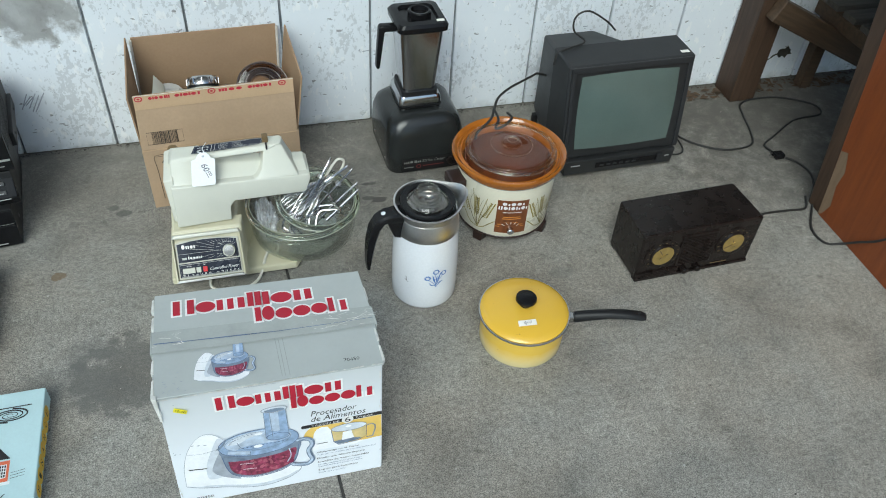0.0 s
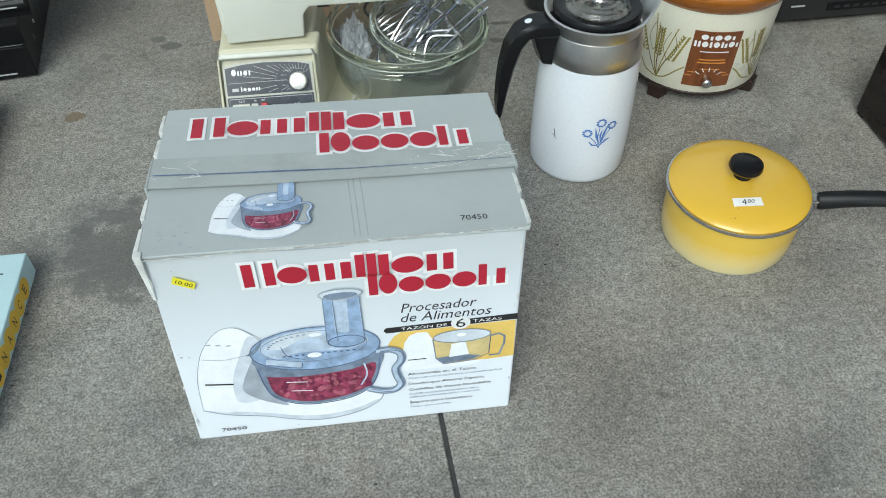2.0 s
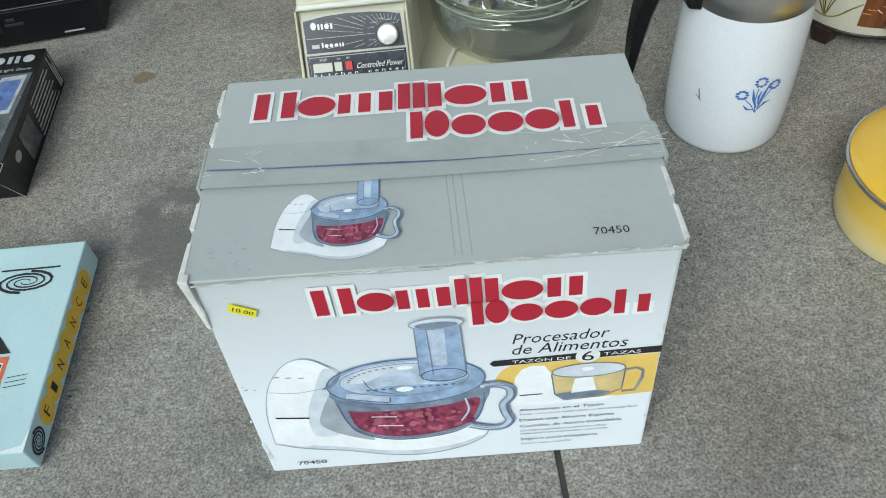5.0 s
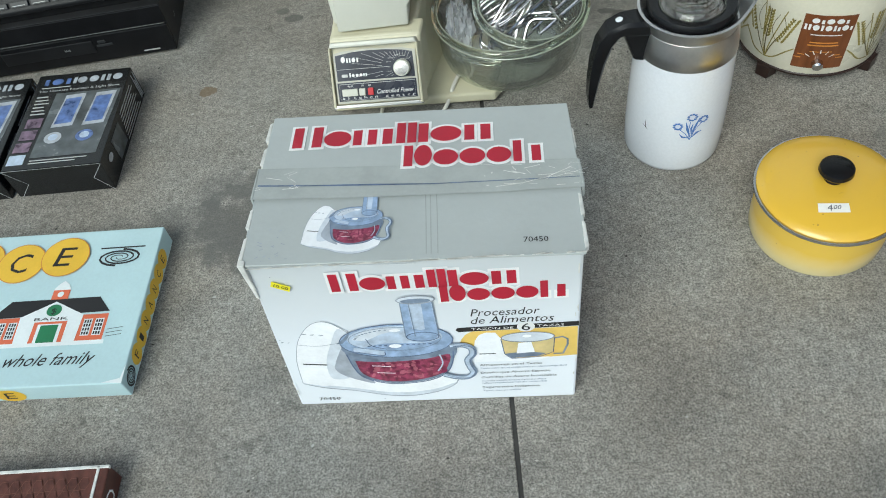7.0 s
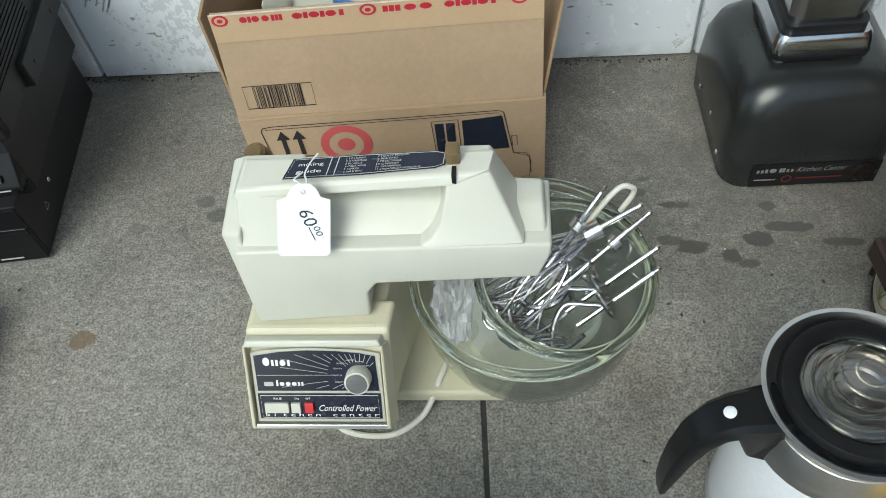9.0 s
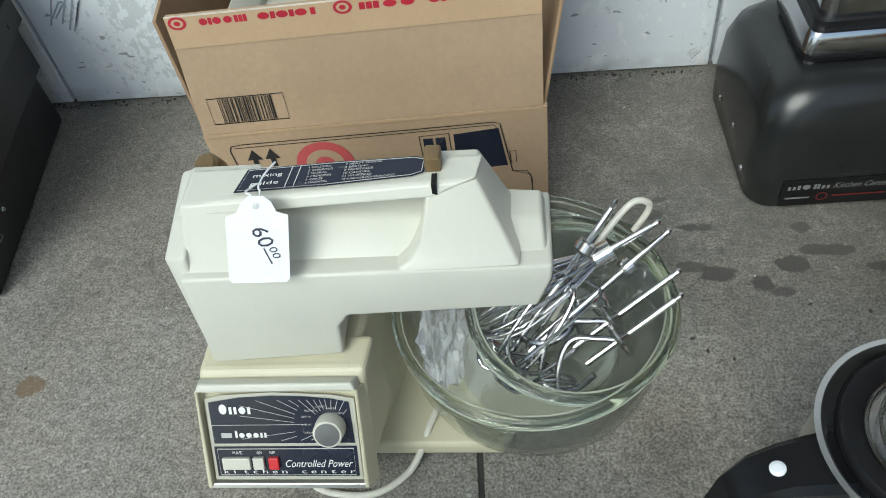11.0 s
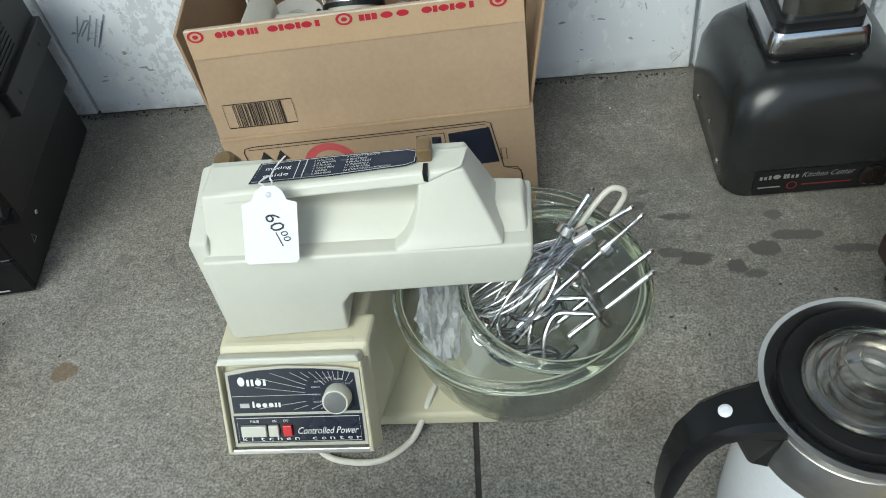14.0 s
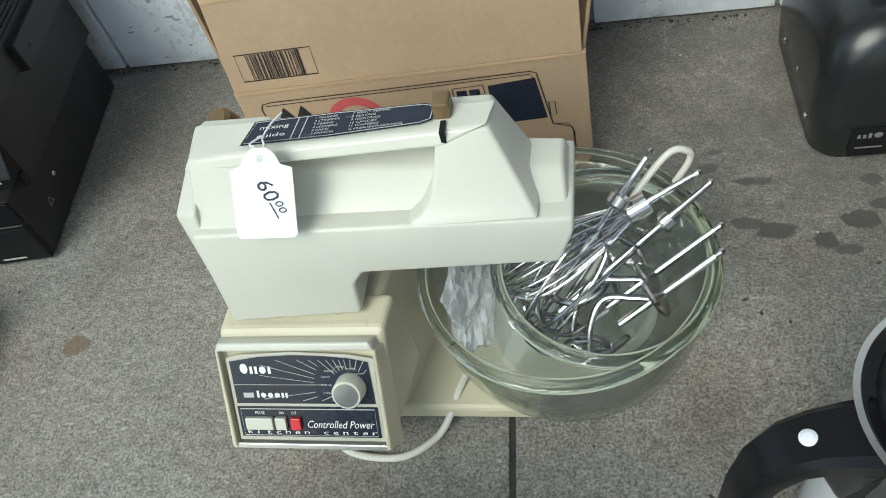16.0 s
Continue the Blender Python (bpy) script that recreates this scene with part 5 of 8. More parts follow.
        for a, b in zip(vs, vs[1:]):
            for i in range(n):
                bm.faces.new((a[i], a[(i + 1) % n], b[(i + 1) % n], b[i]))
        bm.faces.new(vs[0][::-1])
        bm.faces.new(vs[-1])
        bmesh.ops.recalc_face_normals(bm, faces=bm.faces)
        es = [e for e in bm.edges if len(e.link_faces) == 2 and e.calc_face_angle(0) > 0.25]
        bmesh.ops.bevel(bm, geom=es, offset=r, segments=seg, affect="EDGES", profile=0.5)
        return bm
    # one moulded shell: motor end, notch and arm; its front leans back and towards the nose
    shell = prism([(-0.346, 0.171), (-0.228, 0.171), (-0.226, 0.205), (-0.216, 0.217), (-0.056, 0.213), (-0.044, 0.242), (-0.043, 0.257), (-0.346, 0.271)], -0.580, -0.466)
    for v in shell.verts:
        if v.co.y < -0.5:
            v.co.y += (v.co.x + 0.346) * 0.057 + (v.co.z - 0.171) * 0.17
        v.co = Vector(L(*v.co))
    bmesh.ops.recalc_face_normals(shell, faces=shell.faces)
    bmesh.ops.bevel(shell, geom=list(shell.edges), offset=0.0035, segments=3, affect="EDGES", profile=0.5)
    part("motor_shell", shell, "cream", t, smooth=35)
    part("shoulder", hexa([L(-0.343, -0.560, 0.262), L(-0.046, -0.545, 0.250), L(-0.046, -0.470, 0.250), L(-0.343, -0.468, 0.262), L(-0.338, -0.512, 0.297), L(-0.050, -0.508, 0.271), L(-0.050, -0.475, 0.269), L(-0.338, -0.474, 0.299)], 0.004, 3), "cream", t, smooth=35)
    part("rear_cap", hexa([L(-0.352, -0.568, 0.181), L(-0.340, -0.573, 0.178), L(-0.340, -0.468, 0.178), L(-0.352, -0.468, 0.181), L(-0.360, -0.548, 0.281), L(-0.338, -0.553, 0.286), L(-0.335, -0.474, 0.315), L(-0.353, -0.474, 0.309)], 0.004, 3), "cream", t, "smooth end cap", smooth=35)
    part("grip", hexa([L(-0.344, -0.5300, 0.309), L(-0.135, -0.5255, 0.316), L(-0.098, -0.482, 0.316), L(-0.344, -0.478, 0.308), L(-0.337, -0.524, 0.319), L(-0.099, -0.518, 0.328), L(-0.094, -0.492, 0.3290), L(-0.334, -0.490, 0.3235)], 0.003, 3), "cream", t)
    for levels in ([(-0.345, -0.270, -0.560, 0.264), (-0.343, -0.274, -0.550, 0.277), (-0.341, -0.276, -0.539, 0.294), (-0.338, -0.277, -0.5255, 0.3195)],
                   [(-0.176, -0.068, -0.555, 0.2595), (-0.158, -0.073, -0.548, 0.267), (-0.149, -0.078, -0.541, 0.278), (-0.143, -0.088, -0.531, 0.300), (-0.138, -0.099, -0.5205, 0.3245)]):
        part("grip_pillar", loft([[L(x0, y, z), L(x1, y + 0.004, z), L(x1, -0.480, z), L(x0, -0.480, z)] for x0, x1, y, z in levels], 0.003, 3), "cream", t, smooth=50)
    o, e = Vector(L(-0.340, -0.524, 0.3200)), Vector(L(-0.336, -0.490, 0.3240))
    gp = Sheet(o, Vector(L(-0.099, -0.518, 0.3285)) - o, e - o)
    part("guide_plate", gp.poly([(0.046, 0.006), (0.120, 0.005), (0.190, 0.007), (0.199, 0.010), (0.199, 0.024), (0.190, 0.027), (0.120, 0.029), (0.052, 0.029)], 0.0008), "navy", t)
    bm = gp.loop([(0.049, 0.0075), (0.120, 0.0065), (0.189, 0.0085), (0.197, 0.011), (0.197, 0.023), (0.189, 0.0255), (0.120, 0.0275), (0.054, 0.0275)], 0.0007, 0.0013)
    gp.line([(0.088, 0.006), (0.090, 0.028)], 0.0009, 0.0013, bm)
    gp.line([(0.095, 0.006), (0.097, 0.028)], 0.0009, 0.0013, bm)
    part("guide_line", bm, "silver_text", t)["kind"] = "stuff"
    part("guide_text", gp.words("mixing", 0.059, 0.083, 0.0195, 0.0036, 0.0013), "white_print", t)
    part("guide_text", gp.words("guide", 0.058, 0.082, 0.0115, 0.0036, 0.0013), "white_print", t)
    for i, w in enumerate(("1 FOLDING", "2 STIRRING", "3 MIXING", "4 CREAMING", "5 CAKES", "6 MASHING")):
        part("guide_text", gp.words(w, 0.104, 0.104 + 0.0020 * len(w), 0.0238 - i * 0.0030, 0.0019, 0.0013), "silver_text", t)
    for i, w in enumerate(("7 HEAVY MIXING", "8 BEATING", "9 FROSTINGS", "10 CANDIES", "11 WHIPPING", "12 KNEADING+GRINDING")):
        part("guide_text", gp.words(w, 0.134, 0.134 + 0.0021 * len(w), 0.0240 - i * 0.0030, 0.0019, 0.0013), "silver_text", t)
    part("speed_clip", block(0.29 - 0.1395, 0.29 - 0.1265, -0.012, 0.004, 0.326, 0.342, 0.002, 2), "bronze", t, "amber bronze speed clip")
    part("clip_slot", block(0.29 - 0.134, 0.29 - 0.130, -0.0275, -0.015, 0.318, 0.3290), "black_matt", t)
    part("tilt_knob", lathe([(0, 0), (0.013, 0), (0.014, 0.006), (0.014, 0.022), (0.011, 0.027), (0, 0.027)], 24, m=pose(0.29 - 0.330, 0.50 - 0.462, 0.287, 20, -15, 0) @ Matrix.Scale(0.85, 4)), "bronze", t, "brown ribbed tilt knob")
    part("arm_button", block(0.29 - 0.205, 0.29 - 0.185, -0.055, -0.035, 0.207, 0.219, 0.002), "black_matt", t)
    part("cord", tube(spline([L(-0.300, -0.585, 0.006), L(-0.298, -0.612, 0.0045), L(-0.272, -0.630, 0.0045), L(-0.225, -0.632, 0.0045), L(-0.192, -0.610, 0.0045), L(-0.176, -0.585, 0.018), L(-0.170, -0.572, 0.029), L(-0.160, -0.545, 0.031)], 10), 0.0036, 10), "cord_white", t, "white power cord")


stand_mixer()


def price_tag():
    t = thing("price_tag", pose(-0.272, -0.574, 0.275), "white strung price tag hanging on the mixer grip", "tag")
    sh = Sheet((0, 0, 0), (1, 0.0, -0.01), (0.008, 0.035, 0.062))
    w, h = 0.0250, 0.068
    pts = [(-w, 0.003), (-w + 0.003, 0), (w - 0.003, 0), (w, 0.003), (w, h - 0.012), (w - 0.009, h - 0.009), (w - 0.013, h - 0.001), (0.006, h + 0.004), (-0.006, h + 0.004), (-w + 0.013, h - 0.001), (-w + 0.009, h - 0.009), (-w, h - 0.012)]
    bm = bmesh.new()
    a = [bm.verts.new(sh.at(u, v, 0.0)) for u, v in pts]
    b = [bm.verts.new(sh.at(u, v, 0.0006)) for u, v in pts]
    bm.faces.new(a[::-1])
    bm.faces.new(b)
    for i in range(len(pts)):
        bm.faces.new((a[i], a[(i + 1) % len(pts)], b[(i + 1) % len(pts)], b[i]))
    part("tag_card", bm, "tag_card", t)
    part("eyelet", sh.oval(0, h - 0.004, 0.0026, 0.0026, 0.001), "steel", t)
    wr = Sheet(sh.at(-0.004, 0.047, 0), sh.u * 0.42 - sh.v * 0.9, sh.v * 0.42 + sh.u * 0.9)
    part("price", wr.words("60", 0.002, 0.019, -0.002, 0.013, 0.0011, slant=0.2), "ink", t)
    part("price", wr.words("00", 0.021, 0.031, 0.004, 0.0065, 0.0011, slant=0.2), "ink", t)
    part("underline", wr.line([(0.019, 0.0005), (0.033, 0.0005)], 0.001, 0.0011), "ink", t)
    part("string", tube(spline([sh.at(0, h - 0.004, 0.0012), (0.010, 0.040, 0.060), (0.007, 0.048, 0.060), (0.010, 0.062, 0.0600), (0.016, 0.074, 0.0600)], 6), 0.0008, 6), "tag_card", t)
    part("string", tube(spline([sh.at(0, h - 0.004, 0.0012), (0.003, 0.038, 0.060), (-0.003, 0.044, 0.058), (0.003, 0.054, 0.056)], 6), 0.0008, 6), "tag_card", t)


price_tag()


def bowl(name, label, centre, z, r_rim, r_foot, h, tilt, wall_t, ridges):
    t = thing(name, pose(centre[0], centre[1], z, *tilt), label, "bowl")
    k = r_rim - r_foot
    prof = [(0, 0.002), (r_foot * 0.70, 0.002), (r_foot * 0.88, 0.005), (r_foot * 0.98, 0.014), (r_foot + k * 0.30, h * 0.30), (r_foot + k * 0.62, h * 0.62), (r_rim - 0.002, h - 0.012)]
    part("outer_glass", lathe(prof, 80), "glass", t, smooth=60).visible_shadow = False
    # Pale scattering layer added between the walls so the clear bowl shows.
    part("scuffed_glass", lathe([(max(0.0, r - wall_t * 0.5), y + wall_t * 0.5) for r, y in prof[1:]], 80), "bowl_glass", t, "added thin haze layer in the glass wall", smooth=60).visible_shadow = False
    part("inner_glass", lathe([(max(0.0, r - wall_t), y + wall_t * (1 - y / h)) for r, y in prof], 80), "glass", t, smooth=60).visible_shadow = False
    rim = part("rim", lathe([(r_rim - 0.006, h - 0.014), (r_rim - 0.0015, h - 0.014), (r_rim + 0.003, h - 0.010), (r_rim + 0.0045, h - 0.005), (r_rim + 0.003, h - 0.001), (r_rim - 0.001, h), (r_rim - 0.005, h - 0.003), (r_rim - 0.006, h - 0.014)], 80), "glass_rim", t, "thick pale green glass rim", smooth=60)
    rim.visible_shadow = False
    for r, y, w, lo, hi in ((r_rim + 0.0028, h - 0.012, 0.0011, 150, 395), (r_rim - 0.0052, h - 0.0015, 0.0009, 0, 360)):
        pts = [(r * math.cos(radians(a)), r * math.sin(radians(a)), y) for a in range(lo, hi, 6)]
        part("rim_edge", tube(pts, w, 6, closed=hi - lo == 360), "glass_edge", t).visible_shadow = False
    part("foot_ring", tube([(r_foot * 0.86 * math.cos(a * math.pi / 24), r_foot * 0.86 * math.sin(a * math.pi / 24), 0.0025) for a in range(48)], 0.0025, 6, closed=True), "glass_rim", t).visible_shadow = False
    for a0, a1 in ridges:
        for y, w in ((h - 0.018, 0.0022), (h - 0.027, 0.0016)):
            r = r_rim - 0.001 - (h - y) * 0.05
            pts = [((r + 0.003 * math.sin(math.pi * i / 14)) * math.cos(radians(a0 + (a1 - a0) * i / 14)), (r + 0.003 * math.sin(math.pi * i / 14)) * math.sin(radians(a0 + (a1 - a0) * i / 14)), y) for i in range(15)]
            part("moulded_ridge", tube(pts, w, 8), "glass_rim", t).visible_shadow = False
    return t


bowl("mixing_bowl", "large clear glass mixing bowl on the mixer base", (-0.060, -0.496), 0.0325, 0.131, 0.123, 0.106, (0, 0, 0), 0.0045, ((222, 262), (42, 82)))
bowl("small_mixing_bowl", "small clear glass bowl full of metal beaters", (-0.030, -0.500), 0.052, 0.096, 0.066, 0.098, (6, 5, 0), 0.004, ())


def crumpled(name, label, centre, size, seed, mat="bag"):
    rnd = random.Random(seed)
    t = thing(name, pose(*centre), label, "bag")
    bm = bmesh.new()
    bmesh.ops.create_icosphere(bm, subdivisions=4, radius=1)
    for v in bm.verts:
        n = noise.noise(v.co * 2.6 + Vector((seed, 0, 0))) * 0.35 + noise.noise(v.co * 7) * 0.22
        v.co = Vector((v.co.x * size[0], v.co.y * size[1], v.co.z * size[2])) * (1 + n)
    zmin = min(v.co.z for v in bm.verts)
    bmesh.ops.translate(bm, verts=bm.verts, vec=(0, 0, -zmin))
    ob = part("film", bm, mat, t)
    ob.visible_shadow = False


crumpled("plastic_bag", "crumpled clear plastic bag inside the glass bowl", (-0.150, -0.500, 0.036), (0.024, 0.060, 0.052), 4)


def beater_shaft(t, a, b, mat="chrome"):
    a, b = Vector(a), Vector(b)
    d = (b - a).normalized()
    part("shaft", tube([a, b - d * 0.012], 0.0032, 12), mat, t)
    part("shaft_tip", tube([b - d * 0.012, b - d * 0.009, b - d * 0.0085, b - d * 0.003, b], 0.003, 12, taper=[0.0032, 0.0032, 0.0022, 0.0034, 0.0018]), mat, t)
    return d


def cup(t, c, d, r=0.0105, h=0.016):
    m = Matrix.Translation(c) @ d.to_track_quat("Z", "Y").to_matrix().to_4x4()
    part("collar", lathe([(0.0035, -h / 2), (r * 0.8, -h / 2), (r, -h / 2 + 0.003), (r, h / 2), (r - 0.001, h / 2), (0.0035, h / 2 - 0.005)], 24, m=m), "steel", t)


def beaters():
    grp = "beaters in the small bowl"
    # balloon whisk
    a, b = Vector((-0.115, -0.515, 0.118)), Vector((0.062, -0.450, 0.188))
    t = thing("whisk", pose(*a), "chrome wire balloon whisk attachment", "whisk", grp)
    b0 = b - a
    d = beater_shaft(t, b0 * 0.66, b0)
    cup(t, b0 * 0.69, d, 0.011, 0.022)
    s1 = d.orthogonal().normalized()
    s2 = d.cross(s1)
    for k in range(8):
        q = (s1 * math.cos(k * math.pi / 8) + s2 * math.sin(k * math.pi / 8))
        l = b0.length * 0.68
        pts = [d * l + q * 0.005, d * l * 0.7 + q * 0.018, d * l * 0.35 + q * 0.027, d * l * 0.1 + q * 0.022, d * 0.0, d * l * 0.1 - q * 0.022, d * l * 0.35 - q * 0.027, d * l * 0.7 - q * 0.018, d * l - q * 0.005]
        part("wire", tube(spline(pts, 5), 0.0008, 6), "chrome", t)
    # bladed beaters and dough hooks
    specs = [((-0.088, -0.535, 0.085), (0.022, -0.445, 0.214), "beater"), ((-0.075, -0.545, 0.10), (0.072, -0.452, 0.178), "beater"), ((-0.030, -0.540, 0.105), (0.078, -0.490, 0.165), "dough_hook"), ((-0.018, -0.560, 0.110), (0.076, -0.518, 0.166), "dough_hook")]
    for i, (a, b, kind) in enumerate(specs):
        a, b = Vector(a), Vector(b)
        t = thing(kind, pose(*a), "chrome mixer beater with bent wire loops" if kind == "beater" else "chrome dough hook with a disc collar", kind.replace("_", " "), grp)
        bb = b - a
        d = beater_shaft(t, bb * 0.08, bb)
        s1 = d.orthogonal().normalized()
        s2 = d.cross(s1)
        L = bb.length
        if kind == "beater":
            cup(t, d * L * 0.72, d, 0.010, 0.012)
            for k in range(2):
                q = s1 if k else s2
                pts = [d * L * 0.55 + q * 0.003, d * L * 0.50 + q * 0.020, d * L * 0.30 + q * 0.026, d * L * 0.05 + q * 0.022, d * L * -0.02, d * L * 0.05 - q * 0.022, d * L * 0.30 - q * 0.026, d * L * 0.50 - q * 0.020, d * L * 0.55 - q * 0.003]
                part("loop", tube(spline(pts, 6), 0.0021, 8), "chrome", t)
        else:
            m = Matrix.Translation(d * L * 0.42) @ d.to_track_quat("Z", "Y").to_matrix().to_4x4()
            part("disc_collar", lathe([(0.003, -0.002), (0.017, -0.004), (0.019, -0.001), (0.017, 0.001), (0.006, 0.006), (0.003, 0.008)], 28, m=m), "steel", t)
            pts = [d * L * 0.4, d * L * 0.28 + s1 * 0.012, d * L * 0.1 + s1 * 0.026, d * L * -0.12 + s1 * 0.012, d * L * -0.25 - s1 * 0.012, d * L * -0.1 - s1 * 0.03 + s2 * 0.01, d * L * 0.1 - s1 * 0.028 + s2 * 0.02]
            part("hook", tube(spline(pts, 8), 0.0030, 10), "chrome", t)
    t = thing("dough_hook", pose(-0.045, -0.505, 0.075), "chrome dough hook with a spiral end", "dough hook", grp)
    pts = [(0.035 * math.cos(a * 0.55) * (1 - a * 0.02), 0.035 * math.sin(a * 0.55) * (1 - a * 0.02), 0.002 + a * 0.0045) for a in range(16)]
    part("hook", tube(spline(pts, 4), 0.0034, 10), "chrome", t)
    for n, (cx, cy, cz, r0, tiltx, tilty) in enumerate(((-0.070, -0.545, 0.082, 0.030, 60, 20), (-0.040, -0.560, 0.084, 0.028, -50, 35), (-0.095, -0.520, 0.090, 0.026, 35, -40))):
        t = thing("wire_beater", pose(cx, cy, cz, tiltx, tilty, 25 * n), "bent chrome wire beater lying in the bowl", "beater", grp)
        for q in range(2):
            pts = [(r0 * math.cos(a * 0.42) * (1 - 0.25 * q), r0 * 0.62 * math.sin(a * 0.42), 0.004 * math.sin(a * 0.8) + 0.006 * q) for a in range(15)]
            part("loop", tube(pts, 0.0019, 8, closed=True), "chrome", t)
        part("shaft", tube([(0, -r0 * 0.6, 0), (0.004, r0 * 0.9, 0.004)], 0.0026, 10), "chrome", t)
    t = thing("plastic_rod", pose(0.02, -0.44, 0.06), "white bent plastic rod standing in the bowl", "rod", grp)
    part("rod", tube(spline([(-0.06, -0.05, 0.03), (-0.02, -0.02, 0.10), (0.014, 0.004, 0.136), (0.032, 0.010, 0.133), (0.034, 0.012, 0.118), (0.022, 0.008, 0.095)], 8), 0.0031, 10), "cord_white", t)


beaters()


# ---- coffee pot ----
def coffee_pot():
    cx, cy = 0.196, -0.709
    t = thing("coffee_pot", pose(cx, cy, 0), "white ceramic coffee pot with steel collar and black handle", "coffee pot")
    part("body", lathe([(0, 0.0), (0.070, 0.0), (0.0745, 0.003), (0.0764, 0.010), (0.0774, 0.05), (0.0768, 0.10), (0.0750, 0.16), (0.0722, 0.210), (0.066, 0.210), (0.066, 0.02), (0, 0.01)], 64), "white_glass", t, smooth=50)
    part("collar", lathe([(0.0724, 0.203), (0.0734, 0.204), (0.0722, 0.222), (0.0698, 0.238), (0.0680, 0.246), (0.0650, 0.246), (0.0650, 0.206)], 64), "pot_steel", t, "brushed steel collar", smooth=50)
    bm = bmesh.new()
    prof = [(0.0665, 0.238), (0.0675, 0.248), (0.0700, 0.260), (0.0755, 0.2690), (0.0715, 0.2695), (0.0655, 0.2600), (0.062, 0.240)]
    n = 64
    rows = []
    for r, z in prof:
        row = []
        for i in range(n):
            a = 2 * math.pi * i / n
            k = max(0.0, math.cos(a - radians(12))) ** 10 * (0.020 if z > 0.255 else 0.006)
            row.append(bm.verts.new(((r + k) * math.cos(a), (r + k) * math.sin(a), z + k * 0.35)))
        rows.append(row)
    for a, b in zip(rows, rows[1:]):
        for i in range(n):
            bm.faces.new((a[i], a[(i + 1) % n], b[(i + 1) % n], b[i]))
    part("pouring_lip", bm, "pot_steel", t, "bright steel rim with a spout", smooth=50)
    part("lid_ring", lathe([(0.0620, 0.262), (0.0632, 0.2700), (0.0600, 0.2745), (0.050, 0.2742), (0.046, 0.272), (0.045, 0.268), (0.056, 0.258)], 56), "black", t, smooth=45)
    part("lid_glass", lathe([(0.0455, 0.271), (0.040, 0.277), (0.032, 0.276), (0.030, 0.280), (0.022, 0.279), (0.0250, 0.283), (0.0262, 0.295), (0.0220, 0.300), (0.010, 0.2985), (0, 0.298)], 56), "lid_glass", t, "clear glass percolator lid", smooth=50).visible_shadow = False
    for r, z in ((0.0445, 0.272), (0.038, 0.2775), (0.030, 0.280), (0.0240, 0.2995), (0.0255, 0.284), (0.0120, 0.2985)):
        part("lid_ring", tube([(r * math.cos(a * math.pi / 20), r * math.sin(a * math.pi / 20), z) for a in range(40)], 0.0012, 6, closed=True), "glass_rim", t).visible_shadow = False
    part("basket_lid", lathe([(0, 0.264), (0.045, 0.264), (0.045, 0.2665), (0.036, 0.2675), (0.034, 0.2655), (0.022, 0.2665), (0.020, 0.264), (0.008, 0.266), (0, 0.270)], 40), "chrome", t, smooth=40)
    # handle, drawn out towards the mixer
    ang = radians(190)
    d, s = Vector((math.cos(ang), math.sin(ang), 0)), Vector((-math.sin(ang), math.cos(ang), 0))
    rows = [(0.060, 0.2515, 0.0225, 0.011), (0.078, 0.2545, 0.0205, 0.011), (0.098, 0.2555, 0.0180, 0.011), (0.112, 0.250, 0.0165, 0.0115), (0.124, 0.232, 0.0148, 0.0115), (0.1325, 0.20, 0.0128, 0.0100), (0.1375, 0.165, 0.0112, 0.008), (0.140, 0.135, 0.009, 0.006), (0.140, 0.110, 0.006, 0.003)]
    bm = bmesh.new()
    rings = []
    for i, (r, z, hw, ht) in enumerate(rows):
        a, b = rows[max(i - 1, 0)], rows[min(i + 1, len(rows) - 1)]
        tang = Vector((b[0] - a[0], b[1] - a[1])).normalized()
        nr = d * -tang.y + Vector((0, 0, 1)) * tang.x
        c = d * r + Vector((0, 0, z))
        rings.append([bm.verts.new(c + s * hw * u + nr * ht * v) for u, v in ((-0.7, -1), (0.7, -1), (1, -0.55), (1, 0.55), (0.75, 1), (-0.75, 1), (-1, 0.55), (-1, -0.55))])
    for a, b in zip(rings, rings[1:]):
        for i in range(8):
            bm.faces.new((a[i], a[(i + 1) % 8], b[(i + 1) % 8], b[i]))
    bm.faces.new(rings[0])
    bm.faces.new(rings[-1])
    handle = part("handle", bm, "black", t, "curved black plastic handle", smooth=40)
    part("handle_clamp", hexa([d * r + s * w + Vector((0, 0, z)) for z, r0, r1 in ((0.198, 0.066, 0.082), (0.247, 0.064, 0.100)) for r, w in ((r0, -0.022), (r1, -0.014), (r1, 0.014), (r0, 0.022))], 0.003), "black", t)
    part("handle_button", lathe([(0.0052, 0.0), (0.0052, 0.001), (0.003, 0.0022), (0, 0.0025)], 20, m=Matrix.Translation(d * 0.104 + Vector((0, 0, 0.2645))) @ pose(0, 0, 0, 0, -14, 0)), "white_glass", t, "white round handle inlay")
    # cornflower spray, wrapped round the body
    em = Sheet((0, 0, 0), (1, 0, 0), (0, 0, 1), wrap=(0, 0, radians(6), lambda z: 0.0774))
    bm = bmesh.new()
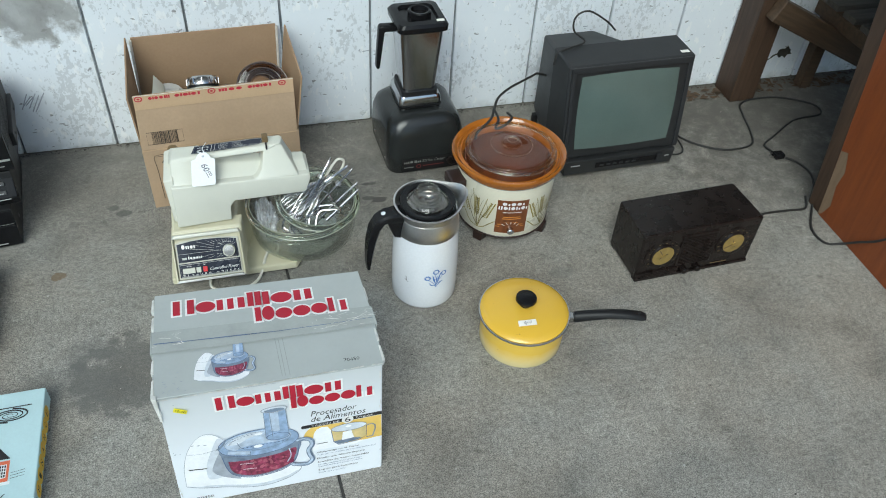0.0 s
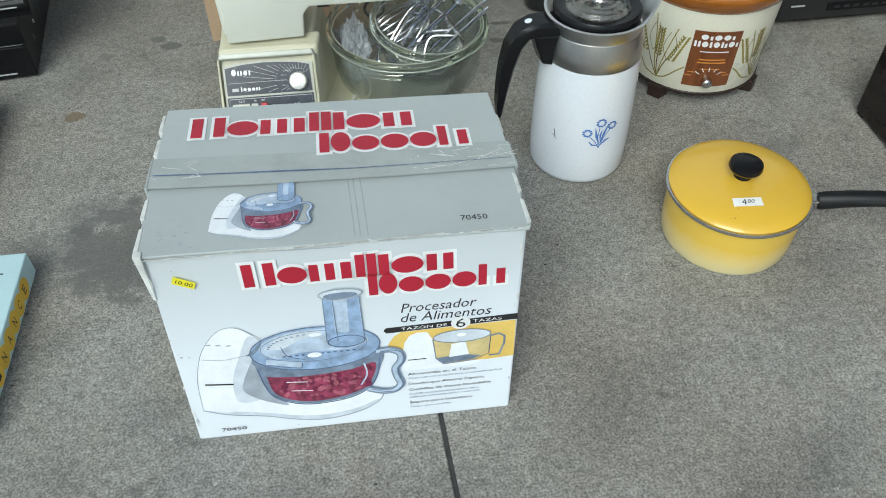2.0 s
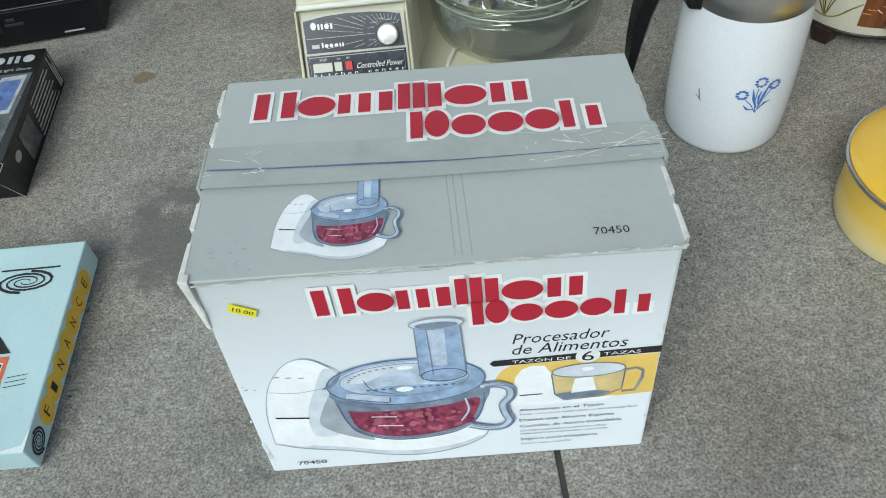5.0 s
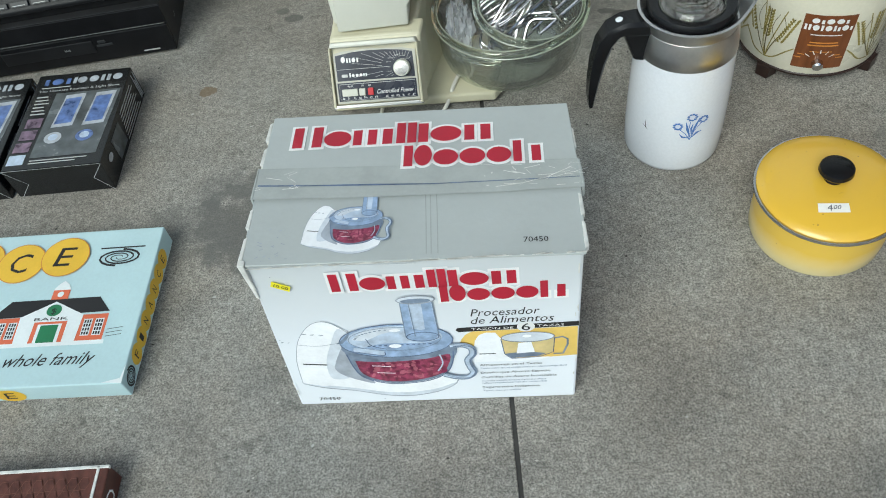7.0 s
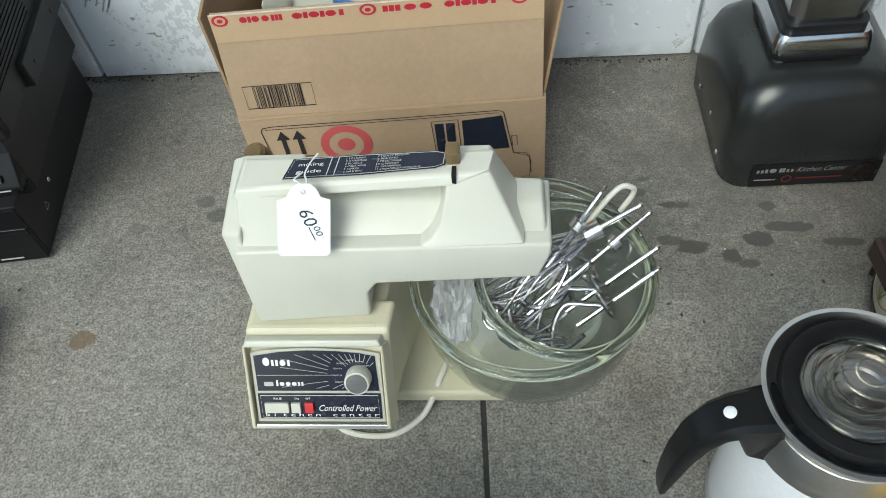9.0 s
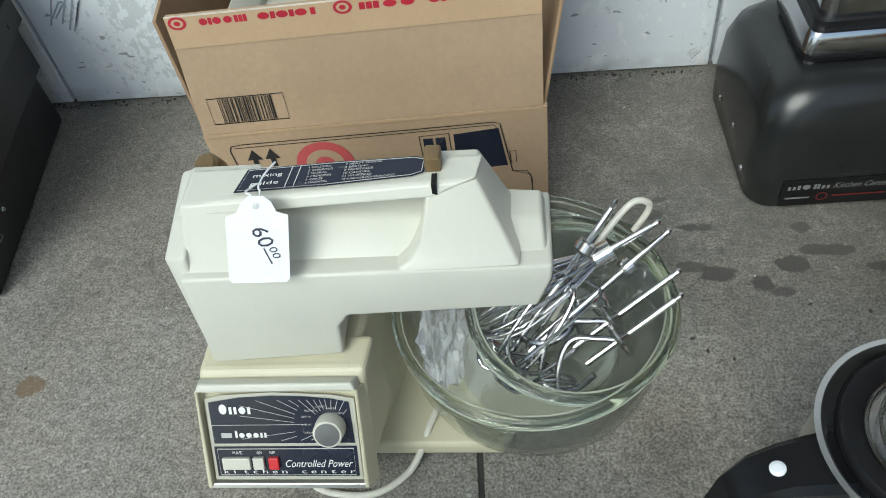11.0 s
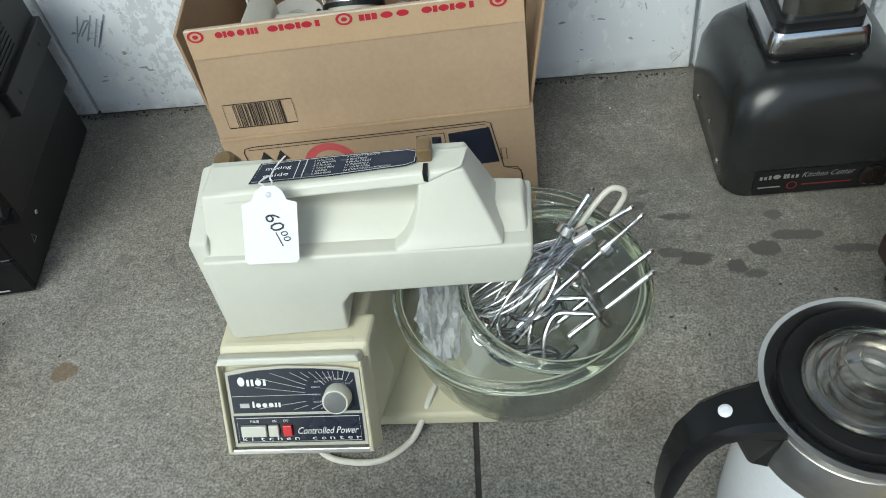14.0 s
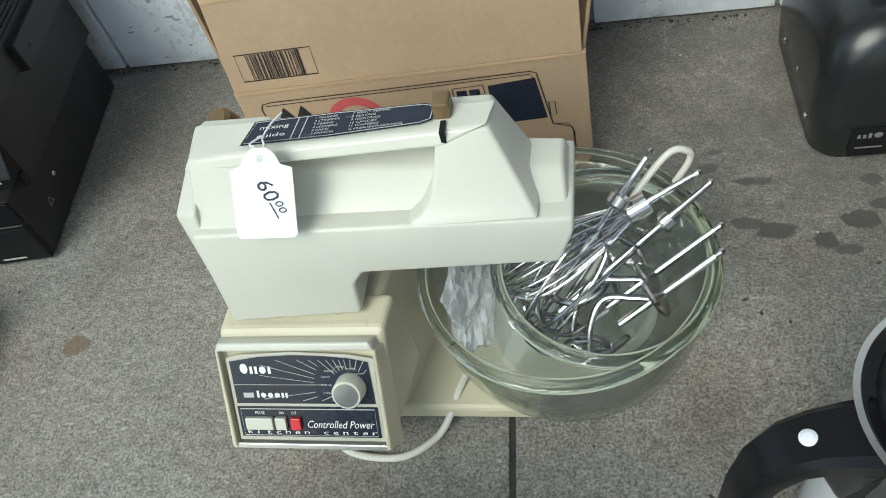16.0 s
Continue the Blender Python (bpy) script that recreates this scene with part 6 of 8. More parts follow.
    for pts, w in ((((0, 0.038), (-0.004, 0.055), (-0.003, 0.072)), 0.0012), (((0, 0.038), (0.006, 0.055), (0.016, 0.068)), 0.0012), (((0, 0.038), (-0.008, 0.05), (-0.02, 0.06)), 0.0012), (((0.002, 0.042), (0.010, 0.05), (0.018, 0.052)), [0.001, 0.004, 0.001]), (((0, 0.044), (-0.006, 0.058), (-0.010, 0.072)), [0.001, 0.004, 0.0008]), (((0.001, 0.046), (0.006, 0.062), (0.012, 0.078)), [0.001, 0.004, 0.0008]), (((-0.002, 0.042), (-0.012, 0.044), (-0.018, 0.05)), [0.001, 0.003, 0.001]), (((0.001, 0.05), (0.0, 0.06), (0.002, 0.068)), [0.001, 0.003, 0.001])):
        em.line([(a * 0.92, 0.068 + (b - 0.032) * 1.12) for a, b in pts], w, 0.0004, bm)
    for u, v, r in ((-0.001, 0.080, 0.0062), (0.019, 0.073, 0.0058), (-0.022, 0.064, 0.0058)):
        for k in range(9):
            a = k * 2 * math.pi / 9
            em.oval(u * 0.92 + r * math.cos(a), 0.068 + (v - 0.032) * 1.12 + r * math.sin(a), 0.0023, 0.0018, 0.0004, bm, 8)
    part("flower_print", bm, "blue_print", t, "blue cornflower spray")
    bm = em.line([(-0.072, 0.10), (-0.069, 0.085)], 0.0012, 0.0004)
    em.line([(-0.075, 0.09), (-0.066, 0.083)], 0.0008, 0.0004, bm)
    part("scratch", bm, "black_matt", t)


coffee_pot()


# ---- slow cooker ----
def slow_cooker():
    t = thing("slow_cooker", pose(0.461, -0.492, 0) @ Matrix.Diagonal((1.07, 1.07, 1.0, 1)), "ivory slow cooker with wheat print, amber crock and glass lid", "slow cooker")
    prof = lambda z: 0.1096 + (z - 0.026) * 0.0467
    part("body", lathe([(0, 0.022), (0.1075, 0.022), (0.1095, 0.026), (0.1165, 0.176), (0.1165, 0.182), (0.104, 0.182), (0.10, 0.05), (0, 0.05)], 72), "crock_body", t, smooth=45)
    part("foot_ring", lathe([(0, 0.020), (0.106, 0.020), (0.1110, 0.0215), (0.1112, 0.0250), (0.1090, 0.027), (0, 0.027)], 64), "brown_plastic", t, smooth=40)
    for a in (-138, -42, 42, 138):
        part("leg", hexa([(x * 0.9 if z == 0 else x, y, z) for z in (0, 0.024) for x, y in ((-0.012, -0.013), (0.012, -0.013), (0.016, 0.008), (-0.016, 0.008))], 0.002), "brown_plastic", t).matrix_local = pose(0.103 * math.cos(radians(a)), 0.103 * math.sin(radians(a)), 0, 0, 0, a + 90)
    # crock with a thick rolled rim
    bm = bmesh.new()
    rows = []
    n = 72
    for r, z, k in ((0.112, 0.176, 0), (0.124, 0.190, 0.5), (0.1310, 0.206, 1), (0.1325, 0.214, 1), (0.1300, 0.218, 1), (0.1245, 0.214, 0.4), (0.1215, 0.2085, 0), (0.1185, 0.2105, 0), (0.1150, 0.2050, 0), (0.1120, 0.2065, 0), (0.107, 0.200, 0), (0.104, 0.190, 0), (0.101, 0.12, 0), (0.09, 0.07, 0)):
        row = []
        for i in range(n):
            a = 2 * math.pi * i / n
            e = max(0.0, abs(math.cos(a + radians(14)))) ** 14 * 0.003 * k
            row.append(bm.verts.new(((r + e) * math.cos(a), (r + e) * math.sin(a), z)))
        rows.append(row)
    for a, b in zip(rows, rows[1:]):
        for i in range(n):
            bm.faces.new((a[i], a[(i + 1) % n], b[(i + 1) % n], b[i]))
    part("crock", bm, "crock_rim", t, "glossy amber stoneware crock", smooth=50)
    part("crock_floor", lathe([(0, 0.075), (0.089, 0.075), (0.0995, 0.12), (0.1030, 0.192), (0.1015, 0.192), (0.0975, 0.12), (0.087, 0.079), (0, 0.078)], 48), "crock_in", t, "dark glazed inside", smooth=50)
    part("lid", lathe([(0.104, 0.214), (0.100, 0.219), (0.085, 0.222), (0.05, 0.226), (0.024, 0.228), (0.019, 0.232), (0.021, 0.238), (0.014, 0.241), (0, 0.241)], 64, m=pose(-0.001, -0.006, 0.006, -1, 1, 0) @ Matrix.Diagonal((0.98, 0.98, 1.0, 1.0))), "cover_glass", t, "clear domed glass lid", smooth=50).visible_shadow = False
    for r, z in ((0.105, 0.214), (0.097, 0.2195), (0.050, 0.2265), (0.023, 0.229), (0.012, 0.2405)):
        part("lid_ring", tube([pose(-0.001, -0.006, 0.006, -1, 1, 0) @ Vector((0.98 * r * math.cos(a * math.pi / 24), 0.98 * r * math.sin(a * math.pi / 24), z)) for a in range(48)], 0.0042 if r > 0.1 else 0.0014, 8, closed=True), "glass_rim", t).visible_shadow = False
    part("side_handle", hexa([(x, y, z) for z in (0.135, 0.165) for x, y in ((-0.150, -0.026), (-0.112, -0.026), (-0.112, 0.026), (-0.150, 0.026))], 0.005, 3), "brown_plastic", t).matrix_local = pose(0, 0, 0, 0, 0, 6)
    part("side_handle", hexa([(x, y, z) for z in (0.135, 0.165) for x, y in ((0.112, -0.026), (0.142, -0.026), (0.142, 0.026), (0.112, 0.026))], 0.005, 3), "brown_plastic", t).matrix_local = pose(0, 0, 0, 0, 0, 6)
    sh = Sheet((0, 0, 0), (1, 0, 0), (0, 0, 1), wrap=(0, 0, radians(-9), prof))
    part("label_plate", sh.rect(-0.037, 0.037, 0.040, 0.150, 0.0006), "woodgrain", t, "woodgrain control label")
    part("brand_mark", sh.bars(-0.026, 0.026, 0.134, 0.010, "O.i.O.O.i", 0, 0.0012), "white_print", t)
    part("brand_mark", sh.bars(-0.034, 0.034, 0.120, 0.011, "I.I.O.I.O.I.i.O.i", 0, 0.0012), "white_print", t)
    bm = sh.rect(-0.022, 0.022, 0.110, 0.1118, 0.0012)
    for k in range(5):
        a = radians(40 + k * 25)
        sh.line([(0.018 * math.cos(a), 0.054 + 0.018 * math.sin(a)), (0.030 * math.cos(a) * 0.9, 0.054 + 0.026 * math.sin(a))], 0.0013, 0.0012, bm)
    part("label_line", bm, "white_print", t)["kind"] = "stuff"
    bm = sh.rect(-0.020, 0.020, 0.094, 0.0965, 0.0012)
    sh.rect(-0.022, 0.022, 0.088, 0.0905, 0.0012, bm)
    sh.rect(-0.016, 0.016, 0.0755, 0.077, 0.0012, bm)
    for u, v in ((-0.027, 0.068), (-0.031, 0.061), (0.024, 0.068), (0.029, 0.062)):
        sh.rect(u - 0.005, u + 0.005, v, v + 0.0018, 0.0012, bm)
    part("label_text", bm, "orange_print", t)["kind"] = "stuff"
    part("control_knob", lathe([(0.0085, 0), (0.008, 0.010), (0.005, 0.012), (0, 0.012)], 24, m=Matrix.Translation(sh.at(0.0, 0.052, 0)) @ pose(0, 0, 0, 90, 0, -9)), "steel", t)
    # wheat and grasses printed round the body
    rnd = random.Random(14)
    for base in (-0.084, -0.170, 0.084, 0.205, 0.30, -0.27):
        light, dark = bmesh.new(), bmesh.new()
        for k in range(5):
            lean = (k - 2) * 0.017 + rnd.uniform(-0.006, 0.006)
            top = rnd.uniform(0.125, 0.172) - abs(k - 2) * 0.012
            pts = [(base + 0.004, 0.040), (base + lean * 0.35, 0.07), (base + lean * 0.8, top * 0.8), (base + lean * 1.15, top)]
            pts = [tuple(p)[:2] for p in spline([(a, b, 0) for a, b in pts], 4)]
            sh.line(pts, 0.0018, 0.0004, light if k % 2 else dark)
            if k % 2 == 0:
                for j in range(9):
                    u, v = base + lean * (0.7 + 0.06 * j), top * (0.62 + 0.045 * j)
                    for s in (-1, 1):
                        sh.oval(u + s * 0.0040, v, 0.0019, 0.0046, 0.0005, light, 8, -0.5 * s)
            else:
                for s in (-1, 1):
                    u, v = base + lean * 0.8, top * 0.68
                    leaf = [(u, v - 0.02), (u + s * 0.010, v), (u + s * 0.009, v + 0.018), (u + s * 0.003, v + 0.036)]
                    sh.line([tuple(p)[:2] for p in spline([(a, b, 0) for a, b in leaf], 4)], 0.0009, 0.0005, dark)
        for s in (-1, 1):
            leaf = [(base + 0.003, 0.040), (base + s * 0.018, 0.046), (base + s * 0.034, 0.064), (base + s * 0.046, 0.076)]
            sh.line([tuple(p)[:2] for p in spline([(a, b, 0) for a, b in leaf], 4)], [0.001] + [0.0024] * 11 + [0.0008], 0.0005, light)
        part("wheat_print", light, "wheat", t)
        part("grass_print", dark, "wheat_dark", t)


slow_cooker()


# ---- saucepan ----
def saucepan():
    t = thing("saucepan", pose(0.374, -0.911, 0), "yellow enamel saucepan with lid and black handle", "saucepan")
    part("pan_body", lathe([(0, 0), (0.085, 0.0), (0.0905, 0.002), (0.0935, 0.009), (0.0947, 0.03), (0.0955, 0.086), (0.0985, 0.089), (0.0985, 0.091), (0.093, 0.091), (0.091, 0.02), (0, 0.006)], 72), "pan_body", t, "yellow enamel fading pale at the foot", smooth=40)
    part("rim", lathe([(0.0955, 0.0855), (0.1005, 0.0862), (0.1022, 0.0890), (0.1010, 0.0920), (0.0955, 0.0922)], 72), "steel", t, "thin steel rim", smooth=60)
    part("lid", lathe([(0.0970, 0.091), (0.0982, 0.0940), (0.0955, 0.0970), (0.085, 0.1015), (0.06, 0.1065), (0.03, 0.1095), (0, 0.1105), (0, 0.1085), (0.06, 0.1045), (0.085, 0.0995)], 72), "pan_lid", t, "domed yellow lid", smooth=50)
    part("knob", lathe([(0.0125, 0.109), (0.0120, 0.112), (0.0125, 0.117), (0.0195, 0.1215), (0.0235, 0.127), (0.0225, 0.133), (0.016, 0.1365), (0, 0.1378)], 40), "black", t, "black lid knob", smooth=45)
    ang = radians(-15)
    d, s = Vector((math.cos(ang), math.sin(ang), 0)), Vector((-math.sin(ang), math.cos(ang), 0))
    part("handle_bracket", hexa([d * r + s * w + Vector((0, 0, z)) for z in (0.066, 0.082) for r, w in ((0.092, -0.012), (0.118, -0.008), (0.118, 0.008), (0.092, 0.012))], 0.002), "steel", t)
    bm = bmesh.new()
    rings = []
    for r, z, hw, ht in ((0.112, 0.076, 0.0105, 0.0135), (0.118, 0.077, 0.0120, 0.0145), (0.150, 0.084, 0.0120, 0.0130), (0.19, 0.090, 0.0120, 0.0115), (0.230, 0.091, 0.0125, 0.0100), (0.262, 0.088, 0.0130, 0.0090), (0.272, 0.086, 0.0095, 0.0070)):
        c = d * r + Vector((0, 0, z))
        rings.append([bm.verts.new(c + s * hw * math.cos(k * math.pi / 6) * (1 if abs(math.cos(k * math.pi / 6)) < 0.95 else 1.05) + Vector((0, 0, ht * math.sin(k * math.pi / 6)))) for k in range(12)])
    for a, b in zip(rings, rings[1:]):
        for k in range(12):
            bm.faces.new((a[k], a[(k + 1) % 12], b[(k + 1) % 12], b[k]))
    bm.faces.new(rings[0])
    bm.faces.new(rings[-1])
    part("handle", bm, "black_matt", t, "black moulded plastic handle", smooth=40)
    part("hanging_hole", lathe([(0, 0), (0.004, 0), (0.004, 0.0008), (0, 0.0008)], 14, m=Matrix.Translation(d * 0.255 + Vector((0, 0, 0.0972)))), "black_print", t)
    lab = Sheet((-0.033, -0.056, 0.1066), (1, -0.10, 0), (0.1, 0.97, 0.13))
    part("price_label", lab.poly([(0, 0), (0.041, 0.001), (0.0405, 0.0155), (0.0005, 0.0145)], 0.0008), "label", t, "small white price label")
    part("price", lab.words("4", 0.0120, 0.0185, 0.0030, 0.0095, 0.0014, slant=0.1), "ink", t)
    part("price", lab.words("00", 0.0200, 0.0300, 0.0055, 0.0065, 0.0014, slant=0.3), "ink", t)


saucepan()


# ---- blender by the wall ----
def blender():
    t = thing("blender", pose(0.305, -0.157, 0, 0, 0, 2), "heavy dark grey blender with a chrome jar and black lid", "blender")
    def ringrow(hw, hd, r, z, k=7):
        pts = []
        for cx, cy, a0 in ((hw - r, hd - r, 0), (-hw + r, hd - r, 90), (-hw + r, -hd + r, 180), (hw - r, -hd + r, 270)):
            for i in range(k):
                a = radians(a0 + 90 * i / (k - 1))
                pts.append((cx + r * math.cos(a), cy + r * math.sin(a), z))
        return pts
    def loftrows(rws, cap=True):
        bm = bmesh.new()
        vs = [[bm.verts.new(p) for p in r] for r in rws]
        for a, b in zip(vs, vs[1:]):
            for i in range(len(a)):
                bm.faces.new((a[i], a[(i + 1) % len(a)], b[(i + 1) % len(a)], b[i]))
        if cap:
            bm.faces.new(vs[0][::-1])
            bm.faces.new(vs[-1])
        return bm
    part("motor_base", loftrows([ringrow(0.103, 0.113, 0.03, 0.003), ringrow(0.107, 0.117, 0.032, 0.009), ringrow(0.110, 0.118, 0.034, 0.06), ringrow(0.108, 0.112, 0.036, 0.115), ringrow(0.102, 0.103, 0.042, 0.145), ringrow(0.088, 0.088, 0.046, 0.163), ringrow(0.068, 0.070, 0.04, 0.172), ringrow(0.04, 0.04, 0.03, 0.175)]), "gunmetal", t, "glossy gunmetal enamelled motor base", smooth=45)
    for x in (-0.08, 0.08):
        for y in (-0.08, 0.08):
            part("rubber_foot", lathe([(0, 0), (0.012, 0), (0.012, 0.006), (0, 0.006)], 14, centre=(x, y)), "black_matt", t)
    jx, jy = -0.008, -0.005
    J = lambda rws: [[(x + jx, y + jy, z) for x, y, z in r] for r in rws]
    for x, y in ((-0.045, -0.045), (0.045, -0.045), (-0.045, 0.045), (0.045, 0.045)):
        part("cushion", lathe([(0, 0.170), (0.008, 0.170), (0.008, 0.184), (0, 0.184)], 16, centre=(x + jx, y + jy)), "steel", t)
    part("collar_gasket", loftrows(J([ringrow(0.059, 0.059, 0.014, 0.180), ringrow(0.060, 0.060, 0.014, 0.186)])), "black_matt", t)
    part("chrome_collar", loftrows(J([ringrow(0.058, 0.058, 0.013, 0.186), ringrow(0.0595, 0.0595, 0.013, 0.189), ringrow(0.057, 0.057, 0.013, 0.208), ringrow(0.054, 0.054, 0.013, 0.213)])), "chrome", t, smooth=40)
    part("jar_gasket", loftrows(J([ringrow(0.050, 0.050, 0.013, 0.212), ringrow(0.050, 0.050, 0.013, 0.224)])), "black_matt", t)
    part("jar", loftrows(J([ringrow(0.044, 0.044, 0.014, 0.222), ringrow(0.045, 0.045, 0.015, 0.235), ringrow(0.0575, 0.0575, 0.016, 0.400), ringrow(0.0585, 0.0585, 0.016, 0.404)])), "chrome", t, "mirror-bright steel jar", smooth=40)
    part("lid", loftrows(J([ringrow(0.060, 0.060, 0.014, 0.400), ringrow(0.066, 0.066, 0.016, 0.405), ringrow(0.067, 0.067, 0.016, 0.418), ringrow(0.062, 0.062, 0.018, 0.426), ringrow(0.046, 0.046, 0.018, 0.428), ringrow(0.044, 0.044, 0.018, 0.420), ringrow(0.02, 0.02, 0.012, 0.419)])), "black", t, "square black rubber lid", smooth=35)
    part("lid_plug", lathe([(0.028, 0.418), (0.030, 0.420), (0.030, 0.434), (0.027, 0.437), (0.022, 0.436), (0.021, 0.424), (0, 0.423)], 36, centre=(jx + 0.004, jy)), "black", t, smooth=40)
    part("lid_label", block(jx + 0.036, jx + 0.056, jy - 0.054, jy - 0.043, 0.4275, 0.4283), "label", t, "small white price label")
    part("jar_mark", block(jx - 0.022, jx + 0.006, jy - 0.0525, jy - 0.051, 0.385, 0.392), "label", t)
    # handle to the side
    part("handle", prism([(jx - 0.055, 0.384), (jx - 0.055, 0.402), (jx - 0.098, 0.404), (jx - 0.104, 0.398), (jx - 0.112, 0.285), (jx - 0.106, 0.278), (jx - 0.101, 0.285), (jx - 0.088, 0.386)], jy - 0.011, jy + 0.011, 0.004), "black", t, "black plastic jar handle", smooth=40)
    fr = Sheet((-0.072, -0.1168, 0.010), (1, 0, 0), (0, 0, 1))
    part("name_plate", fr.rect(0.0, 0.165, 0.0, 0.042, 0.0025), "black_matt", t, "black name plate with small lettering")
    part("maker_mark", fr.bars(0.006, 0.054, 0.027, 0.008, "i.i.t.O..II.i.i", 0, 0.003), "dim_text", t)
    part("plate_script", fr.words("Kitchen Center", 0.058, 0.122, 0.027, 0.009, 0.003, slant=0.4), "dim_text", t)
    part("plate_text", fr.rect(0.060, 0.120, 0.013, 0.0155, 0.003), "red_text", t)
    part("plate_text", fr.rect(0.006, 0.034, 0.012, 0.0145, 0.003), "dim_text", t)
    part("indicator_ring", fr.loop([(0.048 + 0.006 * math.cos(a * 0.45), 0.014 + 0.006 * math.sin(a * 0.45)) for a in range(14)], 0.002, 0.003), "red_text", t)
    part("plate_disc", lathe([(0, 0), (0.017, 0), (0.017, 0.002), (0.013, 0.0045), (0, 0.0045)], 32, m=Matrix.Translation(fr.at(0.145, 0.021, 0.002)) @ pose(0, 0, 0, 90, 0, 0)), "bakelite", t)
    for y, z in ((-0.075, 0.035), (-0.02, 0.055), (0.05, 0.04)):
        part("rivet", lathe([(0, 0), (0.0042, 0), (0.003, 0.002), (0, 0.0025)], 14, m=Matrix.Translation((-0.109, y, z)) @ pose(0, 0, 0, 0, -90, 0)), "steel", t)


blender()


# ---- television ----
def television():
    t = thing("television", pose(0.666, -0.372, 0, 0, 0, 1.2), "small charcoal tube television with a dark screen", "television")
    W, H = 0.352, 0.338
    part("cabinet", hexa([(0, 0, 0.062), (W, 0, 0.062), (W + 0.004, 0.13, 0.03), (0.004, 0.13, 0.03), (-0.006, 0.028, H), (W + 0.008, 0.028, H), (W + 0.004, 0.135, H + 0.004), (-0.008, 0.135, H + 0.002)], 0.006, 3), "tv", t)
    part("rear_cabinet", hexa([(0.006, 0.12, 0.03), (W - 0.01, 0.12, 0.03), (W - 0.10, 0.31, 0.03), (0.04, 0.31, 0.03), (-0.004, 0.12, H - 0.004), (W * 0.62, 0.12, H - 0.004), (W * 0.52, 0.29, H - 0.05), (0.03, 0.29, H - 0.05)], 0.008, 3), "tv", t)
    part("rear_shroud", hexa([(W * 0.5, 0.12, 0.03), (W, 0.12, 0.03), (W - 0.08, 0.28, 0.03), (W * 0.5, 0.28, 0.03), (W * 0.5, 0.12, H - 0.01), (W, 0.12, H - 0.01), (W - 0.10, 0.26, H - 0.10), (W * 0.5, 0.26, H - 0.10)], 0.008, 3), "tv", t)
    part("chin", hexa([(0.012, -0.012, 0.012), (W - 0.004, -0.012, 0.012), (W - 0.004, 0.12, 0.006), (0.012, 0.12, 0.006), (0.006, -0.012, 0.060), (W + 0.002, -0.012, 0.060), (W + 0.002, 0.12, 0.066), (0.006, 0.12, 0.066)], 0.004), "tv_dark", t)
    for x in (0.03, W - 0.03):
        for y in (0.02, 0.27):
            part("rubber_foot", lathe([(0, 0), (0.010, 0), (0.010, 0.032 if y > 0.1 else 0.014), (0, 0.032 if y > 0.1 else 0.014)], 12, centre=(x, y)), "black_matt", t)
    o, e = Vector((0, -0.0008, 0.062)), Vector((-0.006, 0.0272, H))
    sh = Sheet(o, (1, 0, 0), e - o)
    part("bezel", sh.poly([(0.014, 0.008), (W - 0.006, 0.008), (W - 0.002, 0.262), (0.016, 0.262)], 0.0010), "tv_dark", t, "black screen surround")
    for u0, u1, v0, v1 in ((0.006, 0.018, 0.004, 0.268), (W - 0.008, W + 0.006, 0.004, 0.268), (0.006, W + 0.006, 0.260, 0.276)):
        part("bezel_edge", hexa([sh.at(u, v, z) for z in (0, 0.006) for u, v in ((u0, v0), (u1, v0), (u1, v1), (u0, v1))], 0.002), "tv", t)
    # bulging tube face with rounded corners
    bm = bmesh.new()
    n, k = 22, 17
    grid = []
    for j in range(k):
        row = []
        for i in range(n):
            a, b = 2 * i / (n - 1) - 1, 2 * j / (k - 1) - 1
            su, sv = a * (1 - 0.030 * b * b), b * (1 - 0.040 * a * a)
            row.append(bm.verts.new(sh.at(W / 2 + 0.003 + su * 0.146, 0.139 + sv * 0.113, 0.0015 + 0.010 * (1 - a * a) * (1 - b * b))))
        grid.append(row)
    for j in range(k - 1):
        for i in range(n - 1):
            bm.faces.new((grid[j][i], grid[j][i + 1], grid[j + 1][i + 1], grid[j + 1][i]))
    part("screen", bm, "screen", t, "grey-green curved tube screen", smooth=60)
    ch = Sheet((0.006, -0.0125, 0.012), (1, 0, 0), (0, 0, 1))
    part("brand_bar", ch.rect(0.024, 0.052, 0.030, 0.0335, 0.0006), "silver_text", t)
    part("control_strip", hexa([ch.at(u, v, z) for z in (0, 0.003) for u, v in ((0.10, 0.018), (0.30, 0.018), (0.30, 0.034), (0.10, 0.034))], 0.001), "black", t)
    for i in range(6):
        part("button", hexa([ch.at(u, v, z) for z in (0.003, 0.005) for u, v in ((0.112 + i * 0.02, 0.024), (0.124 + i * 0.02, 0.024), (0.124 + i * 0.02, 0.029), (0.112 + i * 0.02, 0.029))]), "tv", t)
    part("power_button", hexa([ch.at(u, v, z) for z in (0, 0.006) for u, v in ((0.290, 0.012), (0.306, 0.012), (0.306, 0.040), (0.290, 0.040))], 0.001), "tv", t)
    part("small_print", ch.rect(0.316, 0.330, 0.026, 0.029, 0.0006), "silver_text", t)
    part("price_label", block(W - 0.03, W - 0.006, 0.04, 0.052, H + 0.0030, H + 0.0036), "label", t, "small white price label")


television()


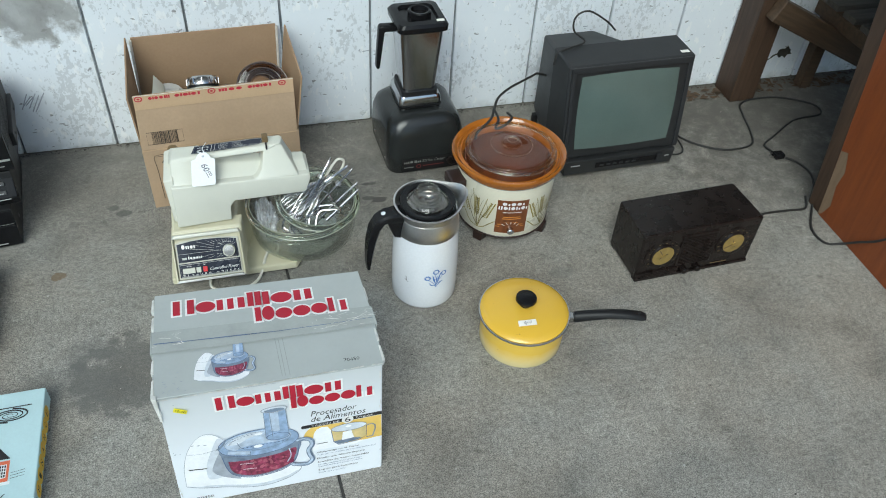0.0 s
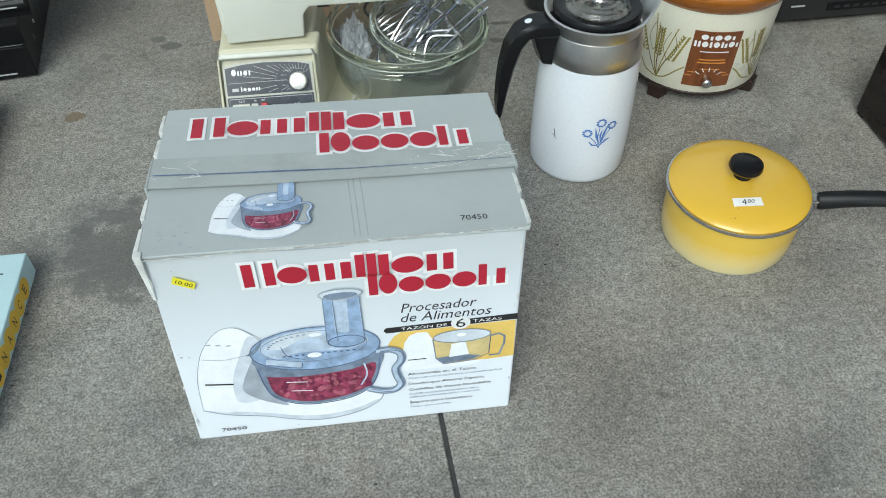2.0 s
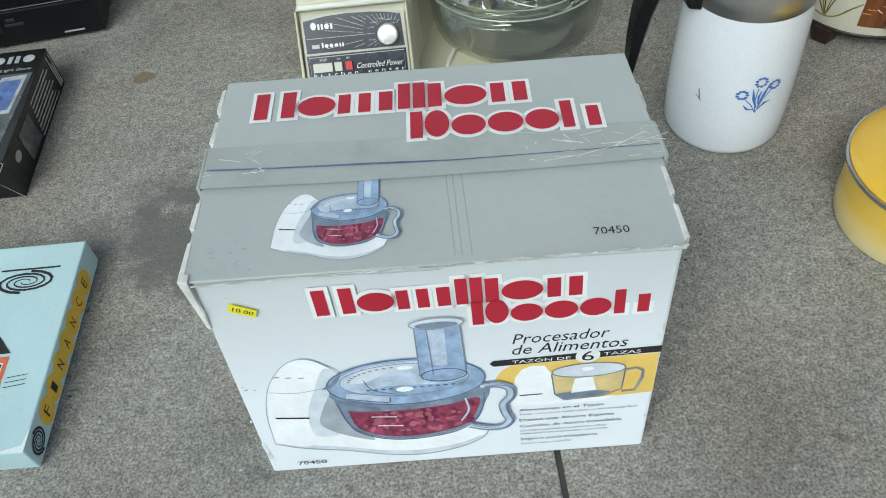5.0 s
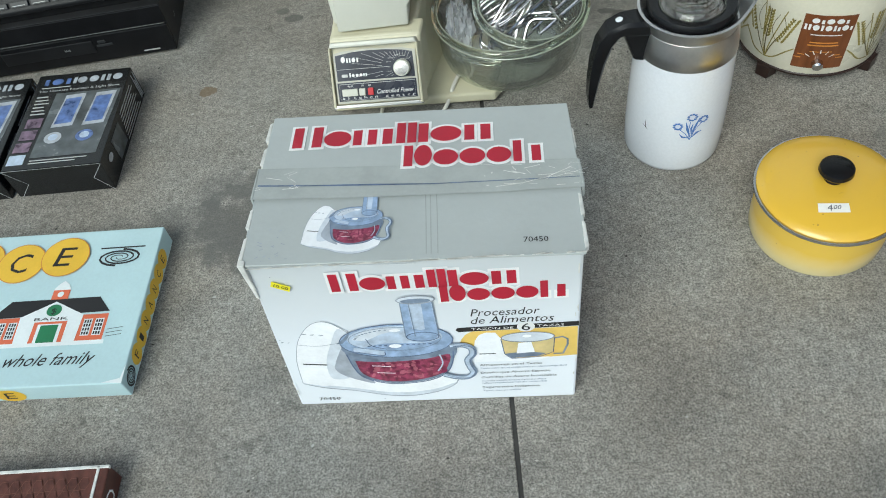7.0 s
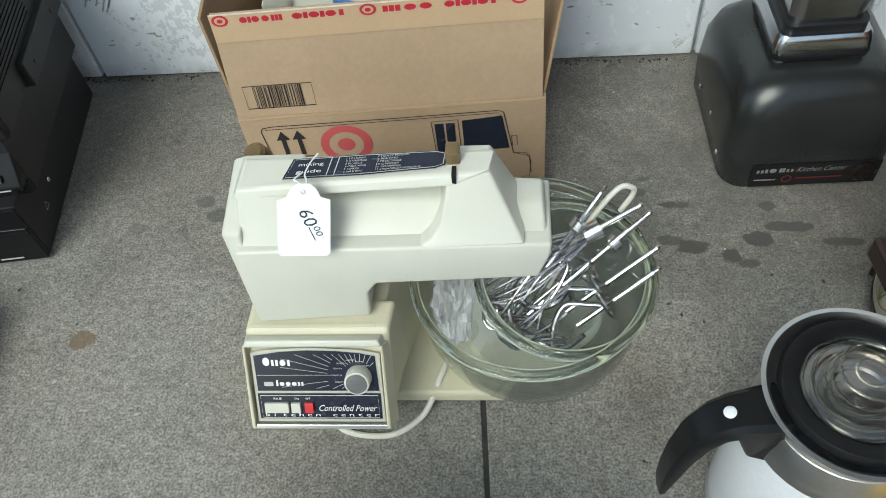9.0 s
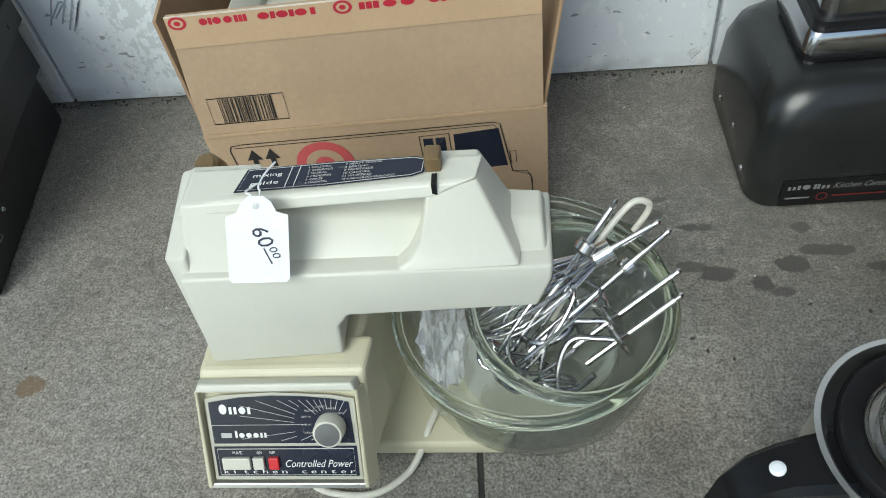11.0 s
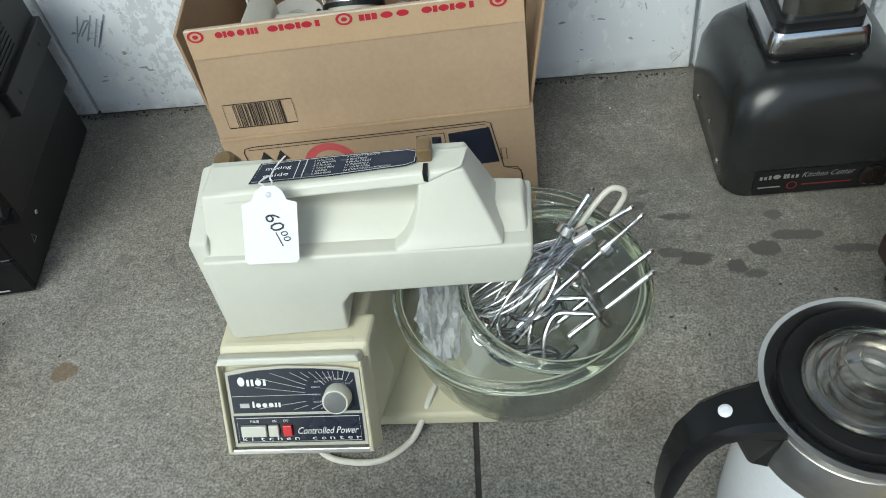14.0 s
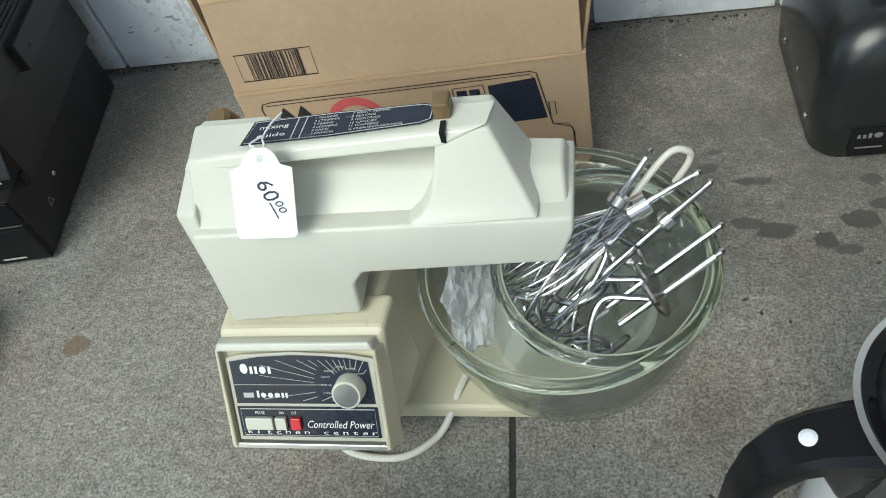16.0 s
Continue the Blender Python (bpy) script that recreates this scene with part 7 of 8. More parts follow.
# ---- table radio ----
def radio():
    t = thing("table_radio", pose(0.706, -0.803, 0, 0, 0, 2.2), "dark brown bakelite table radio with two gold dials", "radio")
    W, D, H = 0.328, 0.142, 0.148
    part("case", hexa([(0.003, 0.004, 0.006), (W - 0.003, 0.004, 0.006), (W - 0.003, D, 0.006), (0.003, D, 0.006), (0, 0.004, H), (W, 0.004, H), (W - 0.004, D, H), (0.002, D, H)], 0.005, 3), "bakelite", t)
    part("plinth", block(0.004, W - 0.004, 0.0, 0.02, 0.0, 0.008, 0.002), "bakelite", t)
    part("plinth", block(0.006, W - 0.006, D - 0.02, D - 0.004, 0.0, 0.008, 0.002), "bakelite", t)
    for i in range(4):
        part("front_rib", block(0.004, W * 0.36, -0.001, 0.006, 0.008 + i * 0.0052, 0.0112 + i * 0.0052, 0.001), "bakelite", t)
    sh = Sheet((0, 0.004, 0), (1, 0, 0), (0, 0, 1))
    for cx in (0.062, 0.258):
        mm = Matrix.Translation((cx, 0.0045, 0.080)) @ pose(0, 0, 0, 90, 0, 0)
        dial = part("dial_bezel", lathe([(0.046, 0), (0.046, 0.003), (0.043, 0.004), (0.0335, 0.0035), (0.032, 0.007), (0.029, 0.008), (0.029, 0)], 48, m=mm), "bakelite", t, smooth=40)
        part("dial_face", lathe([(0.0305, 0.0), (0.0300, 0.0072), (0.026, 0.0080), (0, 0.0085)], 48, m=mm), "gold", t, "round gold dial face")
        part("dial_cap", lathe([(0.006, 0.008), (0.0055, 0.012), (0, 0.0125)], 24, m=mm), "gold", t)
        bm = bmesh.new()
        a = 0.6 if cx < 0.1 else 2.0
        block(-0.0012, 0.0012, 0, 0.026, 0.0086, 0.0098, bm=bm)
        block(-0.012, 0.012, -0.001, 0.001, 0.0086, 0.0098, bm=bm)
        bmesh.ops.transform(bm, matrix=mm @ pose(0, 0, 0, 0, 0, math.degrees(a)), verts=bm.verts)
        part("dial_pointer", bm, "bronze", t)
        bm = bmesh.new()
        for k in range(11):
            b = radians(-30 + k * 24)
            sh.rect(cx + 0.0405 * math.cos(b) - 0.0022, cx + 0.0405 * math.cos(b) + 0.0022, 0.080 + 0.0405 * math.sin(b) - 0.001, 0.080 + 0.0405 * math.sin(b) + 0.0014, 0.0050, bm)
        part("dial_numeral", bm, "bronze", t)["kind"] = "stuff"
    part("grille_frame", block(0.108, 0.206, 0.0005, 0.006, 0.030, 0.132, 0.002), "bakelite", t)
    for i in range(17):
        part("grille_slat", block(0.114, 0.200, -0.0022, 0.002, 0.0355 + i * 0.0053, 0.0385 + i * 0.0053, 0.0008), "bakelite", t)
    for cx in (0.135, 0.172):
        part("knob", lathe([(0.0085, 0), (0.0095, 0.004), (0.0085, 0.014), (0.006, 0.016), (0, 0.0165)], 24, m=Matrix.Translation((cx, 0.003, 0.018)) @ pose(0, 0, 0, 90, 0, 0)), "bakelite", t, smooth=40)
    part("brand_bar", sh.rect(0.215, 0.262, 0.014, 0.017, 0.0008), "bronze", t)
    bm = bmesh.new()
    rnd = random.Random(8)
    for i in range(9):
        x, y = rnd.uniform(0.02, 0.28), rnd.uniform(0.02, 0.13)
        bmesh.ops.create_icosphere(bm, subdivisions=1, radius=rnd.uniform(0.0005, 0.0009), matrix=Matrix.Translation((x, y, H)))
    part("dust_speck", bm, "label", t)["kind"] = "stuff"


radio()


# ---- stacked hi-fi by the wall ----
def hifi(name, label, cat, corner, yaw, W, D, z0, z1):
    """A case whose right front foot corner is given; it runs to the left and back."""
    t = thing(name, pose(corner[0], corner[1], z0, 0, 0, yaw), label, cat)
    part("case", block(-W, 0, 0.004, D, 0.0, z1 - z0, 0.002), "vinyl", t)
    return t, z1 - z0


def stack():
    t, h = hifi("video_recorder", "black video cassette recorder at the foot of a stack", "video recorder", (-0.732, -0.371), 7.0, 0.42, 0.335, 0.006, 0.108)
    for x in (-0.39, -0.03):
        for y in (0.03, 0.30):
            part("rubber_foot", lathe([(0, -0.006), (0.012, -0.006), (0.012, 0.001), (0, 0.001)], 12, centre=(x, y)), "black_matt", t)
    sh = Sheet((-0.42, 0.0035, 0), (1, 0, 0), (0, 0, 1))
    part("front_panel", block(-0.42, 0.0, -0.004, 0.004, 0.0, 0.060, 0.0015), "black", t)
    part("front_panel", block(-0.42, 0.0, 0.0, 0.004, 0.064, h, 0.0015), "black", t)
    part("trim_line", sh.rect(0.0, 0.415, 0.0612, 0.0624, 0.003), "dim_text", t, "thin dull trim line")
    part("cassette_flap", block(-0.34, -0.155, -0.0055, -0.003, 0.022, 0.050, 0.001), "black_matt", t)
    f2 = Sheet((-0.42, -0.0042, 0), (1, 0, 0), (0, 0, 1))
    part("format_text", f2.words("VHS", 0.205, 0.216, 0.034, 0.005, 0.0018), "silver_text", t)
    part("button", block(-0.145, -0.130, -0.006, -0.003, 0.042, 0.048, 0.001), "tv", t)
    part("button", block(-0.150, -0.118, -0.006, -0.003, 0.034, 0.039, 0.001), "tv", t)
    part("brand_bar", f2.rect(0.355, 0.388, 0.007, 0.010, 0.0006), "silver_text", t)
    part("display_glass", sh.rect(0.250, 0.412, 0.0665, 0.0995, 0.0010), "black", t)
    part("display_window", sh.poly([(0.318, 0.0690), (0.404, 0.0690), (0.372, 0.0850), (0.345, 0.0970), (0.318, 0.0970)], 0.0018), "teal", t, "green lit display label")
    part("screw", lathe([(0, 0), (0.004, 0), (0.003, 0.0015), (0, 0.002)], 12, m=Matrix.Translation((0.0, 0.10, 0.05)) @ pose(0, 0, 0, 0, 90, 0)), "steel", t)
    s2 = Sheet((0.0005, 0, 0), (0, 1, 0), (0, 0, 1))
    part("warning_mark", s2.loop([(0.055, 0.035), (0.067, 0.035), (0.061, 0.046)], 0.001, 0.0006), "silver_text", t)

    t, h = hifi("cassette_deck", "black twin cassette deck with a sloping key panel", "cassette deck", (-0.712, -0.338), 8.0, 0.42, 0.30, 0.108, 0.195)
    part("key_panel", hexa([(-0.42, -0.020, 0.022), (0, -0.020, 0.022), (0, 0.006, 0.022), (-0.42, 0.006, 0.022), (-0.42, -0.020, 0.030), (0, -0.020, 0.030), (0, 0.006, 0.072), (-0.42, 0.006, 0.072)], 0.002), "black", t)
    part("lower_panel", block(-0.42, 0, -0.004, 0.006, 0.0, 0.020, 0.001), "black", t)
    kp = Sheet((-0.42, -0.0205, 0.0305), (1, 0, 0), (0, 0.026, 0.042))
    for r in range(2):
        for i in range(9):
            u = 0.40 - i * 0.040
            part("key", hexa([kp.at(a, b, z) for z in (0, 0.004) for a, b in ((u - 0.034, 0.008 + r * 0.021), (u, 0.008 + r * 0.021), (u, 0.018 + r * 0.021), (u - 0.034, 0.018 + r * 0.021))], 0.0008), "tv_dark", t)
            part("key_bar", kp.rect(u - 0.030, u - 0.006, 0.0105 + r * 0.021, 0.0115 + r * 0.021, 0.0046), "silver_text", t)
    lipsh = Sheet((-0.42, -0.0202, 0.022), (1, 0, 0), (0, 0, 1))
    part("small_print", lipsh.rect(0.33, 0.405, 0.003, 0.0055, 0.0006), "silver_text", t)

    t, h = hifi("stereo_receiver", "black stereo receiver with a slotted top and silver stripe", "stereo", (-0.704, -0.325), 8.5, 0.42, 0.285, 0.195, 0.290)
    part("front_panel", block(-0.42, 0.002, -0.010, 0.006, 0.004, h, 0.002), "black", t)
    fs = Sheet((-0.42, -0.0103, 0), (1, 0, 0), (0, 0, 1))
    part("silver_stripe", fs.rect(0.0, 0.420, 0.030, 0.036, 0.0008), "silver_line", t, "bright silver stripe")
    part("display", fs.rect(0.26, 0.395, 0.048, 0.080, 0.0008), "black_print", t)
    part("display_frame", fs.loop([(0.355, 0.050), (0.392, 0.050), (0.392, 0.075), (0.355, 0.075)], 0.002, 0.001), "silver_text", t)
    part("small_print", fs.rect(0.395, 0.404, 0.016, 0.018, 0.0008), "silver_text", t)
    for i in range(9):
        part("side_slot", block(-0.0002, 0.0016, 0.015, 0.20, 0.040 + i * 0.0065, 0.0435 + i * 0.0065), "black_matt", t)
    for i in range(8):
        part("top_slot", block(-0.40, -0.06, 0.05 + i * 0.024, 0.058 + i * 0.024, h - 0.0005, h + 0.0012), "black_matt", t)
    part("side_ledge", block(-0.03, 0.010, 0.10, 0.283, -0.006, 0.032, 0.002), "vinyl", t)
    for y in (0.13, 0.24):
        part("screw", lathe([(0, 0), (0.004, 0), (0.003, 0.0015), (0, 0.002)], 12, m=Matrix.Translation((0.010, y, 0.012)) @ pose(0, 0, 0, 0, 90, 0)), "black_print", t)
    t2 = thing("audio_cable", pose(-0.86, -0.03, 0.285), "thin black audio cable behind the stereo", "cable")
    part("cable", tube(spline([(-0.05, 0, 0), (0.0, 0.008, 0.03), (0.03, 0.012, 0.02), (0.028, 0.012, -0.002), (0.0, 0.012, -0.01)], 8), 0.0022, 8), "cord", t2)


stack()


# ---- speaker cartons ----
def speaker_carton(m):
    t = thing("speaker_carton", m, "glossy black printed speaker carton lying flat", "box", "speaker cartons")
    W, D, H = 0.178, 0.245, 0.066
    part("carton_body", block(-W, 0, 0, D, 0, H, 0.0015), "dj", t)
    tp = Sheet((-W, 0, H), (1, 0, 0), (0, 1, 0))
    part("maker_mark", tp.bars(0.016, 0.068, 0.214, 0.017, "I.O.t", 0, 0.0006), "dj_blue", t)
    part("maker_mark", tp.bars(0.072, 0.168, 0.214, 0.017, "IO.O.I.I.O", 0, 0.0006), "dj_silver", t)
    part("tagline", tp.words("The Ultimate Fountain & Light Show", 0.012, 0.168, 0.196, 0.0055, 0.0006), "silver_text", t)
    part("small_print", tp.rect(0.014, 0.070, 0.206, 0.2085, 0.0006), "silver_text", t)
    part("photo_ground", tp.poly([(0.044, 0.026), (0.164, 0.026), (0.172, 0.188), (0.048, 0.190)], 0.0004), "dj_grey", t)
    for u in (0.062, 0.120):
        part("photo_speaker", tp.poly([(u, 0.098), (u + 0.040, 0.100), (u + 0.046, 0.184), (u + 0.008, 0.182)], 0.0006), "dj_silver", t)
        part("photo_speaker_light", tp.poly([(u + 0.004, 0.106), (u + 0.036, 0.108), (u + 0.040, 0.174), (u + 0.010, 0.172)], 0.0008), "dj_blue", t)
        part("photo_disc", tp.oval(u + 0.012, 0.072, 0.016, 0.014, 0.0008), "dj_silver" if u < 0.1 else "dj_blue", t)
        part("photo_disc_light", tp.oval(u + 0.012, 0.073, 0.009, 0.008, 0.001), "pic_pale", t)
    for i in range(4):
        part("small_photo", tp.rect(0.006 + 0.002 * i, 0.036 + 0.002 * i, 0.012 + i * 0.030, 0.036 + i * 0.030, 0.0006), "dj_violet" if i else "pic_pale", t)
    for i in range(6):
        part("small_print", tp.rect(0.012, 0.040 - 0.003 * (i % 3), 0.136 + i * 0.009, 0.139 + i * 0.009, 0.0006), "silver_text", t)
    for i in range(2):
        part("small_print", tp.rect(0.046, 0.150 - 0.02 * i, 0.018 - i * 0.006, 0.0205 - i * 0.006, 0.0006), "silver_text", t)
    sd = Sheet((0.0, 0, 0), (0, 1, 0), (0, 0, 1))
    for i in range(8):
        part("side_text", sd.rect(0.115 + 0.002 * i, 0.215 - 0.008 * (i % 3), 0.006 + i * 0.0068, 0.0085 + i * 0.0068, 0.0005), "silver_text", t)
    part("side_photo", sd.rect(0.06, 0.11, 0.010, 0.055, 0.0005), "dj_grey", t)
    part("side_photo_disc", sd.oval(0.036, 0.042, 0.010, 0.007, 0.0006), "dj_silver", t)
    part("side_mark", sd.bars(0.226, 0.240, 0.006, 0.054, "I.i.I", 0, 0.0006), "dj_silver", t)
    fr = Sheet((-W, 0, 0), (1, 0, 0), (0, 0, 1))
    bm = fr.line([(0.0, H - 0.002), (0.032, 0.030), (0.006, 0.0)], 0.0008, 0.0005)
    fr.line([(W, H - 0.002), (W - 0.026, 0.032), (W - 0.002, 0.0)], 0.0008, 0.0005, bm)
    fr.rect(0.0, W, H - 0.0012, H - 0.0004, 0.0005, bm)
    part("folded_edge", bm, "silver_text", t)["kind"] = "stuff"
    return t


speaker_carton(pose(-0.764, -0.741, 0, 0, 0, 2.0))
speaker_carton(pose(-0.954, -0.750, 0, 0, 0, 2.5))


# ---- board game ----
def board_game():
    t = thing("board_game", pose(-0.626, -1.150, 0, 0, 0, 0.5), "pale blue vintage board game box with a printed bank", "game box")
    W, D, H = 0.50, 0.279, 0.044
    part("tray", block(-W + 0.004, -0.003, 0.003, D - 0.003, 0, H - 0.004, 0.002), "game_white", t)
    part("lid", block(-W, 0, 0, D, 0.006, H, 0.002), "game", t)
    tp = Sheet((-W, 0, H), (1, 0, 0), (0, 1, 0))
    fr = Sheet((-W, 0, 0), (1, 0, 0), (0, 0, 1))
    sd = Sheet((0, 0, 0), (0, 1, 0), (0, 0, 1))
    word = "FINANCE"
    for i, ch in enumerate(word):
        u = W - 0.150 - (6 - i) * 0.0715
        v = 0.223 + (0.005 if i % 2 == 0 else -0.003)
        if u > 0.04:
            part("title_disc_edge", tp.oval(u, v, 0.0395, 0.0380, 0.0004 + 0.0003 * i), "orange_print", t)
            part("title_disc", tp.oval(u, v, 0.0380, 0.0365, 0.0005 + 0.0003 * i), "game_yellow", t)
            w = 0.009 if ch == "I" else 0.0165
            part("title_letter", tp.words(ch, u - w, u + w, v - 0.018, 0.036, 0.0008 + 0.0003 * i, slant=0.15), "black_print", t)
        part("side_disc", sd.oval(0.058 + i * 0.0285, 0.024, 0.0165, 0.0155, 0.0004 + 0.0002 * (i % 2)), "game_yellow", t)
        part("side_letter", sd.words(ch, 0.053 + i * 0.0285, 0.062 + i * 0.0285, 0.017, 0.014, 0.0008), "black_print", t)
        part("front_disc", fr.oval(W - 0.176 - (6 - i) * 0.050, 0.022, 0.0225, 0.0165, 0.0004 + 0.0002 * (i % 2)), "game_yellow", t)
        part("front_letter", fr.words(ch, W - 0.185 - (6 - i) * 0.050, W - 0.167 - (6 - i) * 0.050, 0.0135, 0.0175, 0.0008, slant=0.1), "black_print", t)
    # bank, drawn about the door's middle
    B = Sheet(tp.at(W - 0.137, 0.072, 0), tp.u, tp.v)
    part("bank_wall", B.rect(-0.090, 0.088, 0.0, 0.046, 0.0004), "game_red", t)
    part("bank_base", B.rect(-0.094, 0.092, -0.006, 0.001, 0.0005), "game_white", t)
    part("bank_roof", B.poly([(-0.100, 0.046), (-0.075, 0.076), (0.066, 0.077), (0.088, 0.050)], 0.0006), "black_print", t)
    part("bank_front", B.poly([(-0.050, 0.0), (0.046, 0.0), (0.048, 0.046), (-0.002, 0.072), (-0.052, 0.046)], 0.0008), "game_white", t)
    part("bank_porch", B.rect(-0.026, 0.026, 0.0, 0.036, 0.001), "game_red", t)
    part("bank_arch", B.rect(-0.019, 0.019, 0.0, 0.032, 0.0011), "game_white", t)
    part("bank_door", B.rect(-0.014, 0.014, 0.0, 0.030, 0.0012), "game_green", t)
    part("bank_seal", B.oval(-0.001, 0.056, 0.012, 0.0105, 0.0012), "game_green", t)
    part("bank_seal_text", B.words("$", -0.005, 0.003, 0.0495, 0.010, 0.0015), "black_print", t)
    part("bank_word", B.words("BANK", -0.028, 0.026, 0.0385, 0.0050, 0.0012), "black_print", t)
    part("bank_tower", B.rect(-0.013, 0.014, 0.076, 0.093, 0.0008), "game_red", t)
    part("bank_cupola", B.poly([(-0.014, 0.093), (0.015, 0.093), (0.009, 0.103), (0.0005, 0.110), (-0.008, 0.103)], 0.0009), "game_white", t)
    part("tower_clock", B.oval(0.0005, 0.085, 0.005, 0.005, 0.0011), "game_white", t)
    for u in (-0.085, -0.067, 0.052, 0.070):
        part("bank_window", B.rect(u, u + 0.0135, 0.009, 0.038, 0.0006), "game_white", t)
        bm = bmesh.new()
        for a in range(3):
            for b in range(4):
                B.rect(u + 0.0016 + a * 0.0040, u + 0.0042 + a * 0.0040, 0.0105 + b * 0.0068, 0.0155 + b * 0.0068, 0.0009, bm)
        part("bank_window_pane", bm, "black_print", t)["kind"] = "stuff"
    bm = bmesh.new()
    for i in range(3):
        B.line([(0.092, 0.006 + i * 0.006), (0.116, 0.009 + i * 0.006)], 0.0009, 0.0006, bm)
    part("fence_drawing", bm, "black_print", t)
    part("slogan", tp.words("for the whole family", W - 0.275, W - 0.050, 0.034, 0.020, 0.0005, slant=0.5), "black_print", t)
    # maker's emblem: a striped spiral
    for sh, u, v, a, b in ((tp, W - 0.060, 0.222, 0.037, 0.0165), (sd, 0.022, 0.024, 0.016, 0.014)):
        for k in range(2):
            pts = [(u + a * (0.12 + 0.85 * i / 26) * math.cos(i * 0.42 + k * math.pi), v + b * (0.12 + 0.85 * i / 26) * math.sin(i * 0.42 + k * math.pi)) for i in range(27)]
            part("emblem", sh.line(pts, [b * (0.05 + 0.18 * i / 26) for i in range(27)], 0.0006), "black_print", t)
    part("emblem_bar", tp.rect(W - 0.095, W - 0.022, 0.240, 0.2425, 0.0006), "black_print", t)
    part("worn_corner", tp.poly([(W - 0.03, 0.002), (W, 0.0), (W, 0.03), (W - 0.004, 0.008)], 0.0005), "game_white", t)


board_game()


def patterned_box():
    t = thing("patterned_box", pose(-0.612, -1.268, 0, 0, 0, 2.0), "flat maroon box with a scale pattern and worn white edges", "box")
    W, D, H = 0.40, 0.26, 0.040
    part("box_body", block(-W, 0, -D, 0, 0, H, 0.002), "snake", t)
    part("worn_edge", block(-W, 0.0005, -0.0035, 0.001, H - 0.004, H + 0.0012, 0.001), "edge_wear", t)
    part("worn_edge", block(-0.016, -0.012, -D, 0.0, H - 0.001, H + 0.0012, 0.0005), "edge_wear", t)
    tp = Sheet((-W, -D, H), (1, 0, 0), (0, 1, 0))
    bm = bmesh.new()
    for i in range(24):
        for j in range(15):
            u, v = 0.008 + i * 0.0158 + (j % 2) * 0.0079, 0.006 + j * 0.0165
            if u < W - 0.022:
                tp.loop([(u + 0.0075 * math.cos(k * math.pi / 3), v + 0.009 * math.sin(k * math.pi / 3)) for k in range(6)], 0.0009, 0.0004, bm)
    part("scale_pattern", bm, surf("scale_lines", (0.17, 0.075, 0.05), 0.5), t)
    sd = Sheet((0, -D, 0), (0, 1, 0), (0, 0, 1))
    part("side_letter", sd.words("D", D - 0.045, D - 0.025, 0.008, 0.022, 0.0006), "white_print", t)


patterned_box()


# ---- cords on the floor ----
def lead(owner, name, pts, r=0.0032, mat="cord"):
    """A flex that belongs to a thing, given by places in the room."""
    inv = owner.matrix_basis.inverted()
    return part(name, tube(spline([inv @ Vector(p) for p in pts], 8), r, 8), mat, owner)


def cord(name, label, pts, r=0.0032, mat="cord"):
    t = thing(name, pose(*pts[0][:2], 0), label, "cord")
    o = Vector((*pts[0][:2], 0))
    part("cable", tube(spline([Vector(p) - o for p in pts], 8), r, 8), mat, t)
    return t, o


TV, RADIO, COOKER = (bpy.data.objects[n] for n in ("television", "table_radio", "slow_cooker"))
lead(TV, "power_cord", [(1.02, -0.16, 0.03), (1.10, -0.12, 0.004), (1.13, -0.10, 0.008), (1.12, -0.14, 0.004), (1.10, -0.23, 0.004), (1.14, -0.30, 0.004), (1.22, -0.345, 0.004), (1.31, -0.335, 0.004), (1.345, -0.27, 0.004), (1.37, -0.18, 0.004), (1.395, -0.125, 0.004), (1.46, -0.105, 0.004), (1.55, -0.115, 0.004), (1.635, -0.17, 0.004), (1.625, -0.225, 0.004), (1.52, -0.24, 0.004), (1.41, -0.305, 0.004), (1.35, -0.345, 0.006), (1.352, -0.385, 0.008)])
inv = TV.matrix_basis.inverted()
plug = part("plug", hexa([inv @ Vector(p) for p in [(x, y, z) for z in (0.001, 0.018) for x, y in ((1.345, -0.418), (1.375, -0.418), (1.375, -0.392), (1.345, -0.392))]], 0.004), "black", TV)
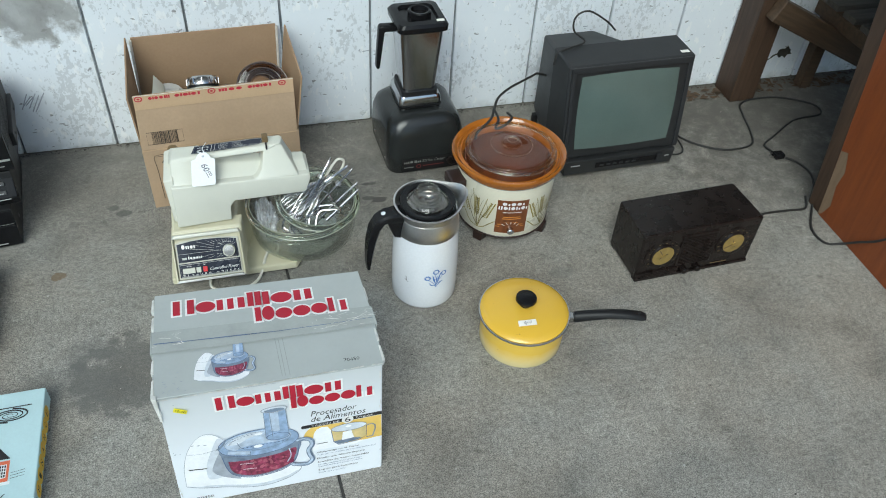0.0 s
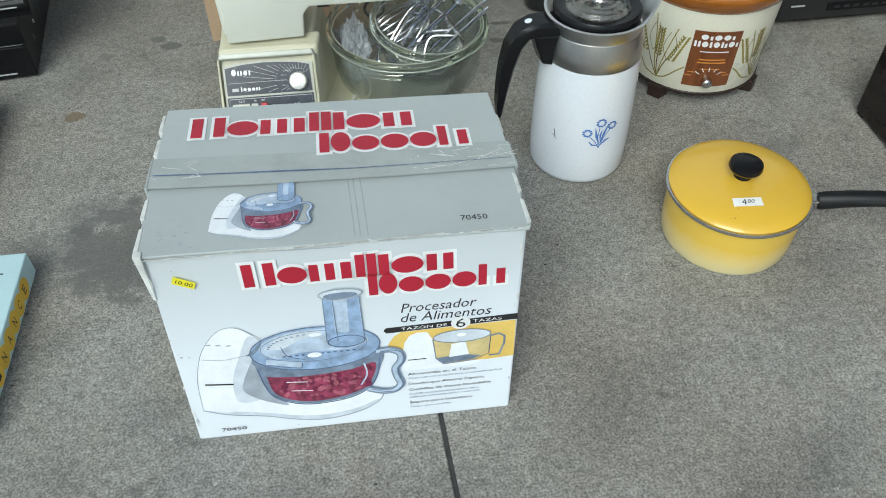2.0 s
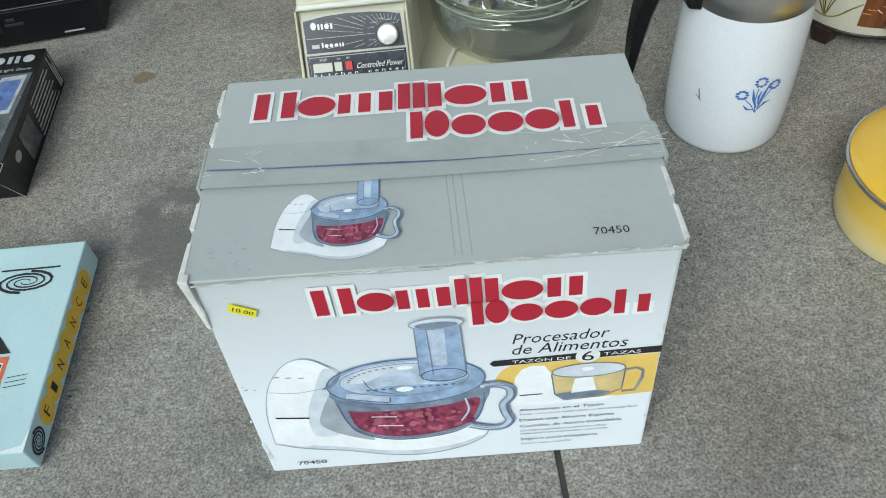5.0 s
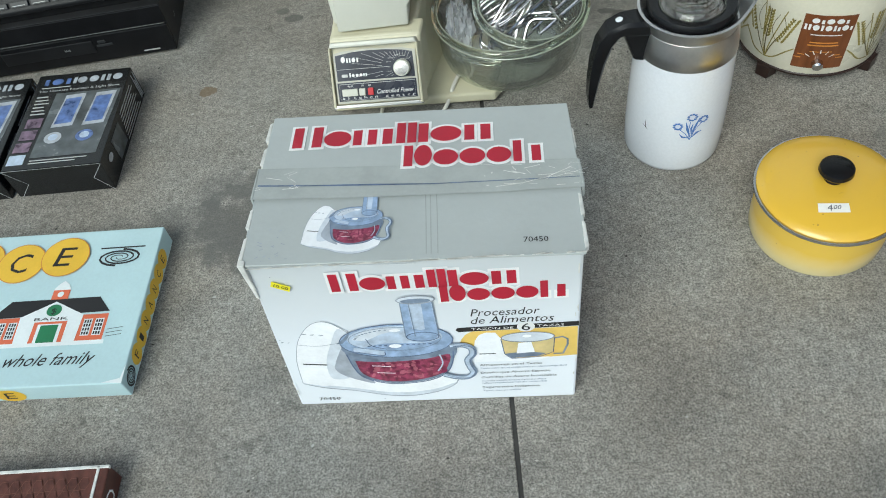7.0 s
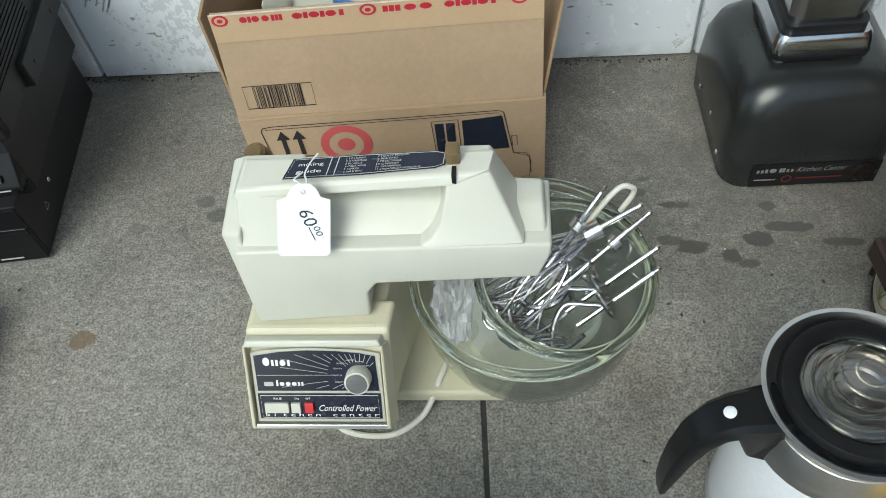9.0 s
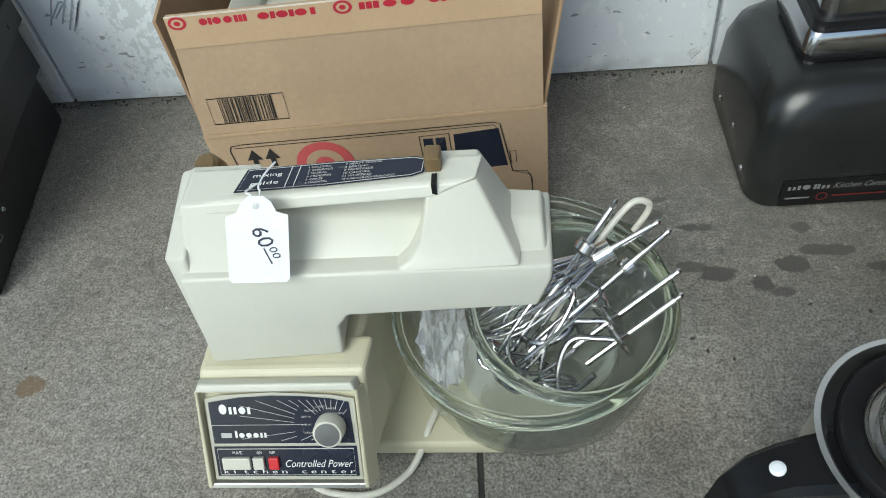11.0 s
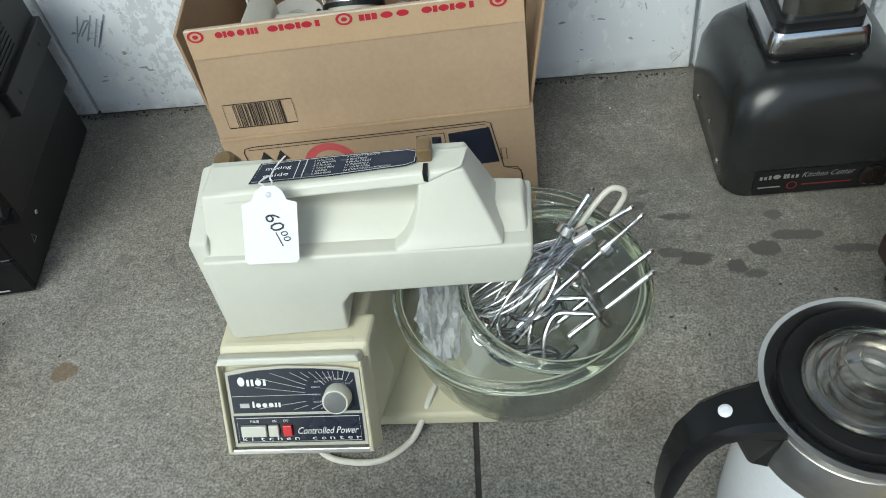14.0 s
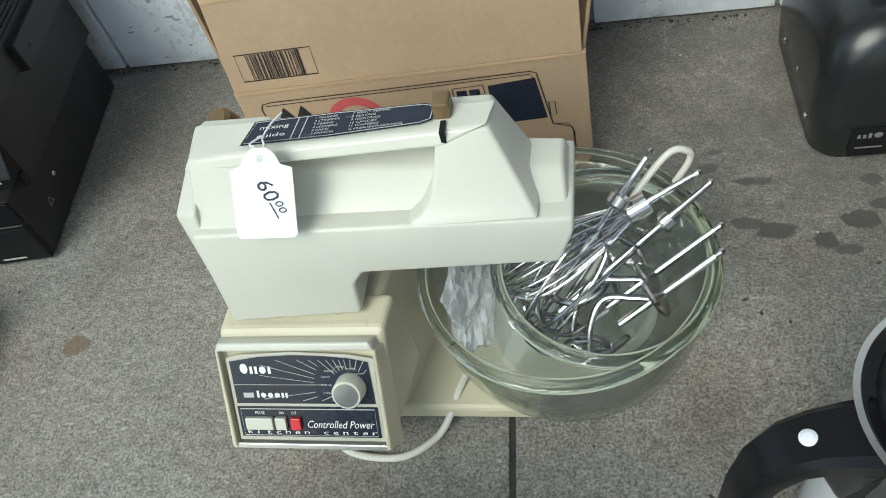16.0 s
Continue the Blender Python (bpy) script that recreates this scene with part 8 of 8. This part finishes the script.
for k in (0.004, 0.014):
    part("plug_pin", hexa([inv @ Vector(p) for p in [(x, y, z) for z in (0.006, 0.012) for x, y in ((1.332, -0.414 + k), (1.346, -0.414 + k), (1.346, -0.4125 + k), (1.332, -0.4125 + k))]]), "steel", plug)
lead(RADIO, "power_cord", [(1.018, -0.67, 0.02), (1.06, -0.665, 0.004), (1.12, -0.655, 0.004), (1.17, -0.635, 0.004), (1.25, -0.635, 0.004), (1.305, -0.635, 0.004), (1.335, -0.59, 0.004)])
cord("extension_cord", "black cord hanging by the cabinet corner", [(1.375, -0.42, 0.008), (1.40, -0.44, 0.005), (1.41, -0.50, 0.005), (1.37, -0.58, 0.005), (1.315, -0.65, 0.005), (1.27, -0.72, 0.005), (1.275, -0.775, 0.005), (1.305, -0.80, 0.02), (1.316, -0.83, 0.05), (1.318, -0.88, 0.10), (1.318, -0.93, 0.17)])
lead(TV, "signal_lead", [(1.02, -0.30, 0.02), (1.045, -0.335, 0.004), (1.085, -0.325, 0.004), (1.095, -0.26, 0.004), (1.065, -0.19, 0.004)], 0.0026)
lead(COOKER, "power_cord", [(0.690, -0.16, 0.20), (0.645, -0.18, 0.225), (0.621, -0.20, 0.232), (0.572, -0.235, 0.238), (0.531, -0.265, 0.242), (0.490, -0.30, 0.240), (0.468, -0.335, 0.229), (0.452, -0.365, 0.2235), (0.425, -0.395, 0.223), (0.398, -0.420, 0.2225), (0.385, -0.445, 0.2225)], 0.0032)
lead(COOKER, "cord_loop", [(0.468, -0.335, 0.229), (0.468, -0.375, 0.2235), (0.452, -0.405, 0.218), (0.480, -0.395, 0.218), (0.505, -0.372, 0.2225), (0.500, -0.350, 0.2245)], 0.0032)
lead(TV, "aerial_lead", [(0.650, -0.262, 0.300), (0.657, -0.262, 0.335), (0.690, -0.258, 0.345), (0.742, -0.235, 0.346), (0.712, -0.225, 0.372), (0.708, -0.22, 0.402), (0.722, -0.22, 0.422), (0.752, -0.22, 0.424), (0.804, -0.22, 0.392), (0.845, -0.20, 0.352)], 0.0026)
